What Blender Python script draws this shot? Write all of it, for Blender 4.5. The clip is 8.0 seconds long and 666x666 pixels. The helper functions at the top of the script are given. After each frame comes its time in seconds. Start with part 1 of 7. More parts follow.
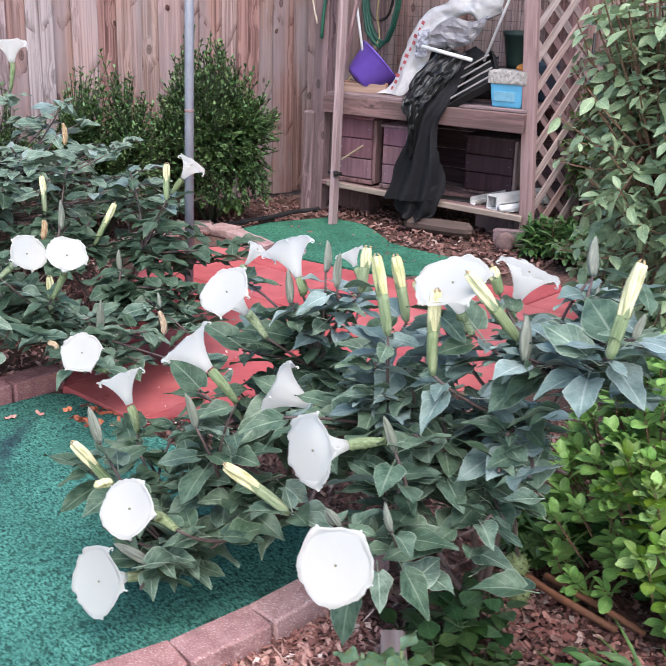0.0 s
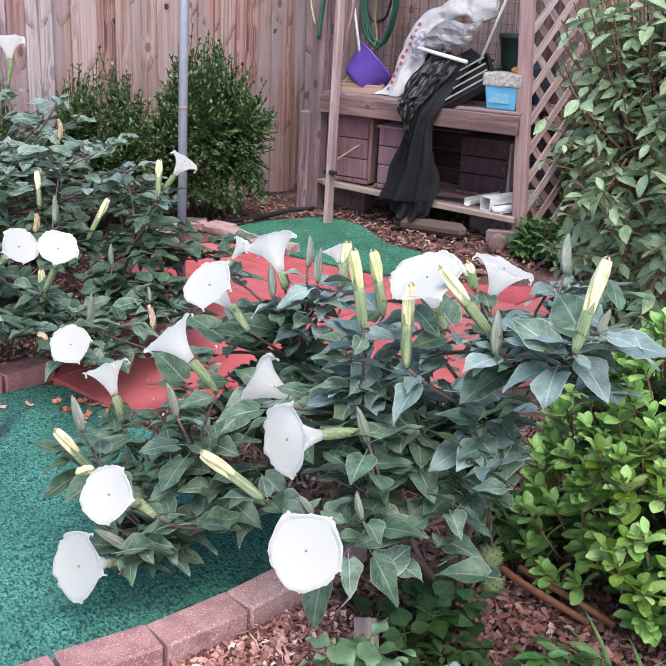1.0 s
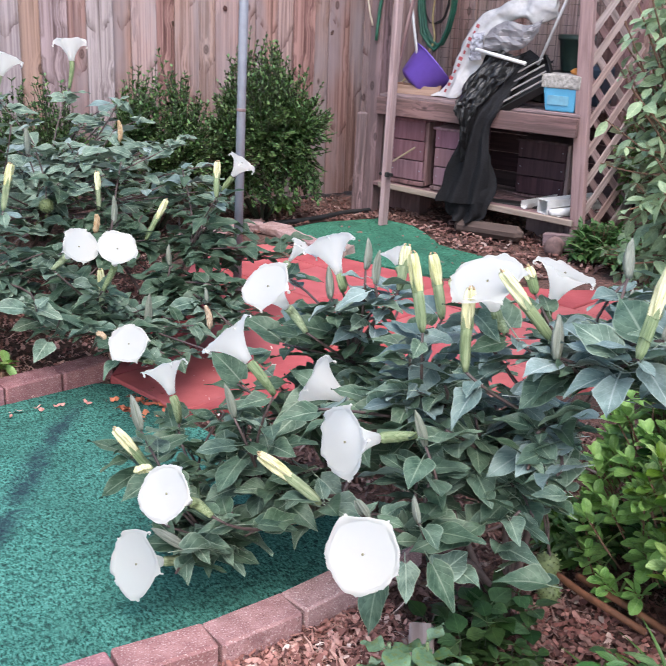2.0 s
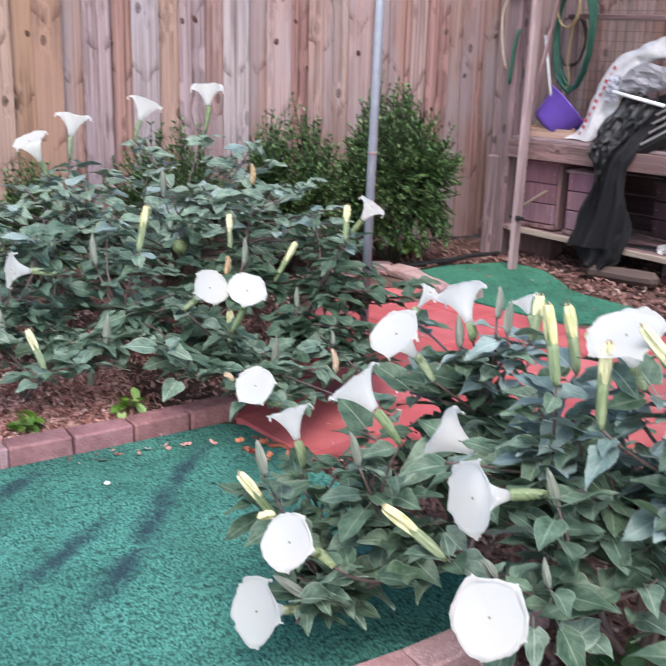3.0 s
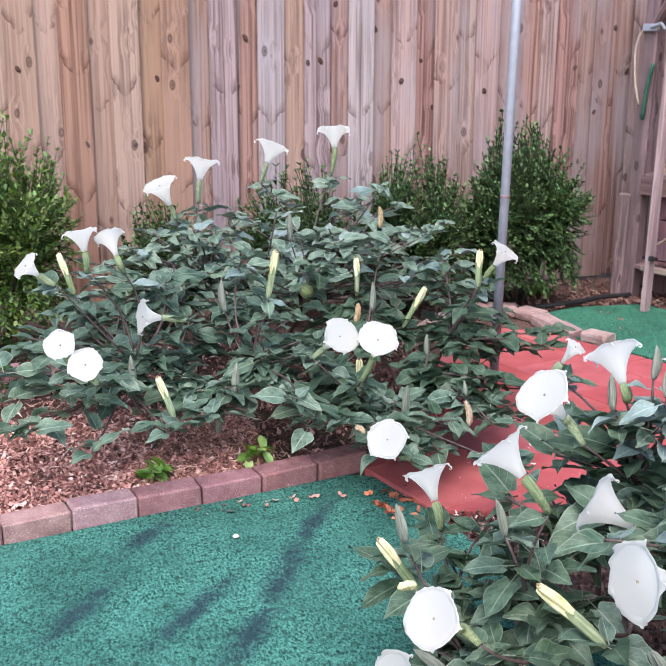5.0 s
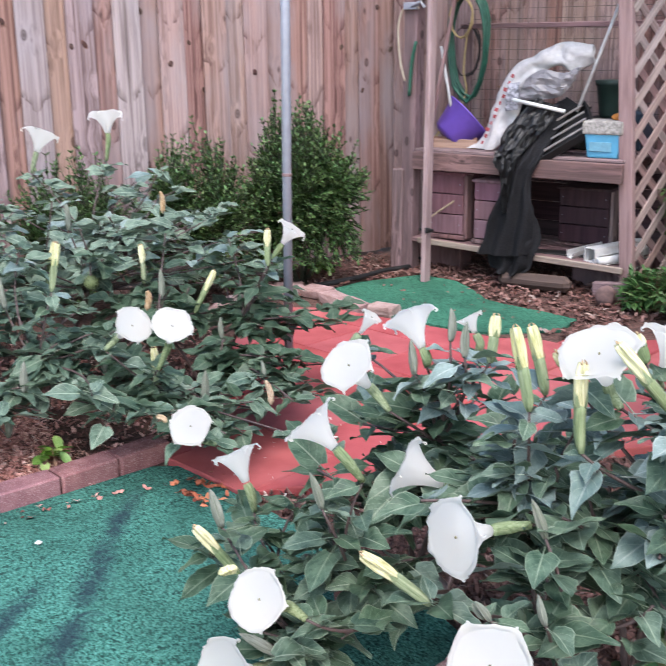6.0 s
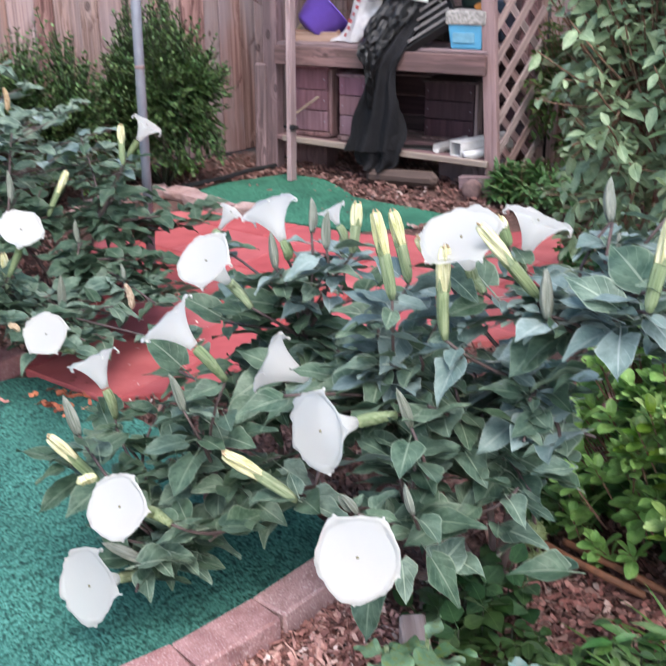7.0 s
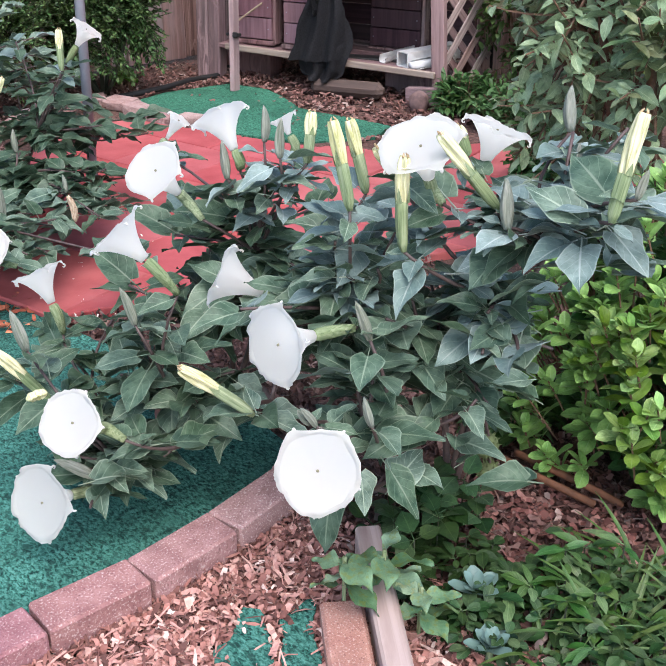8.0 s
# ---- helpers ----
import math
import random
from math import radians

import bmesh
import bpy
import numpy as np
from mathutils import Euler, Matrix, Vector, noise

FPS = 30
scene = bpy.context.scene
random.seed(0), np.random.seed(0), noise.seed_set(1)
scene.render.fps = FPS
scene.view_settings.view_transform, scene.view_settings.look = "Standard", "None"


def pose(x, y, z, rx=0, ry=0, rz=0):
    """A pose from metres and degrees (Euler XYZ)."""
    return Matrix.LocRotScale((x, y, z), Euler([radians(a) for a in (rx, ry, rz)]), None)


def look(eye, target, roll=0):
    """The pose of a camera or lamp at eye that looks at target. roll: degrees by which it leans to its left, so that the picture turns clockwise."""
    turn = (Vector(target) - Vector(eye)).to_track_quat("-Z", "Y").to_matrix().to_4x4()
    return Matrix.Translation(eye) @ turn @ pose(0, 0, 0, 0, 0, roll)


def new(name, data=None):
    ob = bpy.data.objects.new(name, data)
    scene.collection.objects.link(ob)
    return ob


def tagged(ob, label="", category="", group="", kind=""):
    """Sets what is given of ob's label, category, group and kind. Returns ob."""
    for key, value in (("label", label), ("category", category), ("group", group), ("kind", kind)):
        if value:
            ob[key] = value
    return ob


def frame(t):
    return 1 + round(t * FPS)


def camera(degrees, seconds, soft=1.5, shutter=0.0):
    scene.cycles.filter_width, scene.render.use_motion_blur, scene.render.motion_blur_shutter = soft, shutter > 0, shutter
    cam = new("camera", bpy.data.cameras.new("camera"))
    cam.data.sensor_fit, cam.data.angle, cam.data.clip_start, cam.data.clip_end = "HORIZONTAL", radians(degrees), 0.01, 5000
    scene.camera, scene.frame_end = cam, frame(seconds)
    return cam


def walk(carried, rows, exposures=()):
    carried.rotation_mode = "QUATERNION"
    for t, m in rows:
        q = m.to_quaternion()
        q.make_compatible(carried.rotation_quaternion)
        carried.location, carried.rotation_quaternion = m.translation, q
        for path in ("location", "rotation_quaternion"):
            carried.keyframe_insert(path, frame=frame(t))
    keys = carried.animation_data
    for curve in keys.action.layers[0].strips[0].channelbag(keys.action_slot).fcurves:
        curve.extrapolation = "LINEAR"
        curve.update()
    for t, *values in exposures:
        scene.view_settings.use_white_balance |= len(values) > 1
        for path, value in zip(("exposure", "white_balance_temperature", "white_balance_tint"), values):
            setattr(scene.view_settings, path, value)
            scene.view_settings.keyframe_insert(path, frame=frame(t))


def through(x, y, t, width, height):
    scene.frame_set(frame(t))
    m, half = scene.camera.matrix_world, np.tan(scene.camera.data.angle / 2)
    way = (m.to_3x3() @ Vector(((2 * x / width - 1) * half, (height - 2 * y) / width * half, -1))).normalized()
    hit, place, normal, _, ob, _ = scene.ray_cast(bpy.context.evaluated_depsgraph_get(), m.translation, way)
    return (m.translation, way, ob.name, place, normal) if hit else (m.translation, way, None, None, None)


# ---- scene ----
# ---- camera and its walk ----
PATH = [
    (0, (-0.000, -0.000, 1.343), (1.637, 2.316, 0.367), 1.85),
    (0.5, (0.011, -0.063, 1.341), (1.671, 2.238, 0.367), 2.95),
    (1, (0.014, -0.067, 1.343), (1.647, 2.253, 0.370), 2.58),
    (1.2, (0.014, -0.064, 1.342), (1.635, 2.266, 0.369), 2.59),
    (2.3, (0.004, -0.043, 1.343), (1.454, 2.401, 0.381), 1.91),
    (2.5, (0.007, -0.031, 1.344), (1.412, 2.445, 0.399), 1.65),
    (3, (0.015, -0.016, 1.351), (1.218, 2.589, 0.473), 1.43),
    (3.5, (0.051, 0.014, 1.367), (1.095, 2.726, 0.623), 1.15),
    (4, (0.061, -0.010, 1.370), (0.974, 2.764, 0.687), 1.06),
    (4.2, (0.055, -0.007, 1.369), (0.914, 2.784, 0.685), 0.58),
    (5.3, (-0.022, 0.128, 1.383), (0.971, 2.832, 0.543), -0.95),
    (5.5, (-0.023, 0.124, 1.382), (1.133, 2.762, 0.541), -1.60),
    (6, (-0.031, 0.152, 1.354), (1.447, 2.626, 0.521), -0.82),
    (6.5, (-0.004, 0.180, 1.332), (1.610, 2.537, 0.417), -0.44),
    (7, (0.036, 0.195, 1.301), (1.759, 2.393, 0.206), -0.64),
    (7.5, (0.033, 0.214, 1.290), (1.806, 2.281, 0.033), 0.22),
    (8, (0.030, 0.234, 1.284), (1.823, 2.244, -0.036), 0.64),
]
cam = camera(35.93, 8.0, soft=0.5, shutter=0.42)
walk(cam, [(t, look(e, g, r)) for t, e, g, r in PATH])

# ---- light: a bright overcast evening sky, the yard in open shade ----
world = bpy.data.worlds.new("sky")
scene.world = world
world.use_nodes = True
wn = world.node_tree.nodes
sky = wn.new("ShaderNodeTexSky")
sky.sky_type = "NISHITA"
sky.sun_disc = False
sky.sun_elevation = radians(38)
sky.sun_rotation = radians(205)
world.node_tree.links.new(sky.outputs["Color"], wn["Background"].inputs["Color"])
wn["Background"].inputs["Strength"].default_value = 0.14
sun = new("sun", bpy.data.lights.new("sun", "SUN"))
sun.data.energy = 1.65
sun.data.angle = radians(45)
sun.data.color = (1.0, 0.91, 0.86)
sun.matrix_world = look((0, 0, 10), (0.9, 1.9, 5.0))
scene.view_settings.exposure = 1.68


# ---- materials ----
class Mat:
    """A small builder of node materials."""

    def __init__(self, name, rough=0.8, metal=0.0):
        self.m = bpy.data.materials.new(name)
        self.m.use_nodes = True
        self.t = self.m.node_tree
        self.b = self.t.nodes["Principled BSDF"]
        self.b.inputs["Roughness"].default_value = rough
        self.b.inputs["Metallic"].default_value = metal
        self.co = self.t.nodes.new("ShaderNodeTexCoord").outputs["Object"]
        self.vec = self.co

    def node(self, kind, **values):
        n = self.t.nodes.new(kind)
        for k, v in values.items():
            n.inputs[k].default_value = v
        return n

    def link(self, a, b):
        self.t.links.new(a, b)

    def scaled(self, x, y, z, offset_by_object=True):
        n = self.node("ShaderNodeMapping")
        n.inputs["Scale"].default_value = (x, y, z)
        self.link(self.co, n.inputs["Vector"])
        if offset_by_object:
            info = self.node("ShaderNodeObjectInfo")
            mul = self.node("ShaderNodeMath")
            mul.operation = "MULTIPLY"
            mul.inputs[1].default_value = 37.0
            self.link(info.outputs["Random"], mul.inputs[0])
            comb = self.node("ShaderNodeCombineXYZ")
            for k in "XYZ":
                self.link(mul.outputs[0], comb.inputs[k])
            self.link(comb.outputs[0], n.inputs["Location"])
        return n.outputs[0]

    def noise(self, scale, detail=4.0, vec=None, rough=0.55, distort=0.0):
        n = self.node("ShaderNodeTexNoise", Scale=scale, Detail=detail, Roughness=rough, Distortion=distort)
        self.link(vec or self.vec, n.inputs["Vector"])
        return n.outputs["Fac"]

    def cells(self, scale, vec=None, out="Distance", feature="F1"):
        n = self.node("ShaderNodeTexVoronoi", Scale=scale)
        n.feature = feature
        self.link(vec or self.vec, n.inputs["Vector"])
        return n.outputs[out]

    def ramp(self, fac, *stops):
        n = self.node("ShaderNodeValToRGB")
        e = n.color_ramp.elements
        while len(e) < len(stops):
            e.new(0.5)
        for k, (p, c) in enumerate(stops):
            e[k].position, e[k].color = p, (*c, 1.0) if len(c) == 3 else c
        self.link(fac, n.inputs["Fac"])
        return n.outputs["Color"]

    def mix(self, fac, a, b, kind="MIX"):
        n = self.node("ShaderNodeMix")
        n.data_type, n.blend_type = "RGBA", kind
        for v, s in ((fac, n.inputs[0]), (a, n.inputs[6]), (b, n.inputs[7])):
            if isinstance(v, (int, float)):
                s.default_value = v
            elif isinstance(v, tuple):
                s.default_value = (*v, 1.0)
            else:
                self.link(v, s)
        return n.outputs[2]

    def random(self, island=False):
        if island:
            return self.node("ShaderNodeNewGeometry").outputs["Random Per Island"]
        return self.node("ShaderNodeObjectInfo").outputs["Random"]

    def tint(self, col, amount=0.25, island=False, hue=0.02, sat=0.2):
        """Shifts hue, saturation and value per piece."""
        r = self.random(island)
        n = self.node("ShaderNodeHueSaturation")
        for key, lo, hi in (("Value", 1 - amount, 1 + amount), ("Hue", 0.5 - hue, 0.5 + hue), ("Saturation", 1 + sat, 1 - sat)):
            mr = self.node("ShaderNodeMapRange")
            mr.inputs["To Min"].default_value, mr.inputs["To Max"].default_value = lo, hi
            src = r
            if key == "Hue":
                w = self.node("ShaderNodeMath")
                w.operation = "MULTIPLY"
                w.inputs[1].default_value = 7.31
                f = self.node("ShaderNodeMath")
                f.operation = "FRACT"
                self.link(r, w.inputs[0])
                self.link(w.outputs[0], f.inputs[0])
                src = f.outputs[0]
            self.link(src, mr.inputs["Value"])
            self.link(mr.outputs[0], n.inputs[key])
        if isinstance(col, tuple):
            n.inputs["Color"].default_value = (*col, 1.0)
        else:
            self.link(col, n.inputs["Color"])
        return n.outputs["Color"]

    def color(self, c):
        if isinstance(c, tuple):
            self.b.inputs["Base Color"].default_value = (*c, 1.0)
        else:
            self.link(c, self.b.inputs["Base Color"])
        return self

    def bump(self, fac, strength=0.4, dist=0.004):
        n = self.node("ShaderNodeBump", Strength=strength, Distance=dist)
        self.link(fac, n.inputs["Height"])
        self.link(n.outputs[0], self.b.inputs["Normal"])
        return self

    def rough(self, fac, lo, hi):
        n = self.node("ShaderNodeMapRange")
        n.inputs["To Min"].default_value, n.inputs["To Max"].default_value = lo, hi
        self.link(fac, n.inputs["Value"])
        self.link(n.outputs[0], self.b.inputs["Roughness"])
        return self

    def glow_through(self, amount, col):
        """Thin leaf or petal: part of the light passes through."""
        tr = self.node("ShaderNodeBsdfTranslucent")
        if isinstance(col, tuple):
            tr.inputs["Color"].default_value = (*col, 1.0)
        else:
            self.link(col, tr.inputs["Color"])
        mx = self.node("ShaderNodeMixShader", Fac=amount)
        self.link(self.b.outputs[0], mx.inputs[1])
        self.link(tr.outputs[0], mx.inputs[2])
        self.link(mx.outputs[0], self.t.nodes["Material Output"].inputs["Surface"])
        return self


def wood(name, light, dark, grain=(40, 40, 2.2), rough=0.85, knots=True, amount=0.16, hue=0.015, sat=0.3, stain=None, whorls=False):
    """Sawn wood with the grain along local z; whorls are the dark wedges where branches left the trunk."""
    w = Mat(name, rough)
    v = w.scaled(*grain)
    if knots:
        kd = w.cells(1.0, w.scaled(8.0, 8.0, 4.4))
        halo = w.ramp(kd, (0.06, (1, 1, 1)), (0.42, (0, 0, 0)))
        add = w.node("ShaderNodeVectorMath")
        add.operation = "MULTIPLY_ADD"
        add.inputs[1].default_value = (1.1, 1.1, 0.25)
        w.link(halo, add.inputs[0])
        w.link(v, add.inputs[2])
        v = add.outputs[0]
    g = w.noise(1.0, 6.0, v, 0.62, 0.5)
    c = w.ramp(g, (0.30, dark), (0.46, tuple(0.5 * (a + b) for a, b in zip(light, dark))), (0.56, light), (0.78, tuple(min(1, k * 1.15) for k in light)))
    big = w.noise(1.0, 3.0, w.scaled(3.0, 3.0, 0.9))
    c = w.mix(w.ramp(big, (0.38, (0, 0, 0)), (0.7, (0.55, 0.55, 0.55))), c, tuple(k * 0.72 for k in light))
    if stain:
        c = w.mix(w.ramp(w.noise(1.0, 4.0, w.scaled(5, 5, 1.2)), (0.45, (0, 0, 0)), (0.66, (0.8, 0.8, 0.8))), c, stain)
    if knots:
        c = w.mix(w.ramp(kd, (0.03, (0.9, 0.9, 0.9)), (0.075, (0.5, 0.5, 0.5)), (0.10, (0.85, 0.85, 0.85)), (0.15, (0, 0, 0))), c, tuple(q * 0.6 for q in dark))
    if whorls:
        def calc(op, a, b):
            n = w.node("ShaderNodeMath")
            n.operation = op
            for k, q in enumerate((a, b)):
                if isinstance(q, (int, float)):
                    n.inputs[k].default_value = q
                else:
                    w.link(q, n.inputs[k])
            return n.outputs[0]

        sep = w.node("ShaderNodeSeparateXYZ")
        w.link(w.co, sep.inputs[0])
        rnd = w.random()
        off = calc("ABSOLUTE", calc("ADD", sep.outputs[0], calc("MULTIPLY", calc("SUBTRACT", rnd, 0.5), 0.03)), 0)
        wob = calc("MULTIPLY", w.noise(1.0, 3, w.scaled(14, 14, 14)), 0.16)
        lin = calc("ADD", calc("SUBTRACT", calc("MULTIPLY", sep.outputs[2], 1.55), calc("MULTIPLY", off, 1.9)), calc("ADD", calc("MULTIPLY", rnd, 5.7), wob))
        saw = calc("FRACT", lin, 0)
        band = w.ramp(saw, (0.0, (0.95, 0.95, 0.95)), (0.030, (0.55, 0.55, 0.55)), (0.11, (0, 0, 0)))
        keep = w.ramp(w.noise(1.0, 2, w.scaled(26, 26, 9)), (0.42, (0, 0, 0)), (0.50, (1, 1, 1)))
        away = w.ramp(off, (0.008, (0.35, 0.35, 0.35)), (0.03, (1, 1, 1)))
        fac = w.mix(1.0, w.mix(1.0, band, keep, "MULTIPLY"), away, "MULTIPLY")
        c = w.mix(fac, c, tuple(q * 1.15 for q in dark))
    w.color(w.tint(c, amount, hue=hue, sat=sat))
    return w.bump(g, 0.6, 0.003).m


FENCE = wood("fence_pine", (0.335, 0.214, 0.193), (0.070, 0.032, 0.028), (60, 60, 0.8), amount=0.13, hue=0.010, sat=0.22, stain=(0.28, 0.232, 0.245), whorls=True)
FENCE_GOLD = wood("golden_fence_pine", (0.342, 0.222, 0.172), (0.082, 0.040, 0.028), (55, 55, 0.7), amount=0.12, hue=0.008, sat=0.2, stain=(0.33, 0.212, 0.165), whorls=True)
FENCE_GREY = wood("silvered_fence_pine", (0.335, 0.262, 0.268), (0.085, 0.055, 0.055), (60, 60, 0.8), amount=0.10, hue=0.008, sat=0.3, stain=(0.29, 0.25, 0.275), whorls=True)
GREYWOOD = wood("weathered_wood", (0.265, 0.168, 0.170), (0.045, 0.024, 0.025), amount=0.2, stain=(0.095, 0.066, 0.066))
PINKWOOD = wood("pale_red_post", (0.32, 0.215, 0.21), (0.16, 0.095, 0.09), amount=0.05, knots=False)
LATTICEWOOD = wood("pale_lattice_wood", (0.36, 0.275, 0.255), (0.13, 0.085, 0.075), amount=0.15, knots=False)
BROWNWOOD = wood("brown_painted_wood", (0.215, 0.112, 0.135), (0.12, 0.058, 0.070), amount=0.10, knots=False)


def soil_material():
    w = Mat("mulch_soil", 0.95)
    a = w.noise(60, 6)
    b = w.noise(2.2, 3)
    c = w.ramp(a, (0.3, (0.030, 0.015, 0.012)), (0.55, (0.13, 0.064, 0.052)), (0.75, (0.25, 0.14, 0.115)))
    c = w.mix(w.ramp(b, (0.4, (0, 0, 0)), (0.65, (0.6, 0.6, 0.6))), c, (0.0594, 0.033, 0.0231))
    return w.color(c).bump(a, 1.0, 0.02).m


def turf_material(name, base, light, dark, stains):
    """Short looped pile: bright tufts over dark gaps, worn paler patches, dark damp creases."""
    w = Mat(name, 0.9)
    w.b.inputs["Specular IOR Level"].default_value = 0.25
    a = w.noise(1.0, 3, w.scaled(150, 88, 100, False), rough=0.7, distort=0.4)
    b = w.noise(1.0, 3, w.scaled(62, 38, 50, False), rough=0.6)
    c = w.ramp(a, (0.36, dark), (0.45, base), (0.54, tuple(0.5 * (p + q) for p, q in zip(base, light))), (0.64, light))
    c = w.mix(w.ramp(b, (0.36, (0.75, 0.75, 0.75)), (0.47, (0, 0, 0))), c, dark)
    c = w.mix(w.ramp(w.noise(3.0, 6, distort=0.8, rough=0.7), (0.42, (0, 0, 0)), (0.64, (0.55, 0.55, 0.55))), c, tuple(0.42 * k for k in base))
    c = w.mix(w.ramp(w.noise(11, 4, distort=0.5, rough=0.65), (0.52, (0, 0, 0)), (0.72, (0.45, 0.45, 0.45))), c, tuple(0.5 * (p + q) for p, q in zip(base, light)))
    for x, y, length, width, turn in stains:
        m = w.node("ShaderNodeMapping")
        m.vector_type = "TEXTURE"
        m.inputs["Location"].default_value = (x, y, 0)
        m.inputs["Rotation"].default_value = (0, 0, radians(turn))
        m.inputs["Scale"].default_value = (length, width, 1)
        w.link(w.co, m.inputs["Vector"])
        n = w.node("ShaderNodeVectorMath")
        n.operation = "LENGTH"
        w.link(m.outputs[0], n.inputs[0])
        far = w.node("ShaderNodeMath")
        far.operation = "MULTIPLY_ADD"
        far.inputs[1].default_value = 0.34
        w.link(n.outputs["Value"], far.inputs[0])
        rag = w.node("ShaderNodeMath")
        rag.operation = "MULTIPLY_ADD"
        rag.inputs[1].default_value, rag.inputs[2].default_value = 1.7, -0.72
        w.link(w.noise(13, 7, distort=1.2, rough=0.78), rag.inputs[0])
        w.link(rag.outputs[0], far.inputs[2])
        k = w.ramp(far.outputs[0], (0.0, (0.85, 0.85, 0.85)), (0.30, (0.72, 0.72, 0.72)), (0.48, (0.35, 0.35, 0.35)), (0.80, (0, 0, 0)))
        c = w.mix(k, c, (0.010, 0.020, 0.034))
    return w.color(c).bump(a, 0.8, 0.005).m


def knot_material():
    """Dark resinous eye with a paler ring."""
    w = Mat("wood_knot", 0.7)
    d = w.node("ShaderNodeVectorMath")
    d.operation = "LENGTH"
    w.link(w.scaled(1, 1, 0.7, False), d.inputs[0])
    mul = w.node("ShaderNodeMath")
    mul.operation = "MULTIPLY_ADD"
    mul.inputs[1].default_value = 40.0
    w.link(d.outputs["Value"], mul.inputs[0])
    n = w.noise(1.0, 3, w.scaled(160, 160, 160))
    off = w.node("ShaderNodeMath")
    off.operation = "MULTIPLY_ADD"
    off.inputs[1].default_value, off.inputs[2].default_value = 0.35, -0.18
    w.link(n, off.inputs[0])
    w.link(off.outputs[0], mul.inputs[2])
    c = w.ramp(mul.outputs[0], (0.08, (0.020, 0.009, 0.007)), (0.24, (0.085, 0.034, 0.024)), (0.36, (0.022, 0.010, 0.008)), (0.50, (0.10, 0.048, 0.036)), (0.72, (0.20, 0.115, 0.092)))
    return w.color(w.tint(c, 0.2)).bump(n, 0.4, 0.002).m


SOIL = soil_material()
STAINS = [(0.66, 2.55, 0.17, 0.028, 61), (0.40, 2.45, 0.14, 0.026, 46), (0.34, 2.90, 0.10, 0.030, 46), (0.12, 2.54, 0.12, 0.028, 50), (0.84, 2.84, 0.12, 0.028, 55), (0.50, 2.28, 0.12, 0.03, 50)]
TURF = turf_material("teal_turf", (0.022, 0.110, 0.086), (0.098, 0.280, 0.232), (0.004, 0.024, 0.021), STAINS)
TURF_BACK = turf_material("green_turf", (0.022, 0.125, 0.078), (0.085, 0.25, 0.17), (0.006, 0.055, 0.033), ())


def red_material():
    w = Mat("red_rubber_paver", 0.75)
    a = w.noise(6, 5)
    b = w.noise(120, 3)
    c = w.ramp(a, (0.3, (0.28, 0.052, 0.056)), (0.6, (0.385, 0.086, 0.092)), (0.8, (0.40, 0.13, 0.13)))
    return w.color(w.tint(c, 0.07, hue=0.004, sat=0.06)).bump(b, 0.3, 0.003).m


def brick_material(name, a, b, speck):
    w = Mat(name, 0.9)
    n = w.noise(1.0, 5, w.scaled(22, 22, 22))
    c = w.ramp(n, (0.35, a), (0.65, b))
    s = w.noise(1.0, 2, w.scaled(260, 260, 260))
    c = w.mix(w.ramp(s, (0.30, (0.7, 0.7, 0.7)), (0.40, (0, 0, 0))), c, tuple(0.4 * k for k in a))
    c = w.mix(w.ramp(s, (0.58, (0, 0, 0)), (0.66, (0.7, 0.7, 0.7))), c, speck)
    c = w.mix(w.ramp(w.noise(1.0, 3, w.scaled(9, 9, 9)), (0.55, (0, 0, 0)), (0.75, (0.5, 0.5, 0.5))), c, tuple(0.55 * k for k in a))
    return w.color(w.tint(c, 0.14)).bump(s, 0.6, 0.004).m


RED = red_material()
BRICK = brick_material("mauve_brick", (0.225, 0.112, 0.116), (0.325, 0.178, 0.182), (0.52, 0.41, 0.40))
STONE = brick_material("pink_stone", (0.30, 0.185, 0.175), (0.39, 0.27, 0.26), (0.44, 0.35, 0.34))


def simple(name, col, rough=0.6, metal=0.0, vary=0.15, scale=25, bump=0.2):
    w = Mat(name, rough, metal)
    n = w.noise(1.0, 5, w.scaled(scale, scale, scale))
    lo, hi = tuple(k * (1 - vary) for k in col), tuple(min(1, k * (1 + vary)) for k in col)
    c = w.mix(w.ramp(w.noise(1.0, 3, w.scaled(4, 4, 4)), (0.4, (0, 0, 0)), (0.7, (0.4, 0.4, 0.4))), w.ramp(n, (0.35, lo), (0.65, hi)), lo)
    return w.color(c).bump(n, bump, 0.002).m


GALV = simple("grey_painted_steel", (0.27, 0.28, 0.33), 0.5, 0.1, 0.08)
BLACK = simple("black_plastic", (0.007, 0.007, 0.008), 0.6)


def part(name, bm, material, parent=None, label="", smooth=False):
    """Links a bmesh (or a mesh) as one object under a thing or part."""
    if isinstance(bm, bpy.types.Mesh):
        me = bm
    else:
        me = bpy.data.meshes.new(name)
        bm.to_mesh(me)
        bm.free()
        for p in me.polygons:
            p.use_smooth = smooth
        for m in material if isinstance(material, (list, tuple)) else (material,):
            me.materials.append(m)
    ob = new(name, me)
    if parent:
        ob.parent = parent
    if label:
        ob["label"] = label
    return ob


def thing(name, label, category, at=(0, 0, 0), group="", kind=""):
    """An Empty at the thing's base, under which its parts go."""
    ob = new(name)
    ob.empty_display_size = 0.05
    ob.location = at
    return tagged(ob, label, category, group, kind)


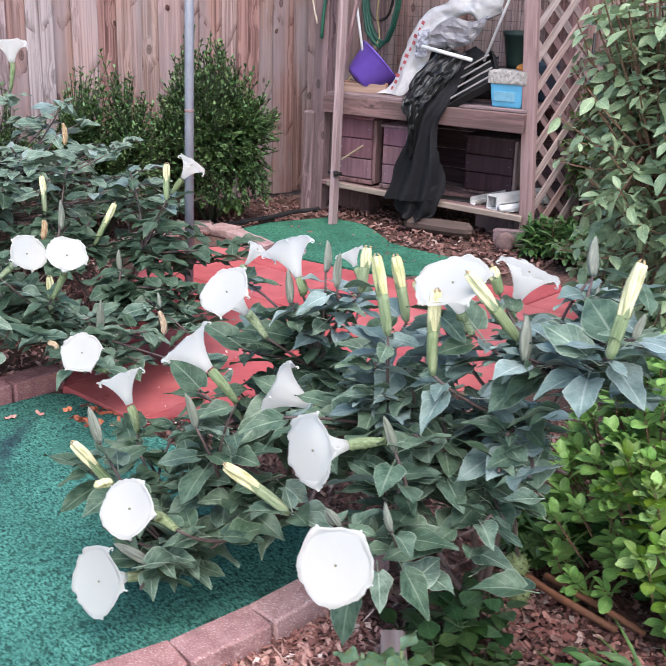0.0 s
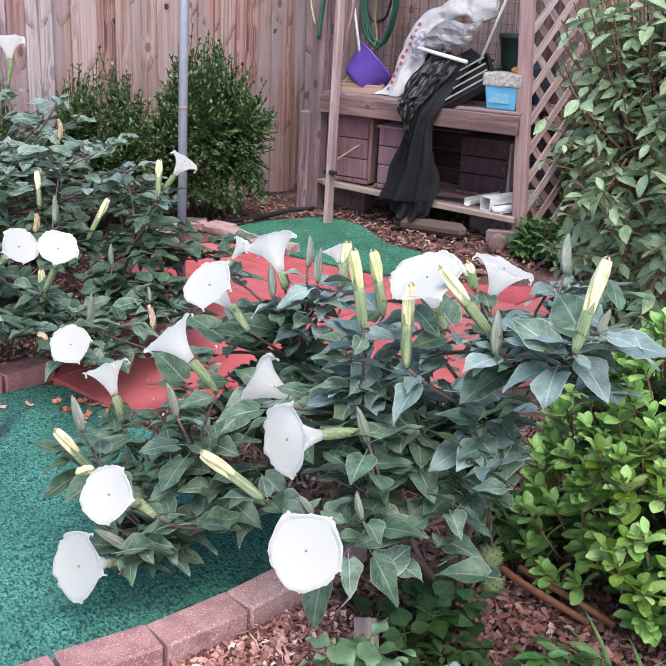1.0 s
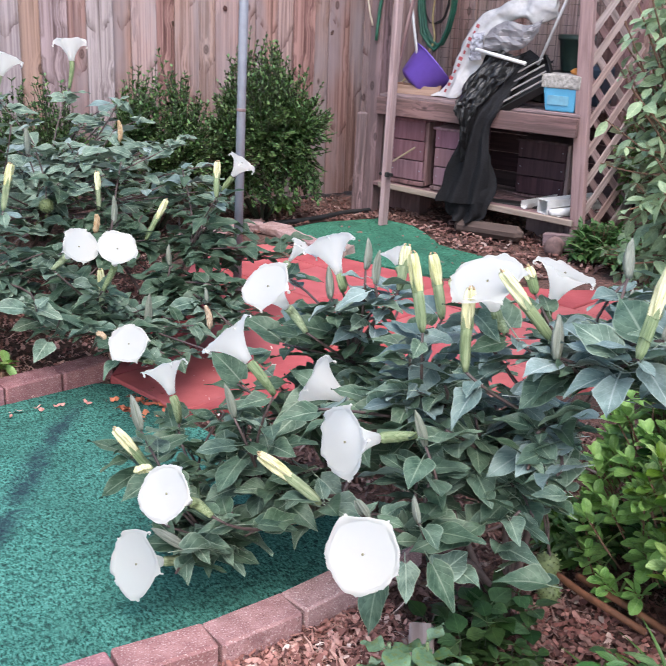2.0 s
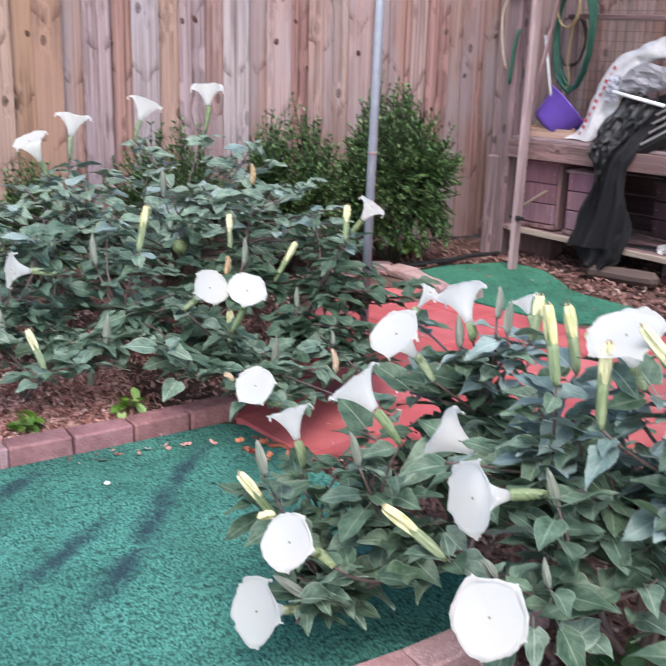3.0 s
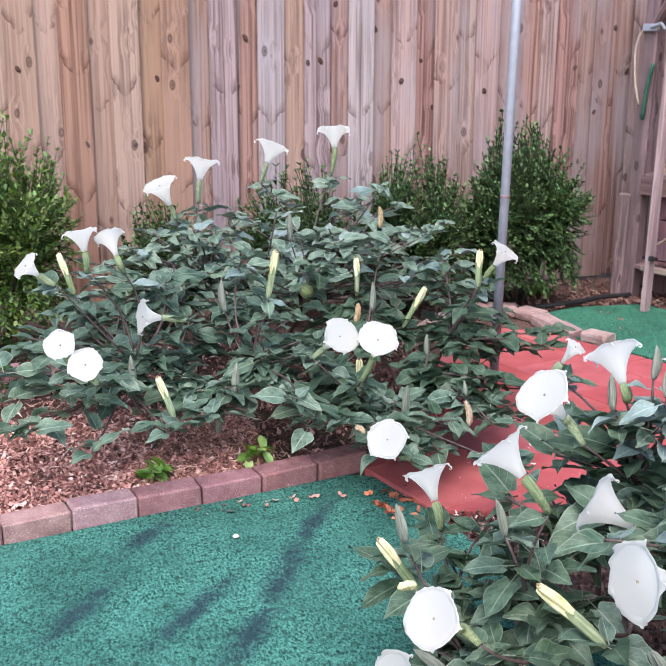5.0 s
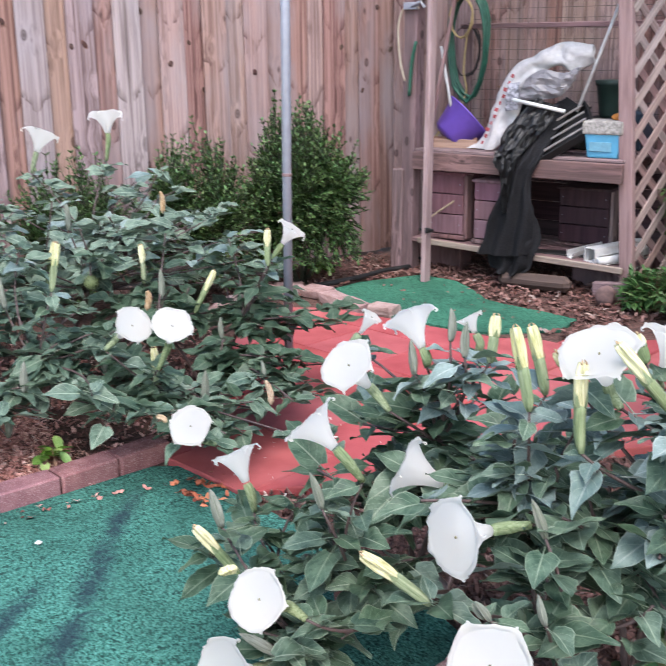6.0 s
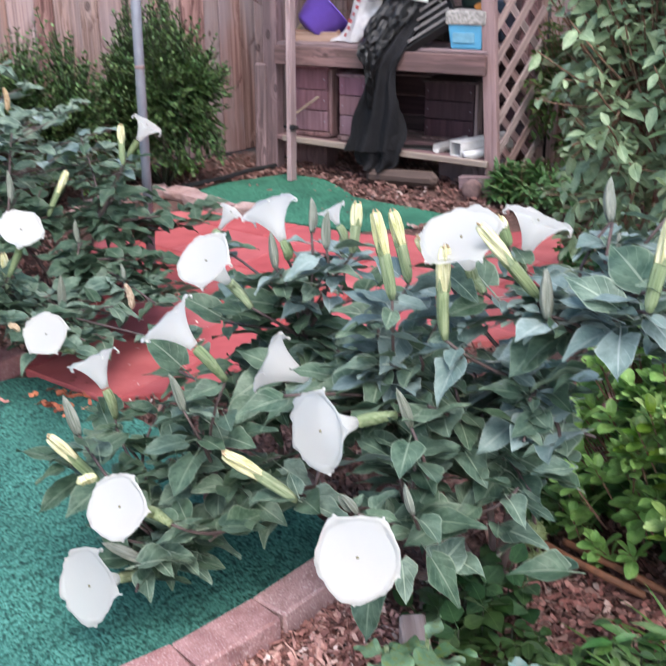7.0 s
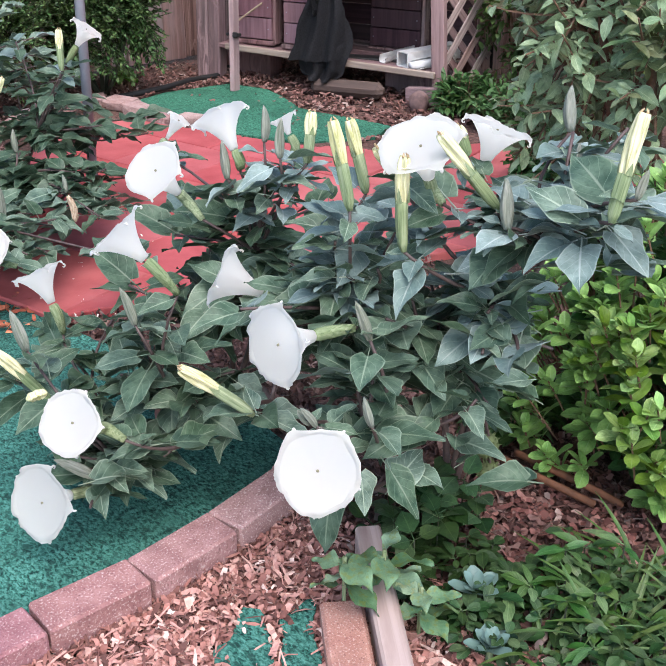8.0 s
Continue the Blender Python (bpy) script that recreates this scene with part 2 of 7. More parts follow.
def slab(bm, size, m=None, bevel=0.0, seg=1, jitter=0.0, rng=None):
    """A box with bevelled edges, centred, added to bm at the pose m."""
    r = bmesh.ops.create_cube(bm, size=1.0, matrix=Matrix.Diagonal((*size, 1)))
    vs = r["verts"]
    if bevel:
        es = list({e for v in vs for e in v.link_edges})
        out = bmesh.ops.bevel(bm, geom=es, offset=bevel, segments=seg, affect="EDGES", profile=0.6)
        vs = list({v for f in out["faces"] for v in f.verts} | {v for v in vs if v.is_valid})
    if jitter:
        for v in vs:
            v.co += Vector((rng.uniform(-1, 1), rng.uniform(-1, 1), rng.uniform(-1, 1))) * jitter
    if m is not None:
        bmesh.ops.transform(bm, matrix=m, verts=vs)
    return vs


def box(size, m=None, bevel=0.004, seg=1):
    bm = bmesh.new()
    slab(bm, size, m, bevel, seg)
    return bm


def aim(a, b, up=(0, 0, 1)):
    """A pose at a whose local z points to b."""
    z = (Vector(b) - Vector(a)).normalized()
    u = Vector(up)
    if abs(z.dot(u)) > 0.99:
        u = Vector((1, 0, 0))
    x = u.cross(z).normalized()
    y = z.cross(x)
    return Matrix.Translation(a) @ Matrix((x, y, z)).transposed().to_4x4()


def beam(a, b, w, d, bevel=0.004, up=(0, 0, 1)):
    """A squared timber from a to b, built along local z; returns its mesh and pose."""
    n = (Vector(b) - Vector(a)).length
    bm = box((w, d, n), pose(0, 0, n / 2), bevel)
    return bm, aim(a, b, up)


def timber(name, a, b, w, d, material, parent=None, label="", bevel=0.004, up=(0, 0, 1)):
    bm, m = beam(a, b, w, d, bevel, up)
    ob = part(name, bm, material, parent, label)
    ob.matrix_local = m
    return ob


def tube(bm, pts, radii, sides=8, cap=True):
    """A tube along points, added to bm."""
    pts = [Vector(p) for p in pts]
    if isinstance(radii, (int, float)):
        radii = [radii] * len(pts)
    rings, x = [], None
    for i, p in enumerate(pts):
        d = (pts[min(i + 1, len(pts) - 1)] - pts[max(i - 1, 0)]).normalized()
        if x is None:
            x = d.orthogonal().normalized()
        x = (x - d * x.dot(d))
        x = x.normalized() if x.length > 1e-6 else d.orthogonal().normalized()
        y = d.cross(x)
        rings.append([bm.verts.new(p + (x * math.cos(2 * math.pi * k / sides) + y * math.sin(2 * math.pi * k / sides)) * radii[i]) for k in range(sides)])
    for a, b in zip(rings, rings[1:]):
        for k in range(sides):
            bm.faces.new((a[k], a[(k + 1) % sides], b[(k + 1) % sides], b[k]))
    if cap:
        bm.faces.new(rings[0][::-1])
        bm.faces.new(rings[-1])


def smooth_line(pts, n=6):
    """Points of a smooth curve through pts."""
    p = [Vector(q) for q in pts]
    p = [p[0] * 2 - p[1], *p, p[-1] * 2 - p[-2]]
    out = []
    for i in range(1, len(p) - 2):
        for k in range(n):
            t = k / n
            a, b, c, d = p[i - 1], p[i], p[i + 1], p[i + 2]
            out.append(0.5 * (2 * b + (c - a) * t + (2 * a - 5 * b + 4 * c - d) * t * t + (3 * b - a - 3 * c + d) * t ** 3))
    out.append(p[-2])
    return out


def sheet(name, outline, z, material, depth=0.02, step=None, wave=0.0):
    """A flat thick sheet over an outline."""
    bm = bmesh.new()
    vs = [bm.verts.new((x, y, z)) for x, y in outline]
    f = bm.faces.new(vs)
    if f.normal.z < 0:
        f.normal_flip()
    r = bmesh.ops.extrude_face_region(bm, geom=[f])
    bmesh.ops.translate(bm, verts=[e for e in r["geom"] if isinstance(e, bmesh.types.BMVert)], vec=(0, 0, -depth))
    bmesh.ops.recalc_face_normals(bm, faces=bm.faces)
    return part(name, bm, material)


# ---- ground ----
bm = bmesh.new()
N = 60
side = [-80, -40, -20, -10, -5, -2.5, -1.2] + [-0.6 + 0.12 * k for k in range(N)] + [7, 9, 13, 20, 40, 80]
rows = [[bm.verts.new((x, y, -0.006 - 0.010 + 0.012 * noise.noise((x * 2.3, y * 2.3, 0)))) for x in side] for y in side]
for r0, r1 in zip(rows, rows[1:]):
    for k in range(len(side) - 1):
        bm.faces.new((r0[k], r0[k + 1], r1[k + 1], r1[k]))
ground = tagged(part("ground", bm, SOIL, smooth=True), "brown bark mulch and leaf litter on soil", "ground", kind="structure")

TURF_EDGE = [(-6, 1.42), (0.3, 1.62), (0.56, 1.642), (0.755, 1.63), (0.96, 1.648), (1.15, 1.672), (1.30, 1.74), (1.33, 2.1), (1.26, 2.5), (1.20, 2.8), (1.14, 3.10), (1.06, 3.15), (0.75, 3.10), (0.35, 3.04), (0.0, 2.98), (-6, 2.35)]
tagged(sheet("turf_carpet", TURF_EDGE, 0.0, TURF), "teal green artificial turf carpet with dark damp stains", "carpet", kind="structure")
BACK_EDGE = [(2.70, 4.90), (3.05, 5.00), (3.44, 4.95), (3.52, 4.72), (3.48, 4.54), (3.39, 4.28), (3.40, 4.16), (3.46, 3.95), (3.50, 3.72), (3.30, 3.62), (3.0, 3.75), (2.85, 4.05), (2.70, 4.5)]
tagged(sheet("turf_carpet", BACK_EDGE, -0.002, TURF_BACK), "green artificial turf carpet before the wooden bench", "carpet", kind="structure")
RED_EDGE = [(1.115, 3.16), (1.21, 2.78), (1.9, 2.55), (2.6, 2.35), (3.2, 2.1), (4.2, 2.0), (4.0, 3.0), (3.35, 3.30), (2.95, 3.65), (2.68, 4.3), (2.60, 4.55), (2.24, 4.80), (1.86, 4.22), (1.4, 3.55)]

# ---- fence along the back ----
FY = 5.656
fence = thing("fence", "weathered cedar privacy fence of overlapping vertical boards", "fence", (2.0, FY, 0), kind="structure")
rng = random.Random(4)
PITCH = 0.1299
X0 = 0.369 - 0.2598 * 14 + 0.0625
x, k = X0 - PITCH, 0
bm = bmesh.new()
while x < 4.4:
    x += PITCH
    front = k % 2 == 0
    w = 0.148 if front else 0.166
    h = 1.83 + rng.uniform(-0.006, 0.006)
    b = bmesh.new()
    t = 0.016
    c = 0.022
    prof = [(-w / 2, 0.0), (w / 2, 0.0), (w / 2, h - c), (w / 2 - c, h), (-w / 2 + c, h), (-w / 2, h - c)]
    fr = [b.verts.new((px, -t / 2, pz)) for px, pz in prof]
    bk = [b.verts.new((px, t / 2, pz)) for px, pz in prof]
    b.faces.new(fr)
    b.faces.new(bk[::-1])
    for i in range(6):
        b.faces.new((fr[(i + 1) % 6], fr[i], bk[i], bk[(i + 1) % 6]))
    bmesh.ops.bevel(b, geom=[e for e in b.edges if abs(e.verts[0].co.y - e.verts[1].co.y) < 1e-6], offset=0.002, segments=1, affect="EDGES")
    if x < 1.0:
        skin = FENCE_GOLD
    elif x < 2.1:
        skin = FENCE_GREY if front else (FENCE_GOLD, FENCE, FENCE)[(k // 2) % 3]
    else:
        skin = FENCE
    o = part("board", b, skin, fence)
    o.matrix_local = pose(x - 2.0 + rng.uniform(-0.004, 0.004), 0.0 if front else 0.034, 0.01, rng.uniform(-0.3, 0.3), rng.uniform(-0.35, 0.35), rng.uniform(-0.6, 0.6))
    k += 1

# knots in the boards: dark oval eyes, a hair proud of the face
KNOTS = [(0.18, 1.66), (0.16, 1.29), (0.59, 1.29), (0.48, 0.91), (0.73, 0.90), (0.95, 1.26), (0.98, 1.02), (0.86, 1.24), (1.06, 1.73), (1.26, 1.75), (1.34, 1.45), (1.29, 1.19), (1.75, 1.33), (1.68, 1.32), (1.85, 1.63), (2.10, 1.80), (2.08, 1.50), (2.23, 1.22), (2.36, 1.33), (2.44, 1.07), (2.62, 1.28), (2.70, 1.15), (2.75, 1.16), (3.19, 1.12), (3.49, 1.03), (3.60, 1.52), (3.72, 1.27), (3.23, 1.75), (3.34, 1.29)]
KNOT = knot_material()
for i, (kx, kz) in enumerate(KNOTS):
    r = random.Random(200 + i)
    j = round((kx - X0) / PITCH)
    front = j % 2 == 0
    face = (0.0 if front else 0.034) - 0.0085
    a, b = r.uniform(0.011, 0.016), r.uniform(0.015, 0.027)
    bm = bmesh.new()
    rims = [[bm.verts.new((q * a * math.cos(t) * r.uniform(0.88, 1.1), -h, q * b * math.sin(t) * r.uniform(0.9, 1.08))) for t in [2 * math.pi * n / 14 for n in range(14)]] for q, h in ((1.0, 0.0), (0.8, 0.0022), (0.35, 0.0030))]
    for u, v in zip(rims, rims[1:]):
        for n in range(14):
            bm.faces.new((u[n], u[(n + 1) % 14], v[(n + 1) % 14], v[n]))
    bm.faces.new(rims[2])
    o = part("knot", bm, KNOT, fence, smooth=True)
    o.matrix_local = pose(kx - 2.0, face, kz, 0, r.uniform(-35, 35), 0)

# ---- steel pole ----
bm = bmesh.new()
tube(bm, [(0, 0, 0), (0, 0, 1.3), (0.0, 0, 2.6)], 0.0178, 16)
pole = part("pole", bm, GALV, smooth=True)
pole.matrix_world = aim((1.831, 3.62, 0.0), (1.876, 3.62, 2.6))
tagged(pole, "slim grey painted steel pole standing beside the bed", "pole")
bm = bmesh.new()
tube(bm, [(0, 0, 0.842), (0, 0, 0.844), (0, 0, 0.852), (0, 0, 0.854)], [0.0179, 0.0188, 0.0188, 0.0179], 16)
part("joint_ring", bm, simple("rusty_joint", (0.20, 0.13, 0.13), 0.6), pole, "thin rusty joint ring", True)


# ---- foliage helpers ----
def leaf_mesh(name, length, width, petiole=0.03, fold=0.25, droop=0.35, wavy=0.0, tip=1.0, widest=0.38, seed=0, nu=7, mats=(), acute=False):
    """A leaf along +x with its face up; UV: u along the blade, v across it. acute: an ovate datura leaf with angled, pointed margins."""
    r = random.Random(seed)
    ph = [r.uniform(0, 6.28) for _ in range(4)]
    verts, uvs, faces = [], [], []
    cols = (-1.0, -0.55, 0.0, 0.55, 1.0)
    for i in range(nu + 1):
        u = i / nu
        w = math.sin(0.5 * math.pi * (0.10 + 0.90 * u / widest)) ** 0.75 if u < widest else max(0.0, 1 - ((u - widest) / (1 - widest)) ** 1.75) ** (0.85 + 0.25 * tip)
        if tip < 0.3 and u >= widest:
            w = math.sqrt(max(0.0, 1 - ((u - widest) / (1 - widest)) ** 2))
        if acute:
            w = 0.34 + 0.66 * math.sin(0.5 * math.pi * u / widest) if u < widest else ((1 - u) / (1 - widest)) ** 0.92 * (1 + 0.10 * math.sin(math.pi * (u - widest) / (1 - widest)))
        if i == nu:
            w = 0.02 if tip >= 0.3 else 0.22
        if i == 0 and not acute:
            w = 0.16
        for c in cols:
            edge = 1 + (0.55 * wavy * max(0.0, math.sin(13 * u + ph[2] + (0 if c > 0 else 1.7))) ** 3 * abs(c) if acute else 0.0) + wavy * 0.7 * math.sin(8 * u + ph[0] + (0 if c > 0 else 2)) * abs(c)
            x = petiole + length * u - (0.10 * length * abs(c) * (1 - u / widest) if u < widest else 0)
            y = 0.5 * width * w * c * edge
            z = fold * abs(y) - droop * length * u * u * 0.55 + wavy * 0.26 * length * math.sin(9 * u + ph[1] + 1.5 * c) * abs(c)
            verts.append((x, y, z))
            uvs.append((u, 0.5 + 0.5 * c))
    for i in range(nu):
        for k in range(4):
            a = i * 5 + k
            faces.append((a, a + 5, a + 6, a + 1))
    if petiole > 0:
        n, t = len(verts), max(0.0012, 0.014 * length)
        for x, dz in ((0.0, 0.0), (petiole + 0.1 * length, 0.0)):
            for a in range(3):
                verts.append((x, t * math.cos(2.1 * a), dz - 0.001 + t * math.sin(2.1 * a)))
                uvs.append((0.0, 0.5))
        for a in range(3):
            b = (a + 1) % 3
            faces.append((n + a, n + b, n + 3 + b, n + 3 + a))
    me = bpy.data.meshes.new(name)
    me.from_pydata(verts, [], faces)
    lay = me.uv_layers.new(name="UVMap")
    for lp in me.loops:
        lay.data[lp.index].uv = uvs[lp.vertex_index]
    for p in me.polygons:
        p.use_smooth = True
    for m in mats:
        me.materials.append(m)
    return me


def joined(name, meshes, placed, material, parent=None, label="", stuff=True, smooth=True):
    """One mesh out of many placed copies: placed is a list of (index of mesh, matrix)."""
    data = []
    for me in meshes:
        co = np.empty(len(me.vertices) * 3, dtype=np.float64)
        me.vertices.foreach_get("co", co)
        fs = [tuple(p.vertices) for p in me.polygons]
        uv = None
        if me.uv_layers:
            uv = np.empty(len(me.loops) * 2)
            me.uv_layers[0].data.foreach_get("uv", uv)
        data.append((co.reshape(-1, 3), fs, uv))
    vs, fs, uvs, base = [], [], [], 0
    for k, m in placed:
        co, f, uv = data[k]
        a = np.array(m)
        vs.append(co @ a[:3, :3].T + a[:3, 3])
        fs.extend([tuple(i + base for i in q) for q in f])
        if uv is not None:
            uvs.append(uv)
        base += len(co)
    me = bpy.data.meshes.new(name)
    me.from_pydata(np.concatenate(vs).tolist(), [], fs)
    if uvs:
        lay = me.uv_layers.new(name="UVMap")
        lay.data.foreach_set("uv", np.concatenate(uvs))
    me.materials.append(material)
    if smooth:
        me.polygons.foreach_set("use_smooth", [True] * len(me.polygons))
    ob = part(name, me, material, parent, label)
    if stuff:
        ob["kind"] = "stuff"
    return ob


def foliage(parent, meshes, placed, material, near, count=300, piece="leaf", rest="foliage"):
    """The leaves nearest to a place in the plan are parts; those past that are joined."""
    placed = sorted(placed, key=lambda q: (q[1].translation - Vector(near)).length)
    inv = Matrix.Translation(-parent.location)
    for k, m in placed[:count]:
        o = new(piece, meshes[k])
        o.parent = parent
        o.matrix_local = inv @ m
    if placed[count:]:
        joined(rest, meshes, [(k, inv @ m) for k, m in placed[count:]], material, parent)


def leaf_pose(at, azimuth, pitch, roll, size=1.0):
    """Leaf pose: azimuth and pitch of its length in radians, roll about it."""
    return Matrix.Translation(at) @ Matrix.Rotation(azimuth, 4, "Z") @ Matrix.Rotation(-pitch, 4, "Y") @ Matrix.Rotation(roll, 4, "X") @ Matrix.Scale(size, 4)


def leaf_material(name, dark, light, vein, rough=0.5, veins=7.0, amount=0.3, hue=0.02, through=0.25, spots=None, island=False, rim=0.3):
    w = Mat(name, rough)
    uv = w.t.nodes.new("ShaderNodeTexCoord").outputs["UV"]
    sep = w.node("ShaderNodeSeparateXYZ")
    w.link(uv, sep.inputs[0])

    def calc(op, a, b=None):
        n = w.node("ShaderNodeMath")
        n.operation = op
        for k, q in enumerate((a, b)):
            if q is None:
                continue
            if isinstance(q, (int, float)):
                n.inputs[k].default_value = q
            else:
                w.link(q, n.inputs[k])
        return n.outputs[0]

    warp = calc("MULTIPLY", calc("SUBTRACT", w.noise(1.0, 2, w.scaled(35, 35, 35)), 0.5), 0.14)
    off = calc("ABSOLUTE", calc("SUBTRACT", sep.outputs[1], 0.5))
    mid = w.ramp(off, (0.012, (0.75, 0.75, 0.75)), (0.038, (0, 0, 0)))
    run = calc("ADD", calc("SUBTRACT", sep.outputs[0], calc("MULTIPLY", off, 0.75)), warp)
    gap = calc("ABSOLUTE", calc("SUBTRACT", calc("FRACT", calc("MULTIPLY", run, veins)), 0.5))
    side = w.ramp(gap, (0.012, (0.5, 0.5, 0.5)), (0.06, (0, 0, 0)))
    swell = w.ramp(gap, (0.0, (0, 0, 0)), (0.5, (1, 1, 1)))
    patch = w.noise(1.0, 5, w.scaled(30, 30, 30))
    c = w.ramp(patch, (0.30, dark), (0.70, light))
    c = w.mix(w.ramp(w.noise(1.0, 2, w.scaled(160, 160, 160)), (0.5, (0, 0, 0)), (0.75, (0.35, 0.35, 0.35))), c, tuple(0.5 * k for k in dark))
    if spots:
        c = w.mix(w.ramp(w.noise(1.0, 3, w.scaled(60, 60, 60)), (0.52, (0, 0, 0)), (0.62, (0.8, 0.8, 0.8))), c, spots)
    c = w.mix(side, c, tuple(0.5 * (a + b) for a, b in zip(light, vein)))
    c = w.mix(w.ramp(off, (0.450, (0, 0, 0)), (0.492, (rim, rim, rim))), c, vein)
    c = w.mix(mid, c, vein)
    c = w.tint(c, amount, island, hue)
    w.color(c)
    w.bump(swell, 0.10, 0.003)
    w.b.inputs["Specular IOR Level"].default_value = 0.32
    return w.glow_through(through, c).m


DATURA = leaf_material("datura_leaf", (0.032, 0.070, 0.046), (0.140, 0.208, 0.148), (0.27, 0.335, 0.25), 0.46, 5.0, 0.42, 0.026, 0.20, rim=0.6)
# paler bluish copy of the leaf, with the sky's sheen put into its colour
DATURA_BLUE = leaf_material("sky_sheen_datura_leaf", (0.095, 0.150, 0.138), (0.195, 0.262, 0.245), (0.31, 0.36, 0.34), 0.50, 5.0, 0.35, 0.02, 0.10, rim=0.6)
SEEDLING = leaf_material("mottled_leaf", (0.075, 0.155, 0.085), (0.17, 0.27, 0.155), (0.132, 0.198, 0.106), 0.5, 6.0, 0.25, 0.02, 0.15, spots=(0.145, 0.178, 0.0528))
BOXLEAF = leaf_material("box_leaf", (0.022, 0.062, 0.016), (0.100, 0.185, 0.055), (0.10, 0.17, 0.06), 0.5, 1.0, 0.8, 0.03, 0.18, island=True)
LEFTLEAF = leaf_material("light_box_leaf", (0.055, 0.115, 0.022), (0.15, 0.235, 0.055), (0.15, 0.22, 0.06), 0.45, 1.0, 0.5, 0.03, 0.22, island=True)
LIME = leaf_material("lime_leaf", (0.103, 0.212, 0.040), (0.268, 0.420, 0.105), (0.26, 0.38, 0.15), 0.36, 5.0, 0.55, 0.02, 0.25)
PRIVET = leaf_material("olive_green_leaf", (0.090, 0.142, 0.064), (0.218, 0.278, 0.148), (0.25, 0.31, 0.18), 0.36, 5.0, 0.7, 0.05, 0.25)
STEM = simple("purple_green_stem", (0.070, 0.046, 0.044), 0.6, 0, 0.3, 60)
TWIG = simple("brown_twig", (0.16, 0.088, 0.058), 0.8, 0, 0.3, 80)
PETAL = Mat("white_petal", 0.7).color((0.66, 0.655, 0.64)).glow_through(0.64, (0.93, 0.92, 0.895)).m



def streaked(name, base, lo, hi, dense=900):
    """Ribbed plant skin: fine streaks and creases along local z."""
    w = Mat(name, 0.8)
    w.b.inputs["Specular IOR Level"].default_value = 0.2
    g = w.noise(1.0, 4, w.scaled(dense * 0.3, dense * 0.3, 14))
    c = w.ramp(g, (0.34, lo), (0.5, base), (0.68, hi))
    c = w.mix(w.ramp(w.noise(1.0, 3, w.scaled(45, 45, 45)), (0.5, (0, 0, 0)), (0.75, (0.5, 0.5, 0.5))), c, lo)
    return w.color(w.tint(c, 0.12, hue=0.01, sat=0.15)).bump(g, 0.4, 0.002).glow_through(0.15, c).m


CALYX = streaked("pale_green_calyx", (0.205, 0.262, 0.145), (0.125, 0.170, 0.088), (0.30, 0.345, 0.215))
CREAM = streaked("cream_bud_petal", (0.60, 0.59, 0.36), (0.36, 0.36, 0.17), (0.70, 0.69, 0.49))
BUDTIP = simple("brown_petal_tip", (0.36, 0.26, 0.15), 0.8, 0, 0.4, 120)
GREYBUD = streaked("grey_green_bud", (0.180, 0.198, 0.162), (0.125, 0.142, 0.112), (0.245, 0.255, 0.22))
STAMEN = simple("pale_stigma", (0.22, 0.20, 0.12), 0.6)

DLEAF = [leaf_mesh("leaf", L, W, pet, fold, dr, wavy, 1.0, 0.27, s, 10, (DATURA,), True) for L, W, pet, fold, dr, wavy, s in (
    (0.094, 0.065, 0.030, 0.25, 0.22, 0.13, 1), (0.078, 0.051, 0.026, 0.42, 0.40, 0.18, 2), (0.116, 0.078, 0.036, 0.18, 0.22, 0.15, 3),
    (0.064, 0.042, 0.016, 0.34, 0.10, 0.16, 4), (0.050, 0.027, 0.010, 0.60, 0.0, 0.10, 5), (0.090, 0.056, 0.030, 0.55, 0.55, 0.20, 6), (0.072, 0.050, 0.022, 0.16, 0.45, 0.22, 7))]
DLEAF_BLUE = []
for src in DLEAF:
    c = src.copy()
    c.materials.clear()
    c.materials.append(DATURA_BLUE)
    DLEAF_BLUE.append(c)


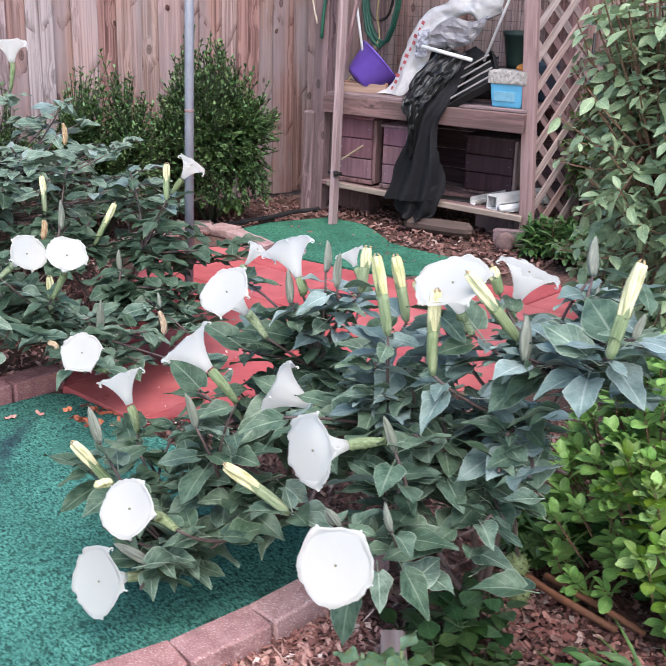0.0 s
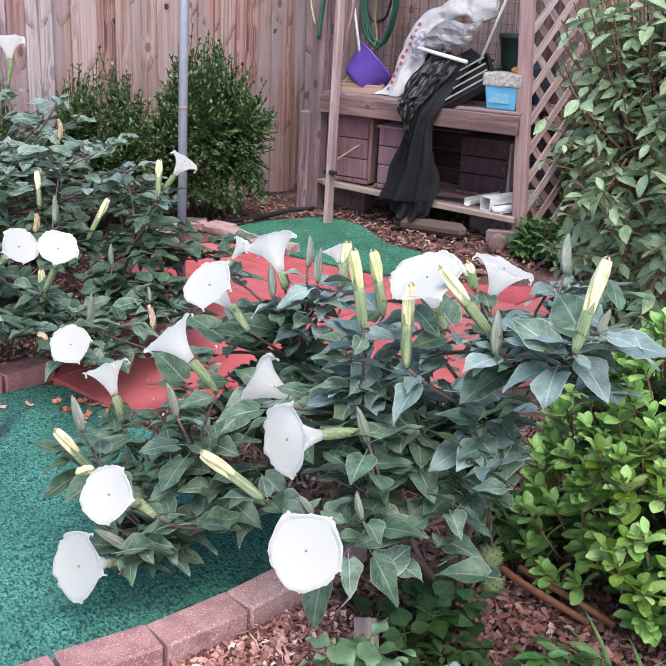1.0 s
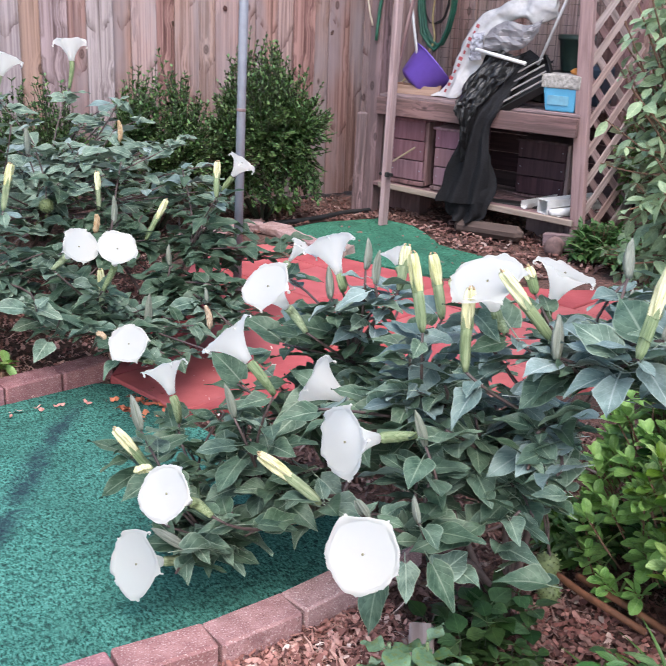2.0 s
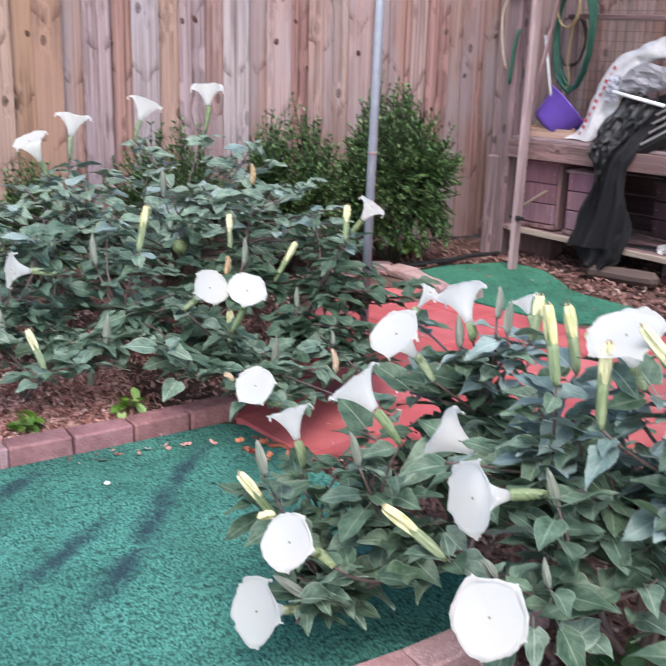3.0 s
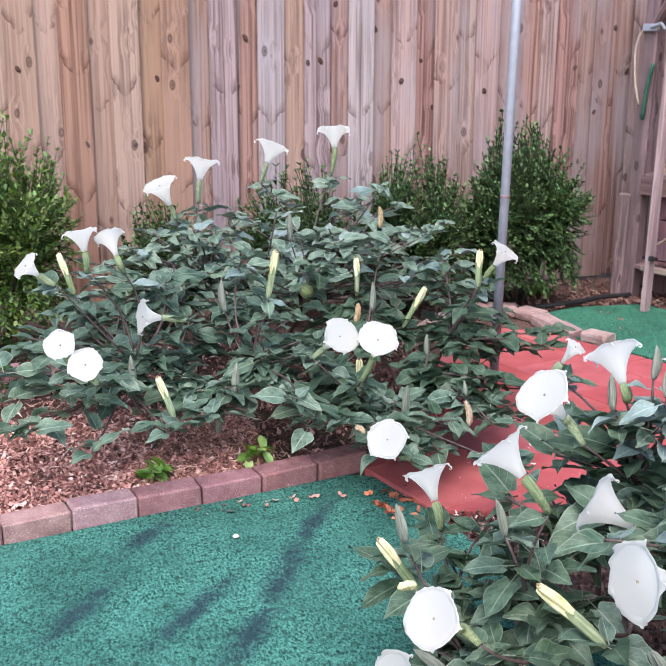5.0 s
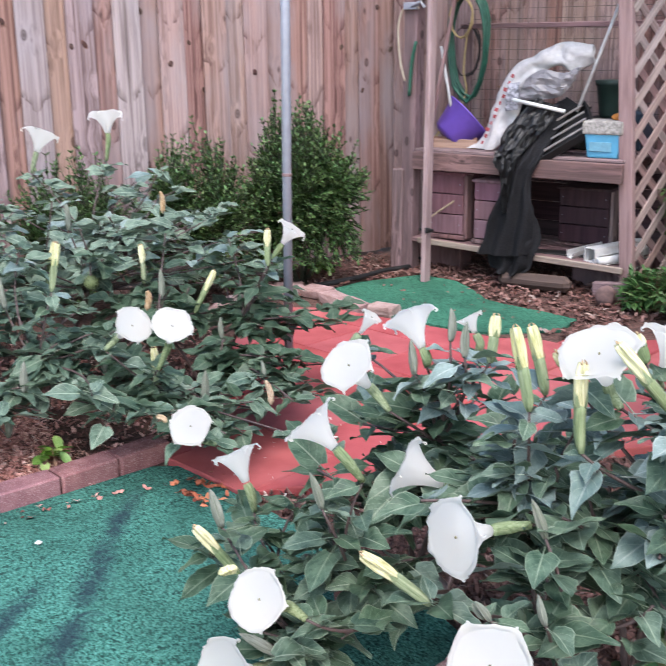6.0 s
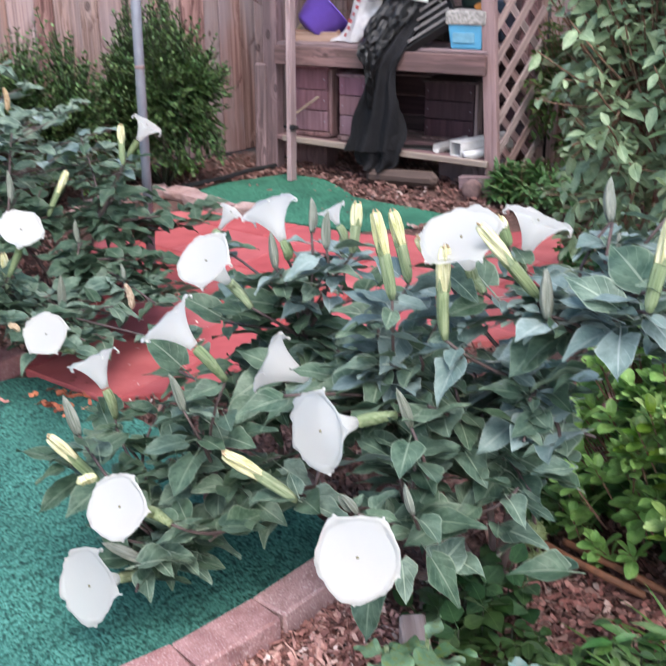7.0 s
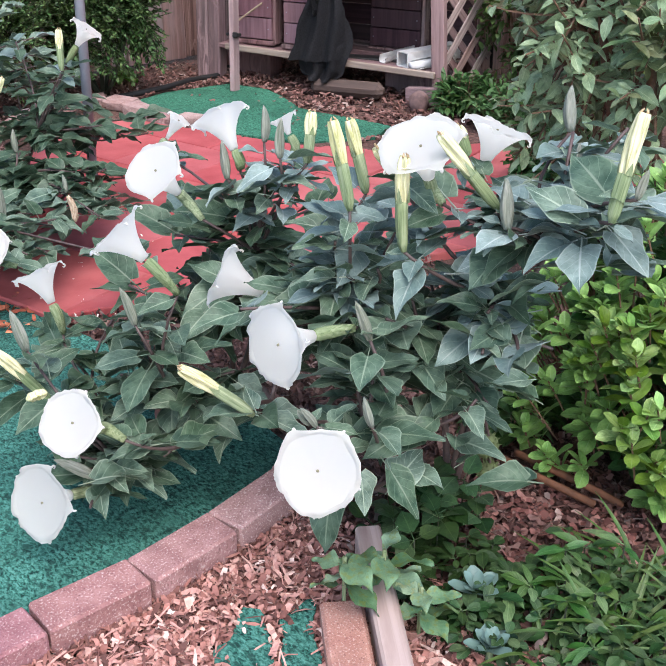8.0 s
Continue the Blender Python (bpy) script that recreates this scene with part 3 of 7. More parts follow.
def corolla(length, radius, seed):
    """A white trumpet along +z, from a narrow neck to a wide scalloped mouth whose five teeth end in curled tails."""
    r = random.Random(seed)
    bm = bmesh.new()
    n = 50
    ph = r.uniform(0, 6.28)
    radius *= 0.93
    rings = []
    prof = [(0.0, 0.16), (0.20, 0.225), (0.38, 0.315), (0.55, 0.435), (0.69, 0.56), (0.81, 0.70), (0.90, 0.83), (0.96, 0.93), (0.985, 1.0), (0.965, 1.045)]
    wob = [r.uniform(-0.020, 0.020) for _ in range(5)]
    for s, q in prof:
        ring = []
        for k in range(n):
            a = 2 * math.pi * k / n
            rim = max(0.0, (q - 0.5) / 0.5)
            tooth = abs(math.cos(2.5 * (a + ph))) ** 30
            nick = noise.noise((9 * math.cos(a) + seed, 9 * math.sin(a), 3.1))
            rr = radius * q * (1 + rim * (0.022 * math.cos(5 * (a + ph)) + 0.03 * tooth * (q > 0.97) + 0.045 * nick * (q > 0.9) + sum(w * math.cos((j + 2) * a + j) for j, w in enumerate(wob))) + 0.006 * math.cos(10 * a))
            zz = length * s + rim * radius * (0.03 * math.cos(5 * (a + ph) + 1) + 0.025 * math.sin(3 * a + ph) + 0.030 * nick) - (0.16 * radius * tooth if q > 0.97 else 0)
            ring.append(bm.verts.new((rr * math.cos(a), rr * math.sin(a), zz)))
        rings.append(ring)
    for a, b in zip(rings, rings[1:]):
        for k in range(n):
            bm.faces.new((a[k], a[(k + 1) % n], b[(k + 1) % n], b[k]))
    bm.faces.new(rings[0][::-1])
    # added dish closes the throat: the mouth stays evenly white, without its shade
    eye = bm.verts.new((0, 0, 0.86 * length))
    dish = [[bm.verts.new((v.co.x * q, v.co.y * q, z * length)) for v in rings[7]] for q, z in ((0.985, 0.95), (0.5, 0.895))]
    for k in range(n):
        j = (k + 1) % n
        bm.faces.new((dish[1][k], dish[0][k], dish[0][j], dish[1][j]))
        bm.faces.new((eye, dish[1][k], dish[1][j]))
    for k in range(5):
        a = 2 * math.pi * k / 5 - ph
        d, side = Vector((math.cos(a), math.sin(a), 0)), Vector((-math.sin(a), math.cos(a), 0))
        root = min(rings[9], key=lambda v: -v.co.xy.dot(d.xy)).co.copy() - d * 0.002
        hook = r.uniform(0.035, 0.06) * radius
        bend = r.choice((-1, 1)) * r.uniform(0.3, 0.9)
        pts = [root]
        for j in range(1, 7):
            c = 0.75 * j
            pts.append(root + d * (hook * math.sin(c)) - Vector((0, 0, hook * (1 - math.cos(c)))) + side * (bend * hook * 0.22 * j))
        tube(bm, pts, [0.0024, 0.0021, 0.0019, 0.0017, 0.0015, 0.0013, 0.0009], 6)
    return bm


def fluted(points, radii, sides=20, ribs=5, depth=0.12, twist=0.0):
    """A ribbed, tapering body along points."""
    bm = bmesh.new()
    tube(bm, points, radii, sides)
    bm.verts.ensure_lookup_table()
    for i, p in enumerate(points):
        c = Vector(p)
        for k in range(sides):
            v = bm.verts[i * sides + k]
            v.co = c + (v.co - c) * (1 + depth * math.cos(ribs * 2 * math.pi * k / sides + twist * i))
    return bm


def line(a, b, n, bend=(0, 0, 0)):
    a, b, c = Vector(a), Vector(b), Vector(bend)
    return [a.lerp(b, i / n) + c * (4 * (i / n) * (1 - i / n)) for i in range(n + 1)]


def flower(plant, mouth, neck, foot, radius, seed):
    o = Vector(plant.location)
    m, k, f = Vector(mouth), Vector(neck), Vector(foot)
    ax = m - k
    ob = part("flower", corolla(ax.length, radius, seed), PETAL, plant, "white trumpet-shaped flower", True)
    own = Matrix.Translation(-o) @ aim(k, m) @ Matrix.Rotation(seed * 1.7, 4, "Z")
    ob.matrix_local = own
    inv = own.inverted() @ Matrix.Translation(-o)
    k2 = k - ax.normalized() * 0.004
    mid = k2 - ax.normalized() * min(0.03, 0.6 * (k - f).length)
    pts = smooth_line([f, mid, k2], 4)
    bm = fluted(pts, [0.0065 + 0.0045 * min(1, i / 3) - (0.0025 if i == len(pts) - 1 else 0) for i in range(len(pts))], 15, 5, 0.10)
    bmesh.ops.transform(bm, matrix=inv, verts=bm.verts)
    part("calyx", bm, CALYX, ob, "pale green calyx", True)
    bm = bmesh.new()
    tube(bm, [(0, 0, ax.length * 0.85), (0.001, 0.001, ax.length * 0.875)], [0.0012, 0.0014], 6)
    bmesh.ops.create_icosphere(bm, subdivisions=1, radius=0.0028, matrix=Matrix.Translation((0.001, 0.001, ax.length * 0.875)))
    part("stigma", bm, STAMEN, ob)
    return ob


def bud(plant, kind, tip, foot, seed):
    """A closed grey bud, or a green calyx from which furled, twisted petals rise."""
    r = random.Random(seed)
    o = Vector(plant.location)
    t, f = Vector(tip), Vector(foot)
    n = (t - f).length
    own = Matrix.Translation(-o) @ aim(f, t)
    lean = Vector((r.uniform(-0.06, 0.06), r.uniform(-0.06, 0.06), 0)) * n
    if kind == "g":
        pts = line((0, 0, 0), (0, 0, n), 8, lean)
        rad = [0.005, 0.0075, 0.0092, 0.0098, 0.0094, 0.0084, 0.0068, 0.0045, 0.0008]
        s = min(1.2, max(0.6, n / 0.085)) * r.uniform(0.9, 1.08)
        ob = part("bud", fluted(pts, [q * s for q in rad], 20, 5, 0.24, 0.05), GREYBUD, plant, "closed grey-green bud", True)
        ob.matrix_local = own
        return ob
    c = r.uniform(0.44, 0.56) * n
    ob = part("bud", fluted(line((0, 0, 0), lean * 0.3 + Vector((0, 0, c)), 6, lean * 0.2), [0.0045, 0.0085, 0.0098, 0.0102, 0.0104, 0.0106, 0.0102], 20, 5, 0.12), CALYX, plant, "half-open cream yellow bud on a green calyx", True)
    ob.matrix_local = own
    pts = line(lean * 0.28 + Vector((0, 0, c * 0.92)), (0, 0, n * 0.985), 12, lean * 0.2)
    rad = [0.0078, 0.0085, 0.0091, 0.0096, 0.0101, 0.0105, 0.0107, 0.0107, 0.0104, 0.0100, 0.0094, 0.0088, 0.0074]
    part("petal", fluted(pts, rad, 30, 5, 0.30, r.uniform(0.16, 0.32)), CREAM, ob, "furled cream petals", True)
    for k in range(2):
        a = 2.6 * k + r.random()
        d = Vector((0.006 * math.cos(a), 0.006 * math.sin(a), n * 0.975))
        bm = bmesh.new()
        tube(bm, [d, d * 0.97 + Vector((0, 0, 0.008)), Vector((d.x * 0.35, d.y * 0.35, n + 0.004))], [0.0026, 0.0022, 0.0008], 6)
        part("petal_tip", bm, BUDTIP, ob, "withering brown petal tip", True)
    for k in range(4):
        a = 1.57 * k + r.random()
        up = r.uniform(0.10, 0.2) * n
        d = Vector((math.cos(a), math.sin(a), 0))
        side = Vector((-d.y, d.x, 0)) * 0.006
        root = lean * 0.3 + Vector((0, 0, c * 0.97))
        bm = bmesh.new()
        q = [bm.verts.new(root + d * 0.0108 - side), bm.verts.new(root + d * 0.0108 + side), bm.verts.new(root + d * 0.0132 + Vector((0, 0, up * 0.5)) + side * 0.6), bm.verts.new(root + d * 0.0132 + Vector((0, 0, up * 0.5)) - side * 0.6), bm.verts.new(root + d * 0.0138 + Vector((0, 0, up)))]
        bm.faces.new((q[0], q[1], q[2], q[3]))
        bm.faces.new((q[3], q[2], q[4]))
        part("calyx_tooth", bm, CALYX, ob, "", True)
    return ob


def inside_bloom(p, flowers):
    """Whether a point lies in a trumpet or right before its mouth."""
    for m, k, _, rad in flowers:
        m, k = Vector(m), Vector(k)
        ax = m - k
        n = ax.length
        d = p - k
        u = d.dot(ax) / (n * n)
        if 0.05 < u < 2.2 and (d - ax * u).length < rad * min(1.0, 0.2 + u) + 0.008:
            return True
    return False


VIEW_POINT = Vector((0.0, 0.1, 1.35))  # by the camera; leaves between it and a bloom are left out


def covers(p, flowers):
    """Whether a leaf's middle lies in or right before a flower's mouth, or hides it from the camera."""
    for m, k, _, rad in flowers:
        m, k = Vector(m), Vector(k)
        ax = (m - k).normalized()
        d = p - m
        along = d.dot(ax)
        if -0.06 < along < 0.22 and (d - ax * along).length < rad + 0.045:
            return True
        # keeps the camera's line of sight to the mouth clear
        free = (VIEW_POINT - m).normalized()
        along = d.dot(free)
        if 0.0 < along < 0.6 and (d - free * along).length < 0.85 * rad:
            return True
    return False


def datura(label, root, hubs, flowers, buds, fill, seed, spread=0.12, blue=0.0, near=(0, 0, 0.5), low=0.42, parts=300, extra=(), bound=None):
    """A datura: stems fork from the root to hubs and on to every flower, bud and leafy tip."""
    r = random.Random(seed)
    base = Vector((*root, 0.0))
    plant = thing("datura_plant", label, "plant", base, "flowering datura plants")
    hubs = [Vector(h) for h in hubs]
    ends = [Vector(f[2]) for f in flowers] + [Vector(b[2]) for b in buds] + [Vector(e) for e in extra]
    every = FRONT_LEFT + FRONT_RIGHT + BACK_RIGHT + BACK_LEFT + BACK_REAR
    tips = [(e, 8 + r.randrange(3)) for e in ends]
    for _ in range(fill):
        e = r.choice(ends)
        p = e + Vector((r.gauss(0, spread), r.gauss(0, spread), 0))
        ws = [(1 / ((p.xy - q.xy).length_squared + 0.002), q.z) for q in ends]
        top = sum(w * z for w, z in ws) / sum(w for w, _ in ws)
        if bound and bound(p):
            continue
        p.z = max(0.07, top * (1 - low * r.random() ** 0.8) - 0.01 - 0.03 * r.random())
        tips.append((p, 7 + r.randrange(4)))
    for h in hubs:
        bend = Vector((r.uniform(-0.05, 0.05), r.uniform(-0.05, 0.05), 0.02))
        bm = bmesh.new()
        tube(bm, line((0, 0, -0.02), h - base, 6, bend), [0.0088 - 0.0007 * i for i in range(7)], 8)
        part("stem", bm, STEM, plant, smooth=True)
    placed, bluish = [], []
    for i, (e, count) in enumerate(tips):
        own = i < len(ends)
        h = min(hubs, key=lambda q: (q - e).length + 0.6 * max(0, q.z - e.z))
        d = e - h
        if not own and inside_bloom(e, every):
            continue
        for _ in range(9):
            path = line(h - base, e - base, 5, Vector((r.uniform(-0.05, 0.05), r.uniform(-0.05, 0.05), -0.03 + 0.05 * r.random())) * min(1.0, d.length / 0.3))
            if not any(inside_bloom(q + base, every) for q in path[1:5] + [path[2].lerp(path[3], 0.5), path[3].lerp(path[4], 0.5), path[4].lerp(path[5], 0.5)]):
                break
        else:
            continue
        a0 = r.uniform(0, 6.28)
        grown = 0
        for j in range(count):
            back = r.uniform(0.0, 0.035) if j < 3 else r.uniform(0.02, min(0.16, 0.6 * d.length + 0.02))
            at = e - d.normalized() * back if d.length > 0.01 else e
            az = a0 + j * 2.4 + r.uniform(-0.4, 0.4)
            kind = r.choice((0, 1, 3, 4, 6, 3)) if j < 3 else r.choice((0, 1, 2, 5, 0, 6, 2))
            m = leaf_pose(at, az, r.uniform(-0.35, 0.45), r.uniform(-0.55, 0.55), r.uniform(0.72, 1.15))
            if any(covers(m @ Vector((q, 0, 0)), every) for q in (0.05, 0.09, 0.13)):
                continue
            if bound and bound(m @ Vector((0.09, 0, 0))):
                continue
            grown += 1
            # the higher the leaf, the likelier it takes the sky-sheen colour
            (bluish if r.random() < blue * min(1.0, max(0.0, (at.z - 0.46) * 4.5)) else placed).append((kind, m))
        if (grown < 2 or (bound and bound(path[3] + base))) and not own:
            continue
        bm = bmesh.new()
        tube(bm, path, [0.0046, 0.0042, 0.0038, 0.0035, 0.0032, 0.0029], 6)
        part("branch", bm, STEM, plant, smooth=True)
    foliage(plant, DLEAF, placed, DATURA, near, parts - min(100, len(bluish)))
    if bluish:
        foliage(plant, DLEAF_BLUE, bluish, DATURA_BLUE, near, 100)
    for k, f in enumerate(flowers):
        flower(plant, *f, seed * 10 + k)
    for k, b in enumerate(buds):
        bud(plant, *b, seed + k)
    return plant


# each flower: centre of the mouth, neck, foot of the calyx, radius of the mouth
FRONT_LEFT = [
    ((0.672, 1.776, 0.15), (0.745, 1.796, 0.124), (0.828, 1.77, 0.12), 0.076),
    ((0.701, 1.669, 0.362), (0.776, 1.712, 0.304), (0.821, 1.695, 0.266), 0.060),
    ((1.106, 1.778, 0.496), (1.159, 1.709, 0.463), (1.228, 1.671, 0.408), 0.07),
    ((0.942, 1.891, 0.596), (0.98, 1.845, 0.538), (1.028, 1.812, 0.463), 0.068),
    ((0.942, 2.255, 0.395), (0.954, 2.22, 0.324), (0.967, 2.207, 0.249), 0.062),
    ((1.07, 1.944, 0.679), (1.138, 1.963, 0.61), (1.18, 1.937, 0.547), 0.064),
    ((1.249, 1.964, 0.753), (1.25, 1.914, 0.691), (1.262, 1.915, 0.648), 0.062),
    ((1.37, 2.295, 0.662), (1.343, 2.315, 0.612), (1.333, 2.331, 0.573), 0.03),
    ((1.558, 2.143, 0.664), (1.567, 2.123, 0.624), (1.571, 2.122, 0.565), 0.041),
]
FRONT_RIGHT = [
    ((0.882, 1.222, 0.409), (0.964, 1.291, 0.366), (0.997, 1.298, 0.371), 0.07),
    ((0.954, 1.418, 0.526), (1.043, 1.422, 0.513), (1.121, 1.4, 0.512), 0.071),
    ((1.258, 1.400, 0.816), (1.296, 1.409, 0.745), (1.308, 1.382, 0.700), 0.075),
    ((1.493, 1.422, 0.800), (1.473, 1.433, 0.734), (1.462, 1.424, 0.688), 0.068),
]
BACK_RIGHT = [
    ((1.026, 2.732, 0.288), (1.080, 2.785, 0.224), (1.123, 2.772, 0.193), 0.064),
    ((1.020, 3.116, 0.502), (0.999, 3.204, 0.443), (0.956, 3.235, 0.396), 0.063),
    ((1.115, 3.040, 0.506), (1.128, 3.111, 0.427), (1.087, 3.119, 0.337), 0.066),
    ((1.732, 3.37, 0.692), (1.698, 3.393, 0.635), (1.665, 3.414, 0.577), 0.057),
]
BACK_LEFT = [
    ((0.251, 3.534, 0.811), (0.261, 3.514, 0.745), (0.265, 3.516, 0.671), 0.06),
    ((0.341, 3.532, 0.793), (0.359, 3.479, 0.733), (0.382, 3.479, 0.673), 0.049),
    ((0.066, 3.434, 0.729), (0.106, 3.444, 0.692), (0.158, 3.44, 0.655), 0.05),
    ((0.424, 3.449, 0.53), (0.492, 3.456, 0.517), (0.572, 3.448, 0.502), 0.061),
    ((0.137, 3.065, 0.563), (0.158, 3.131, 0.507), (0.175, 3.136, 0.464), 0.048),
    ((0.2, 2.98, 0.522), (0.22, 3.046, 0.466), (0.238, 3.053, 0.43), 0.052),
]
BACK_REAR = [
    ((1.535, 4.757, 1.03), (1.528, 4.728, 0.947), (1.508, 4.715, 0.823), 0.079),
    ((1.266, 4.851, 0.958), (1.23, 4.839, 0.874), (1.2, 4.844, 0.779), 0.086),
    ((0.881, 4.636, 0.919), (0.864, 4.62, 0.831), (0.856, 4.618, 0.725), 0.079),
    ((0.674, 4.574, 0.83), (0.721, 4.589, 0.732), (0.744, 4.586, 0.665), 0.079),
]
# each bud: pale opening bud (y) or closed grey-green bud (g), tip and foot
FRONT_LEFT_BUDS = [
    ('y', (1.344, 1.777, 0.781), (1.314, 1.757, 0.685)),
    ('y', (0.702, 1.945, 0.391), (0.776, 1.895, 0.277)),
    ('y', (0.839, 1.524, 0.481), (0.945, 1.463, 0.376)),
    ('g', (1.324, 1.908, 0.772), (1.309, 1.889, 0.701)),
    ('g', (1.289, 1.805, 0.77), (1.27, 1.788, 0.697)),
    ('g', (1.232, 1.932, 0.709), (1.225, 1.907, 0.634)),
    ('g', (0.754, 1.977, 0.451), (0.762, 1.942, 0.375)),
    ('g', (0.927, 1.858, 0.49), (0.935, 1.825, 0.419)),
    ('g', (0.737, 1.828, 0.193), (0.796, 1.777, 0.152)),
]
FRONT_RIGHT_BUDS = [
    ('y', (1.167, 1.515, 0.846), (1.173, 1.475, 0.693)),
    ('y', (1.271, 1.588, 0.815), (1.27, 1.538, 0.687)),
    ('y', (1.255, 1.5, 0.785), (1.292, 1.479, 0.725)),
    ('y', (1.218, 1.393, 0.802), (1.206, 1.373, 0.639)),
    ('y', (1.246, 1.344, 0.844), (1.333, 1.277, 0.712)),
    ('y', (1.411, 1.452, 0.806), (1.417, 1.428, 0.754)),
    ('g', (1.318, 1.259, 0.775), (1.305, 1.237, 0.7)),
    ('g', (1.074, 1.351, 0.594), (1.082, 1.322, 0.531)),
    ('g', (1.027, 1.275, 0.465), (1.028, 1.255, 0.416)),
    ('g', (0.935, 1.326, 0.456), (0.951, 1.304, 0.424)),
    ('y', (1.337, 1.031, 0.926), (1.279, 1.025, 0.771)),
    ('g', (1.553, 1.315, 0.884), (1.529, 1.289, 0.81)),
    ('g', (1.493, 1.244, 0.807), (1.469, 1.216, 0.732)),
    ('g', (1.343, 1.015, 0.842), (1.317, 1.012, 0.802)),
    ('g', (0.941, 1.34, 0.444), (0.95, 1.318, 0.422)),
    ('g', (1.321, 1.256, 0.774), (1.297, 1.228, 0.699)),
]
BACK_RIGHT_BUDS = [
    ('y', (1.378, 3.993, 0.568), (1.364, 3.943, 0.42)),
    ('y', (1.532, 3.633, 0.512), (1.44, 3.629, 0.36)),
    ('y', (1.616, 3.349, 0.702), (1.594, 3.313, 0.577)),
    ('y', (1.115, 3.216, 0.383), (1.102, 3.178, 0.266)),
    ('g', (1.248, 3.11, 0.312), (1.227, 3.079, 0.203)),
    ('g', (1.356, 3.742, 0.521), (1.34, 3.708, 0.411)),
    ('g', (1.001, 3.399, 0.364), (0.995, 3.369, 0.28)),
    ('g', (1.441, 3.397, 0.397), (1.433, 3.373, 0.323)),
    ('g', (1.454, 3.109, 0.31), (1.45, 3.09, 0.254)),
]
BACK_LEFT_BUDS = [
    ('y', (0.441, 3.242, 0.378), (0.483, 3.196, 0.244)),
    ('y', (0.891, 3.433, 0.722), (0.851, 3.408, 0.568)),
    ('g', (0.681, 3.439, 0.207), (0.667, 3.416, 0.097)),
    ('g', (0.382, 3.43, 0.403), (0.383, 3.402, 0.29)),
    ('y', (0.202, 3.984, 0.657), (0.247, 3.931, 0.501)),
    ('g', (0.718, 3.314, 0.381), (0.706, 3.294, 0.282)),
    ('g', (0.75, 3.678, 0.586), (0.754, 3.649, 0.471)),
]
BACK_REAR_BUDS = [
    ('y', (1.074, 4.122, 0.594), (1.022, 4.09, 0.436)),
    ('g', (1.181, 4.294, 0.726), (1.172, 4.253, 0.608)),
]

def over_mulch(p):
    """Bare bark at the near side of the bed."""
    return (p.z < 0.24 and p.x < 0.36) or (p.z < 0.14 and p.x < 0.8) or (p.z < 0.26 and p.y < 3.34 and p.x < 0.92)


def view_gap(p):
    """Room free of datura leaves, cut along a camera sight line so bush and weeds show."""
    # distance to the right of a line running out from the camera
    right = 0.595 * (p.x - 0.03) - 0.804 * (p.y - 0.234)
    return (right > -0.01 and p.z < 0.66) or (p.z < 0.33 and p.y < 1.40) or (p.z < 0.42 and p.x < 1.06 and p.y < 1.68)


def over_paving(p):
    """Room above the red paving."""
    return p.z < 0.12 and p.y < 3.05


def beside_bricks(p):
    """Room above the bricks and the near mulch."""
    return p.z < 0.36 and p.y < 1.665


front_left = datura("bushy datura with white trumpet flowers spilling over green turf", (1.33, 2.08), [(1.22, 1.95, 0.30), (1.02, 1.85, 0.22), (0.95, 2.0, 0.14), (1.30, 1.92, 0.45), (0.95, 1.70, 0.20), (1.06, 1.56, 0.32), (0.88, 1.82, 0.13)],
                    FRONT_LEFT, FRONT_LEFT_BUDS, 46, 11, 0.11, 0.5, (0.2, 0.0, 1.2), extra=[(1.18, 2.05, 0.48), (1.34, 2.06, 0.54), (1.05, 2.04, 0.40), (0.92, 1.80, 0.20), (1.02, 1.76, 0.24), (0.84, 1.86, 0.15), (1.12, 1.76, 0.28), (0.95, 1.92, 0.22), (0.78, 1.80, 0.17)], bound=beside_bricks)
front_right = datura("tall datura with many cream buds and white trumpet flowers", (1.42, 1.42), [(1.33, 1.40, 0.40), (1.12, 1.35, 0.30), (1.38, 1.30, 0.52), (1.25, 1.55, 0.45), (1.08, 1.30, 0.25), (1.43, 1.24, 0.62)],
                     FRONT_RIGHT, FRONT_RIGHT_BUDS, 84, 12, 0.10, 0.75, (0.2, 0.0, 1.2), extra=[(1.18, 1.52, 0.62), (1.26, 1.58, 0.60), (1.22, 1.45, 0.58), (1.32, 1.64, 0.54), (1.40, 1.56, 0.62), (1.16, 1.62, 0.50), (1.45, 1.68, 0.54), (1.12, 1.25, 0.32), (1.22, 1.2, 0.42), (1.48, 1.25, 0.826), (1.509, 1.163, 0.846), (1.449, 1.179, 0.789), (1.354, 1.23, 0.737), (1.441, 1.086, 0.749)], bound=view_gap, parts=300)
back_right = datura("datura with white flowers beside the red paving", (1.45, 3.55), [(1.40, 3.35, 0.25), (1.15, 3.25, 0.20), (1.30, 3.65, 0.32), (1.55, 3.45, 0.36)],
                    BACK_RIGHT, BACK_RIGHT_BUDS, 88, 13, 0.16, 0.35, (0.2, 0.0, 1.2), extra=[(1.65, 3.75, 0.6), (1.45, 3.9, 0.62), (1.7, 3.5, 0.45), (1.28, 3.22, 0.22), (1.46, 3.22, 0.26), (1.60, 3.32, 0.32), (1.76, 3.62, 0.38), (1.86, 3.85, 0.46)], bound=over_paving)
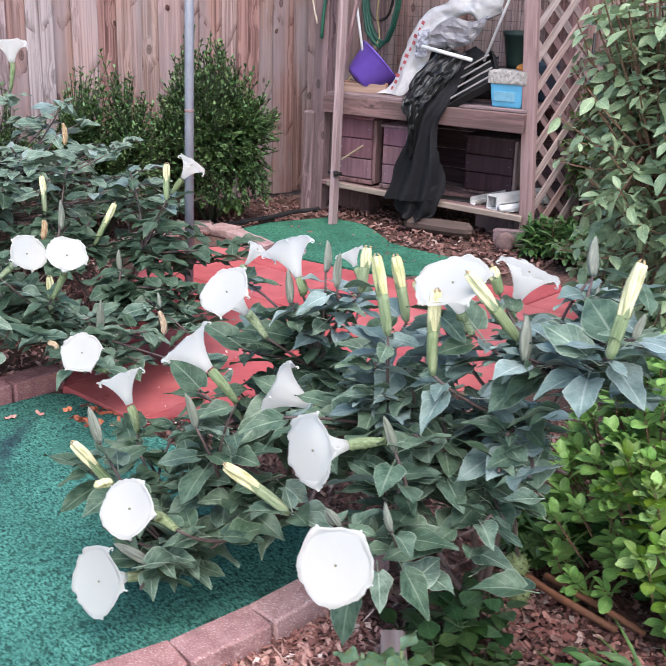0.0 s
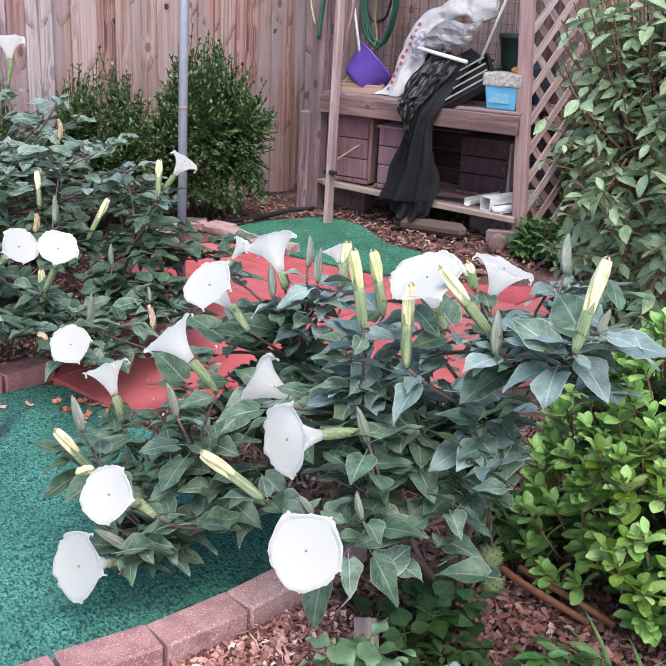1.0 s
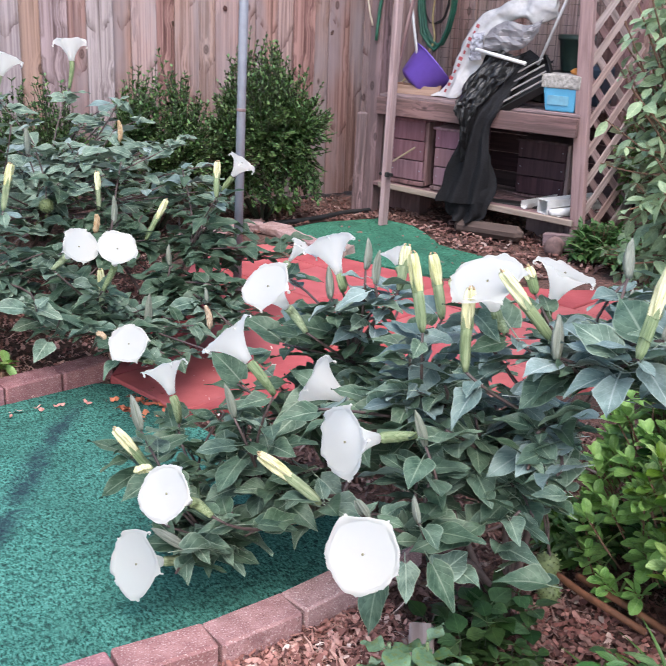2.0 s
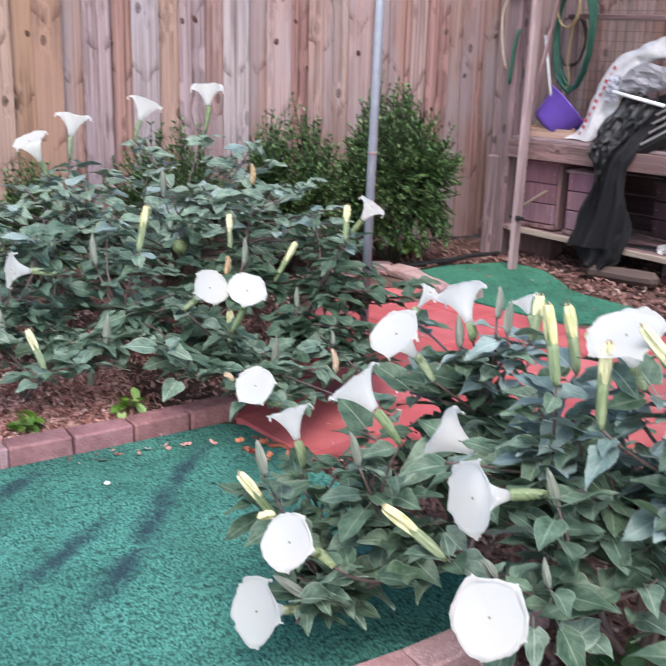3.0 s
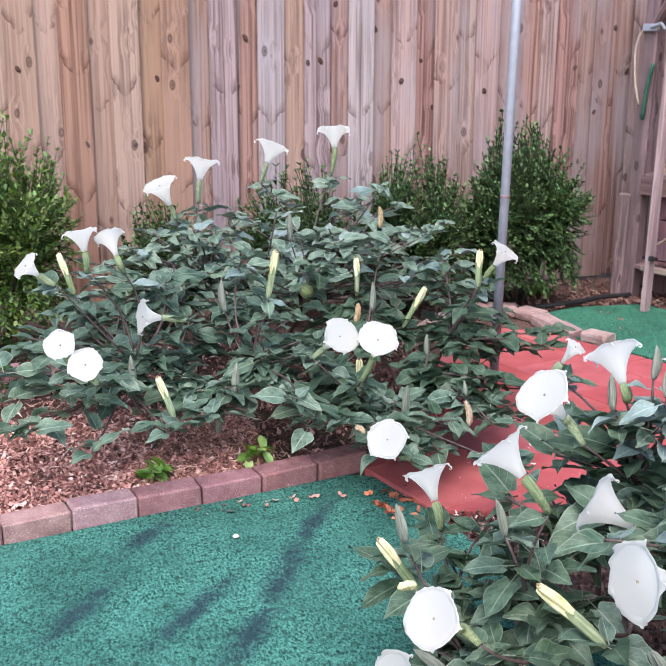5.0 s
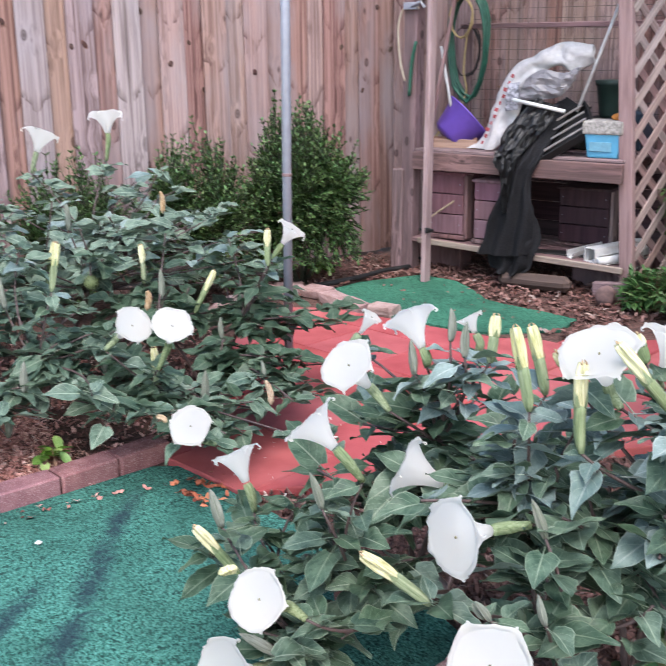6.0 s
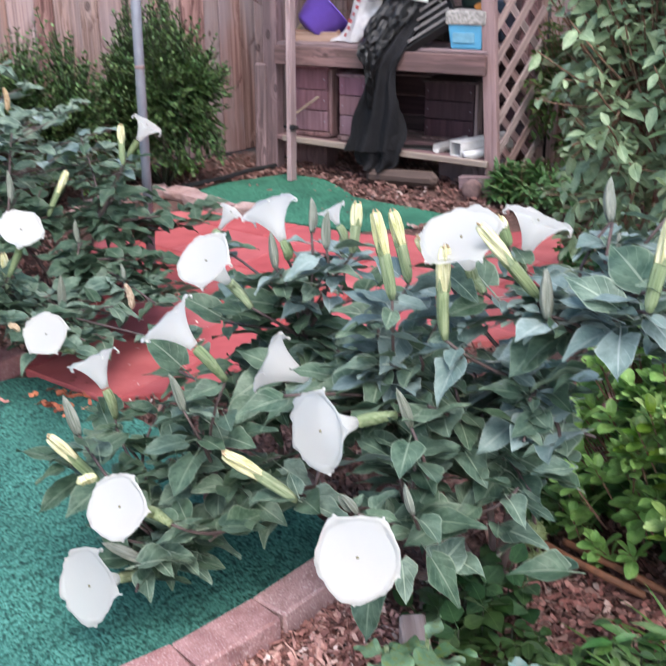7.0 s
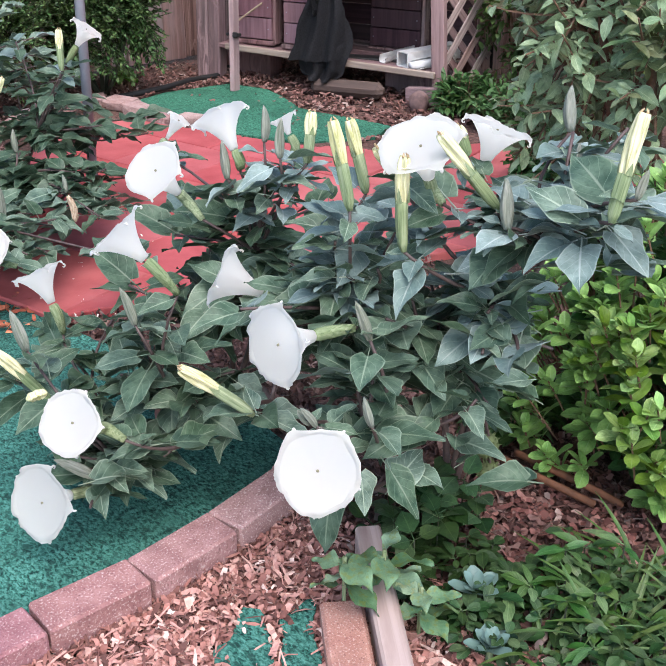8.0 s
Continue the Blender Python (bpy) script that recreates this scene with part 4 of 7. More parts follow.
datura("datura with white flowers over bark mulch", (0.45, 3.60), [(0.40, 3.50, 0.35), (0.60, 3.45, 0.25), (0.36, 3.46, 0.30), (0.80, 3.45, 0.32)],
                   BACK_LEFT, BACK_LEFT_BUDS, 112, 14, 0.17, 0.35, (0.2, 0.0, 1.2), extra=[(0.6, 3.8, 0.62), (0.85, 3.75, 0.66), (0.7, 3.3, 0.3)], bound=over_mulch)
back_rear = datura("tall datura with white trumpet flowers near the fence", (1.10, 4.45), [(1.05, 4.35, 0.40), (0.85, 4.45, 0.42), (1.35, 4.50, 0.45), (1.20, 4.15, 0.38)],
                   BACK_REAR, BACK_REAR_BUDS, 125, 15, 0.19, 0.35, (0.2, 0.0, 1.2), extra=[(1.6, 4.3, 0.82), (1.5, 4.1, 0.72), (1.1, 4.2, 0.74), (0.75, 4.2, 0.68), (1.75, 4.4, 0.72), (0.5, 4.3, 0.6)])


# broad leaves hanging below the front flower
for k, (px, py, pz, az, pitch, q) in enumerate(((0.975, 1.285, 0.34, 3.6, -1.15, 0.95), (1.005, 1.262, 0.36, 4.3, -1.0, 0.75), (1.03, 1.235, 0.37, 5.0, -0.85, 0.8), (1.00, 1.31, 0.33, 2.9, -0.9, 0.8))):
    o = new("leaf", DLEAF[(2, 0, 2, 5)[k]])
    o.parent = front_right
    o.matrix_local = Matrix.Translation(-front_right.location) @ leaf_pose((px, py, pz), az, pitch, 0.2 * (-1) ** k, q)

WILT = [((0.707, 1.846, 0.328), (0.74, 1.829, 0.334)), ((1.103, 3.225, 0.508), (1.116, 3.242, 0.569)), ((1.493, 4.029, 0.678), (1.5, 4.058, 0.761)), ((1.348, 2.842, 0.251), (1.345, 2.872, 0.323)), ((0.951, 2.794, 0.31), (0.971, 2.775, 0.293))]
# ---- withered blooms that still hang on the plants ----
WITHERED = streaked("withered_petal", (0.42, 0.31, 0.20), (0.24, 0.15, 0.09), (0.52, 0.42, 0.31))
for plant, tip, foot in ((front_left, WILT[0][0], WILT[0][1]), (back_right, WILT[1][0], WILT[1][1]), (back_rear, WILT[2][0], WILT[2][1]), (back_right, WILT[3][0], WILT[3][1]), (back_right, WILT[4][0], WILT[4][1])):
    o = Vector(plant.location)
    pts = line(Vector(foot) - o, Vector(tip) - o, 7, (0.006, 0, 0.004))
    part("withered_bloom", fluted(pts, [0.004, 0.006, 0.0075, 0.007, 0.0085, 0.007, 0.008, 0.002], 20, 4, 0.38, 0.5), WITHERED if plant is not front_left else CREAM, plant, "limp dry beige bloom" if plant is not front_left else "small pale bloom not yet open", True)

# ---- paving and edging ----
def clip(poly, a, b):
    """Keeps the part of a polygon to the left of the line a-b."""
    out = []
    side = lambda p: (b[0] - a[0]) * (p[1] - a[1]) - (b[1] - a[1]) * (p[0] - a[0])
    for p, q in zip(poly, poly[1:] + poly[:1]):
        sp, sq = side(p), side(q)
        if sp >= 0:
            out.append(p)
        if sp * sq < 0:
            t = sp / (sp - sq)
            out.append((p[0] + (q[0] - p[0]) * t, p[1] + (q[1] - p[1]) * t))
    return out


def slab_from(outline, z0, z1, chamfer=0.006):
    """A paver over an outline, with its upper edge broken."""
    bm = bmesh.new()
    cx, cy = sum(p[0] for p in outline) / len(outline), sum(p[1] for p in outline) / len(outline)
    lo = [bm.verts.new((x, y, z0)) for x, y in outline]
    up = [bm.verts.new((x, y, z1 - chamfer)) for x, y in outline]
    tp = []
    for x, y in outline:
        d = Vector((cx - x, cy - y))
        d = d.normalized() * chamfer if d.length > chamfer else d
        tp.append(bm.verts.new((x + d.x, y + d.y, z1)))
    n = len(outline)
    for k in range(n):
        j = (k + 1) % n
        bm.faces.new((lo[k], lo[j], up[j], up[k]))
        bm.faces.new((up[k], up[j], tp[j], tp[k]))
    bm.faces.new(tp)
    bmesh.ops.recalc_face_normals(bm, faces=bm.faces)
    return bm


paving = thing("pavement", "red rubber pavers between the two flower beds", "paving", (2.4, 3.2, 0), kind="structure")
rng = random.Random(21)
e1 = Vector((0.24, -0.97))
e2 = Vector((0.97, 0.24))
o2 = Vector((1.115, 3.16))
G = 0.40
for i in range(-6, 6):
    for j in range(0, 9):
        g = 0.003
        off = 0.5 * (j % 2)
        cell = []
        for a, b in ((i + off, j), (i + off + 1, j), (i + off + 1, j + 1), (i + off, j + 1)):
            a2, b2 = a + (g if a == i + off else -g) / G, b + (g if b == j else -g) / G
            p = o2 + e1 * (a2 * G) + e2 * (b2 * G)
            cell.append((p.x, p.y))
        poly = list(RED_EDGE)
        for p, q in zip(cell, cell[1:] + cell[:1]):
            if len(poly) > 2:
                poly = clip(poly, p, q)
        area = 0.5 * abs(sum(p[0] * q[1] - p[1] * q[0] for p, q in zip(poly, poly[1:] + poly[:1]))) if len(poly) > 2 else 0
        if area > 0.004:
            c = Vector((2.4, 3.2))
            ob = part("paver", slab_from([(p[0] - c.x, p[1] - c.y) for p in poly], -0.03, 0.012 + rng.uniform(-0.003, 0.003)), RED, paving)


def brick_mesh(l, w, h, seed):
    r = random.Random(seed)
    bm = bmesh.new()
    slab(bm, (l, w, h), pose(0, 0, h / 2), 0.006, 1, 0.0012, r)
    me = bpy.data.meshes.new("brick")
    bm.to_mesh(me)
    bm.free()
    return me


BRICKS = [brick_mesh(0.2, 0.092, 0.075, k) for k in range(5)]
for me in BRICKS:
    me.materials.append(BRICK)


def brick_row(label, pts, seed, gap=0.004):
    """Bricks laid end to end along a line of points."""
    r = random.Random(seed)
    row = thing("brick_edging", label, "edging", (*pts[0], 0), "brick edging of the beds")
    path = [Vector(p) for p in pts]
    seg, t = 0, 0.0
    at = path[0].copy()
    k = 0
    while True:
        nxt, need, s = at.copy(), 0.2 + gap, seg
        while s < len(path) - 1 and (path[s + 1] - nxt).length < need:
            need -= (path[s + 1] - nxt).length
            nxt = path[s + 1].copy()
            s += 1
        if s >= len(path) - 1:
            break
        nxt = nxt + (path[s + 1] - nxt).normalized() * need
        mid, d = (at + nxt) / 2, nxt - at
        o = new("brick", BRICKS[k % 5])
        o.parent = row
        o.matrix_local = pose(mid.x - path[0].x, mid.y - path[0].y, -0.014 + r.uniform(-0.003, 0.003), r.uniform(-1, 1), r.uniform(-0.6, 0.6), math.degrees(math.atan2(d.y, d.x)) + r.uniform(-0.8, 0.8))
        at, seg = nxt, s
        k += 1
    return row


brick_row("curved row of mauve concrete bricks along the turf", [(-0.86, 1.52), (-0.46, 1.55), (-0.06, 1.575), (0.14, 1.585), (0.345, 1.592), (0.550, 1.594), (0.756, 1.588), (0.966, 1.606), (1.165, 1.645), (1.36, 1.72), (1.5, 1.82)], 3)
brick_row("straight row of mauve concrete bricks edging the bark bed", [(-0.87, 2.86), (-0.46, 2.94), (-0.056, 3.025), (0.145, 3.06), (0.346, 3.092), (0.548, 3.112), (0.748, 3.145), (0.958, 3.188), (1.16, 3.25), (1.3, 3.30)], 5)
brick_row("row of pinkish bricks at the bed's far side", [(-0.65, 4.50), (-0.2, 4.56), (0.2, 4.60), (0.45, 4.63)], 6)

bm = bmesh.new()
slab(bm, (0.20, 0.078, 0.075), pose(0, 0, 0.03), 0.006)
kerb_brick = part("brick", bm, brick_material("orange_brick", (0.27, 0.105, 0.082), (0.35, 0.165, 0.13), (0.46, 0.33, 0.29)))
kerb_brick.matrix_world = pose(0.946, 1.215, -0.02, 0, 0, 54.5)
tagged(kerb_brick, "single orange-red brick beside a pale board", "brick")
kerb_board = part("edging_board", box((0.46, 0.050, 0.09), pose(0, 0, 0.03), 0.005), wood("pale_board", (0.46, 0.375, 0.35), (0.27, 0.20, 0.18), (2.2, 40, 40), knots=False))
kerb_board.matrix_world = pose(1.032, 1.212, 0.0, 0, 0, 54.5)
tagged(kerb_board, "pale weathered edging board between mulch and weeds", "board")
bm = bmesh.new()
slab(bm, (0.14, 0.10, 0.06), pose(0, 0, 0.02), 0.02, 2)
red_stone = tagged(part("stone", bm, simple("dull_red_stone", (0.172, 0.0726, 0.066), 0.9, 0, 0.3, 40), smooth=True), "dull red stone lying under the datura", "stone")
red_stone.matrix_world = pose(1.20, 2.09, 0.01, 8, 0, 30)

for k, (px, py, sx, sy, rz) in enumerate(((2.24, 4.93, 0.20, 0.13, 20), (2.42, 5.02, 0.20, 0.15, 10), (2.60, 5.03, 0.17, 0.14, -25), (2.70, 4.88, 0.16, 0.12, -70), (2.70, 4.70, 0.17, 0.11, -85), (2.70, 4.52, 0.16, 0.11, -80), (2.08, 4.80, 0.17, 0.11, 40), (2.79, 4.36, 0.15, 0.1, -70))):
    r = random.Random(50 + k)
    bm = bmesh.new()
    slab(bm, (sx, sy, 0.055), pose(0, 0, 0.012), 0.014, 2, 0.005, r)
    o = tagged(part("edging_stone", bm, STONE, smooth=False), "flat pink sandstone edging the red paving", "stone", "edging stones")
    o.matrix_world = pose(px, py, 0.0, r.uniform(-4, 4), r.uniform(-4, 4), rz)

bm = bmesh.new()
tube(bm, smooth_line([(2.55, 5.02, 0.012), (2.72, 5.0, 0.014), (3.03, 5.03, 0.014), (3.30, 5.10, 0.014), (3.47, 5.11, 0.014), (3.62, 5.24, 0.014), (3.9, 5.3, 0.014)], 8), 0.016, 10)
hose = tagged(part("garden_hose", bm, BLACK, smooth=True), "black soaker hose lying along the green turf", "hose")

SCRAP_A = [(0.885, 1.433), (0.906, 1.408), (0.885, 1.356), (0.836, 1.279), (0.787, 1.28), (0.75, 1.325), (0.779, 1.378), (0.823, 1.382)]
SCRAP_B = [(0.919, 1.371), (0.946, 1.362), (0.993, 1.375), (0.995, 1.35), (0.944, 1.306), (0.914, 1.248), (0.881, 1.199), (0.835, 1.238), (0.862, 1.294), (0.899, 1.33)]


def ragged(outline, seed):
    """The outline with torn, uneven edges."""
    out = []
    for (x0, y0), (x1, y1) in zip(outline, outline[1:] + outline[:1]):
        for k in range(6):
            x, y = x0 + (x1 - x0) * k / 6, y0 + (y1 - y0) * k / 6
            v = noise.noise_vector((x * 60 + seed, y * 60, 0))
            out.append((x + 0.006 * v.x, y + 0.006 * v.y))
    return out


for k, lines in enumerate((SCRAP_A, SCRAP_B)):
    tagged(sheet("turf_scrap", ragged(lines, k), 0.007, TURF, 0.012), "torn scrap of teal artificial turf in the mulch", "carpet", "turf scraps")


# ---- bark mulch and leaf litter ----
def chip_mesh(l, w, seed):
    r = random.Random(seed)
    me = bpy.data.meshes.new("chip")
    vs, fs = [], []
    n = 4
    for i in range(n + 1):
        u = i / n - 0.5
        ww = w * (0.5 + 0.5 * max(0.0, math.cos(math.pi * u)) ** 0.5) * r.uniform(0.65, 1.15)
        z = 0.25 * w * r.uniform(-1, 1) + 0.006 * (1 - 4 * u * u) * r.choice((-1, 1))
        for s in (-0.5, 0.5):
            vs.append((l * u, ww * s + 0.15 * w * math.sin(5 * u + seed), z + s * w * r.uniform(-0.25, 0.25)))
    for i in range(n):
        fs.append((2 * i, 2 * i + 2, 2 * i + 3, 2 * i + 1))
    me.from_pydata(vs, [], fs)
    return me


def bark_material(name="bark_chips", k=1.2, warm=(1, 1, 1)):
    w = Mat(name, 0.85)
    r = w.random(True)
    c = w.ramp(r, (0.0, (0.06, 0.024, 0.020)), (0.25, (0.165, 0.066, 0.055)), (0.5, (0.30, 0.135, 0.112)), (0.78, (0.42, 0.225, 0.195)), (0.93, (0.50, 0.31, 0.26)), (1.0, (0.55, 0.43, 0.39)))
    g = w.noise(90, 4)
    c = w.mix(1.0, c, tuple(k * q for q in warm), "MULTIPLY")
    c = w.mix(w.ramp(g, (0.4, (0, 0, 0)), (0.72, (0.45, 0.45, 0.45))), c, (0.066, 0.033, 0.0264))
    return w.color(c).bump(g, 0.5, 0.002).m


BARK = bark_material()
CHIPS = [chip_mesh(l, w, k) for k, (l, w) in enumerate(((0.024, 0.007), (0.038, 0.007), (0.020, 0.010), (0.055, 0.005), (0.016, 0.009), (0.030, 0.013), (0.028, 0.005), (0.042, 0.016), (0.085, 0.0045), (0.034, 0.011), (0.048, 0.013)))]
LITTER = [chip_mesh(l, w, 20 + k) for k, (l, w) in enumerate(((0.045, 0.022), (0.06, 0.026), (0.035, 0.020), (0.05, 0.016)))]


def inside(p, poly):
    c = False
    for (x0, y0), (x1, y1) in zip(poly, poly[1:] + poly[:1]):
        if (y0 > p[1]) != (y1 > p[1]) and p[0] < (x1 - x0) * (p[1] - y0) / (y1 - y0) + x0:
            c = not c
    return c


def strew(name, label, meshes, count, area, keep_out, seed, size=(0.7, 1.3), category="mulch", material=None):
    r = random.Random(seed)
    x0, x1, y0, y1 = area
    placed = []
    while len(placed) < count:
        p = (r.uniform(x0, x1), r.uniform(y0, y1))
        if any(inside(p, q) for q in keep_out):
            continue
        m = pose(p[0], p[1], -0.004 + r.uniform(0.0, 0.016), r.uniform(-28, 28), r.uniform(-22, 22), r.uniform(0, 360)) @ Matrix.Scale(r.uniform(*size), 4)
        placed.append((r.randrange(len(meshes)), m))
    ob = joined(name, meshes, placed, material or BARK, smooth=False)
    return tagged(ob, label, category, kind="stuff")


OUT = [TURF_EDGE, BACK_EDGE, RED_EDGE]
strew("bark_mulch", "loose reddish bark chips before the brick edging", CHIPS, 9500, (0.25, 1.20, 0.95, 1.60), OUT + [SCRAP_A, SCRAP_B], 31)
strew("bark_mulch", "stray bark chips lying on the turf scraps", CHIPS, 60, (0.74, 1.0, 1.19, 1.44), OUT, 45)
# same bark, its colour brightened to offset the plants' shade on this bed
strew("bark_mulch", "reddish bark chips covering the flower bed", CHIPS, 22000, (-0.6, 0.85, 3.12, 4.0), OUT, 32, (0.75, 1.4), "mulch", bark_material("bed_bark", 1.75))
strew("bark_mulch", "bark chips under the back row of datura", CHIPS, 6000, (-0.9, 1.9, 3.3, 4.9), OUT, 38)
# same bark, its colour darkened for the shade under the plants
strew("bark_mulch", "bark chips and leaf bits under the datura", CHIPS, 9000, (1.1, 2.4, 0.6, 2.8), OUT, 33, (0.7, 1.3), "mulch", bark_material("shaded_bark", 0.40))
LITTERMAT = bark_material("dead_leaf", 0.6)
strew("leaf_litter", "curled orange-brown leaves at the end of the bricks", LITTER, 26, (1.06, 1.22, 2.78, 2.98), [], 39, (0.7, 1.2), "leaf litter", bark_material("orange_dead_leaf", 1.0, (1.25, 0.75, 0.45)))
# leaf colour cut by about half for the shade under the bush
strew("leaf_litter", "pinkish dry leaves under the euonymus", LITTER, 420, (1.36, 1.75, 1.08, 1.42), [], 46, (0.5, 1.0), "leaf litter", bark_material("pink_dead_leaf", 0.55, (1.1, 0.9, 0.9)))
strew("leaf_litter", "leaf bits blown against the bricks", LITTER, 16, (0.5, 1.06, 2.98, 3.06), [], 40, (0.4, 0.8), "leaf litter")
strew("leaf_litter", "leaf bits scattered on the green turf", LITTER, 70, (3.0, 4.0, 3.9, 5.1), [RED_EDGE], 44, (0.3, 0.6), "leaf litter", LITTERMAT)
strew("leaf_litter", "dry brown fallen leaves below the bench", LITTER, 1800, (3.2, 4.4, 3.5, 5.3), [BACK_EDGE, RED_EDGE], 34, (0.6, 1.1), "leaf litter", LITTERMAT)
strew("leaf_litter", "dry leaves along the foot of the fence", LITTER, 1600, (1.8, 3.7, 4.9, 5.62), [BACK_EDGE, RED_EDGE], 35, (0.5, 0.9), "leaf litter", LITTERMAT)
strew("leaf_litter", "dry brown leaves among weeds", LITTER, 260, (1.0, 2.2, 0.6, 1.5), [], 36, (0.5, 0.9), "leaf litter", LITTERMAT)
strew("petal_scraps", "dry pale petal scraps on red paving", CHIPS, 170, (1.22, 1.80, 2.65, 3.20), [TURF_EDGE], 37, (0.3, 0.8), "petals", simple("dry_petal", (0.60, 0.52, 0.48), 0.8))


# ---- odd bits on the ground ----
bm = bmesh.new()
slab(bm, (0.15, 0.07, 0.02), pose(0, 0, 0.012), 0.004)
tile = tagged(part("tile", bm, simple("pale_grey_tile", (0.42, 0.40, 0.40), 0.7, 0, 0.2, 40)), "pale grey tile lying in the bark bed", "tile")
tile.matrix_world = pose(1.12, 4.67, 0.008, 6, 0, -14)
bm = bmesh.new()
tube(bm, [(0, 0, 0.004), (0.03, 0.09, 0.03), (0.055, 0.19, 0.05)], [0.008, 0.0085, 0.006], 8)
dry = tagged(part("stick", bm, simple("tan_dry_stalk", (0.36, 0.25, 0.13), 0.8, 0, 0.3, 60), smooth=True), "tan dry stalk lying on bark mulch", "stick")
dry.matrix_world = pose(0.133, 3.796, 0)
bm = bmesh.new()
bmesh.ops.create_icosphere(bm, subdivisions=2, radius=0.009, matrix=Matrix.Diagonal((1.2, 0.8, 0.5, 1)))
for v in bm.verts:
    v.co += noise.noise_vector(v.co * 120) * 0.003
bit = tagged(part("pebble", bm, simple("white_pebble", (0.6, 0.57, 0.56), 0.7)), "small white pebble on the teal turf", "pebble")
bit.matrix_world = pose(0.587, 2.808, 0.006)

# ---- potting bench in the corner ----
# brown wood with the lower shelf's shade put into its colour
SHADEWOOD = wood("shade_darkened_wood", (0.075, 0.042, 0.050), (0.032, 0.017, 0.021), amount=0.1, knots=False)
BENCH = pose(3.50, 5.15, 0, 0, 0, -67.04)


def on_bench(ob, m=None):
    """Places a thing by a pose in the bench's own frame: x along its front, y to its back."""
    ob.matrix_world = BENCH @ (m if m is not None else Matrix())
    return ob


side_fence = on_bench(thing("fence", "shaded wooden board fence behind the bench", "fence", kind="structure"))
rng = random.Random(8)
x = -0.36
k = 0
while x < 1.75:
    b = box((0.138, 0.018, 1.83), pose(0, 0, 0.915), 0.002)
    o = part("board", b, FENCE, side_fence)
    o.matrix_local = pose(x, 0.80 + 0.016 * (k % 2), 0.0, 0, rng.uniform(-0.4, 0.4), 0)
    x += 0.124
    k += 1

bench = on_bench(thing("potting_bench", "weathered wooden potting bench with posts, two shelves and roof", "bench"))
timber("post", (-0.005, 0.0, -0.03), (0.035, 0.0, 1.80), 0.088, 0.088, GREYWOOD, bench, "grey weathered post")
timber("post", (1.364, 0.0, -0.03), (1.228, 0.02, 1.86), 0.050, 0.072, PINKWOOD, bench, "pale pinkish post")
timber("post", (0.0, 0.62, -0.03), (0.0, 0.62, 1.80), 0.088, 0.088, GREYWOOD, bench)
timber("post", (1.30, 0.66, -0.03), (1.30, 0.66, 1.84), 0.088, 0.088, GREYWOOD, bench)
timber("block", (-0.058, -0.05, -0.02), (-0.045, -0.045, 0.60), 0.05, 0.07, GREYWOOD, bench, "split rotten packing timber", 0.008)
timber("beam", (0.06, -0.055, 0.655), (1.315, -0.055, 0.652), 0.038, 0.100, GREYWOOD, bench)
timber("beam", (-0.045, 0.56, 0.642), (1.325, 0.56, 0.642), 0.038, 0.112, GREYWOOD, bench)
for j in range(4):
    timber("shelf_board", (0.05, 0.04 + 0.146 * j, 0.711), (1.31, 0.04 + 0.146 * j, 0.711), 0.138, 0.02, GREYWOOD, bench)
for j in range(4):
    timber("shelf_board", (0.02, 0.03 + 0.146 * j, 0.186), (1.34, 0.03 + 0.146 * j, 0.142), 0.138, 0.026, GREYWOOD, bench)
timber("beam", (0.09, -0.05, 0.186), (1.345, -0.05, 0.146), 0.022, 0.034, wood("bare_board", (0.33, 0.264, 0.218), (0.198, 0.145, 0.112), knots=False), bench, "pale bare front board")
for px in (0.1, 1.12):
    timber("block", (px, 0.25, -0.02), (px, 0.25, 0.170 if px < 0.5 else 0.136), 0.14, 0.3, GREYWOOD, bench)
timber("block", (1.20, -0.06, 0.03), (1.42, -0.06, 0.045), 0.06, 0.09, GREYWOOD, bench)
# front beam: the orange is warm light put into the wood colour
timber("roof_beam", (-0.03, -0.11, 1.832), (1.5, -0.11, 1.832), 0.038, 0.085, wood("orange_lit_beam", (0.277, 0.145, 0.0792), (0.165, 0.0792, 0.0396), knots=False), bench, "bare brown roof beam with orange light in its colour")
timber("roof_beam", (-0.12, 0.66, 1.90), (1.5, 0.66, 1.90), 0.038, 0.085, GREYWOOD, bench)
timber("brace", (0.04, -0.02, 1.52), (0.24, -0.06, 1.80), 0.05, 0.038, GREYWOOD, bench)
roof = part("roof", box((1.64, 0.42, 0.014), pose(0.735, 0.02, 1.898, 5, 0, 0), 0.003), simple("green_grey_roofing", (0.066, 0.0858, 0.0792), 0.8), bench, "thin grey-green roof sheet")
# back boards, coloured dark for the shade under the shelf
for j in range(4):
    timber("back_board", (-0.02, 0.60, 0.20 + 0.115 * j), (1.33, 0.60, 0.20 + 0.115 * j), 0.015, 0.11, SHADEWOOD, bench)
timber("rail", (0.0, 0.60, 1.40), (1.3, 0.60, 1.40), 0.06, 0.03, GREYWOOD, bench)

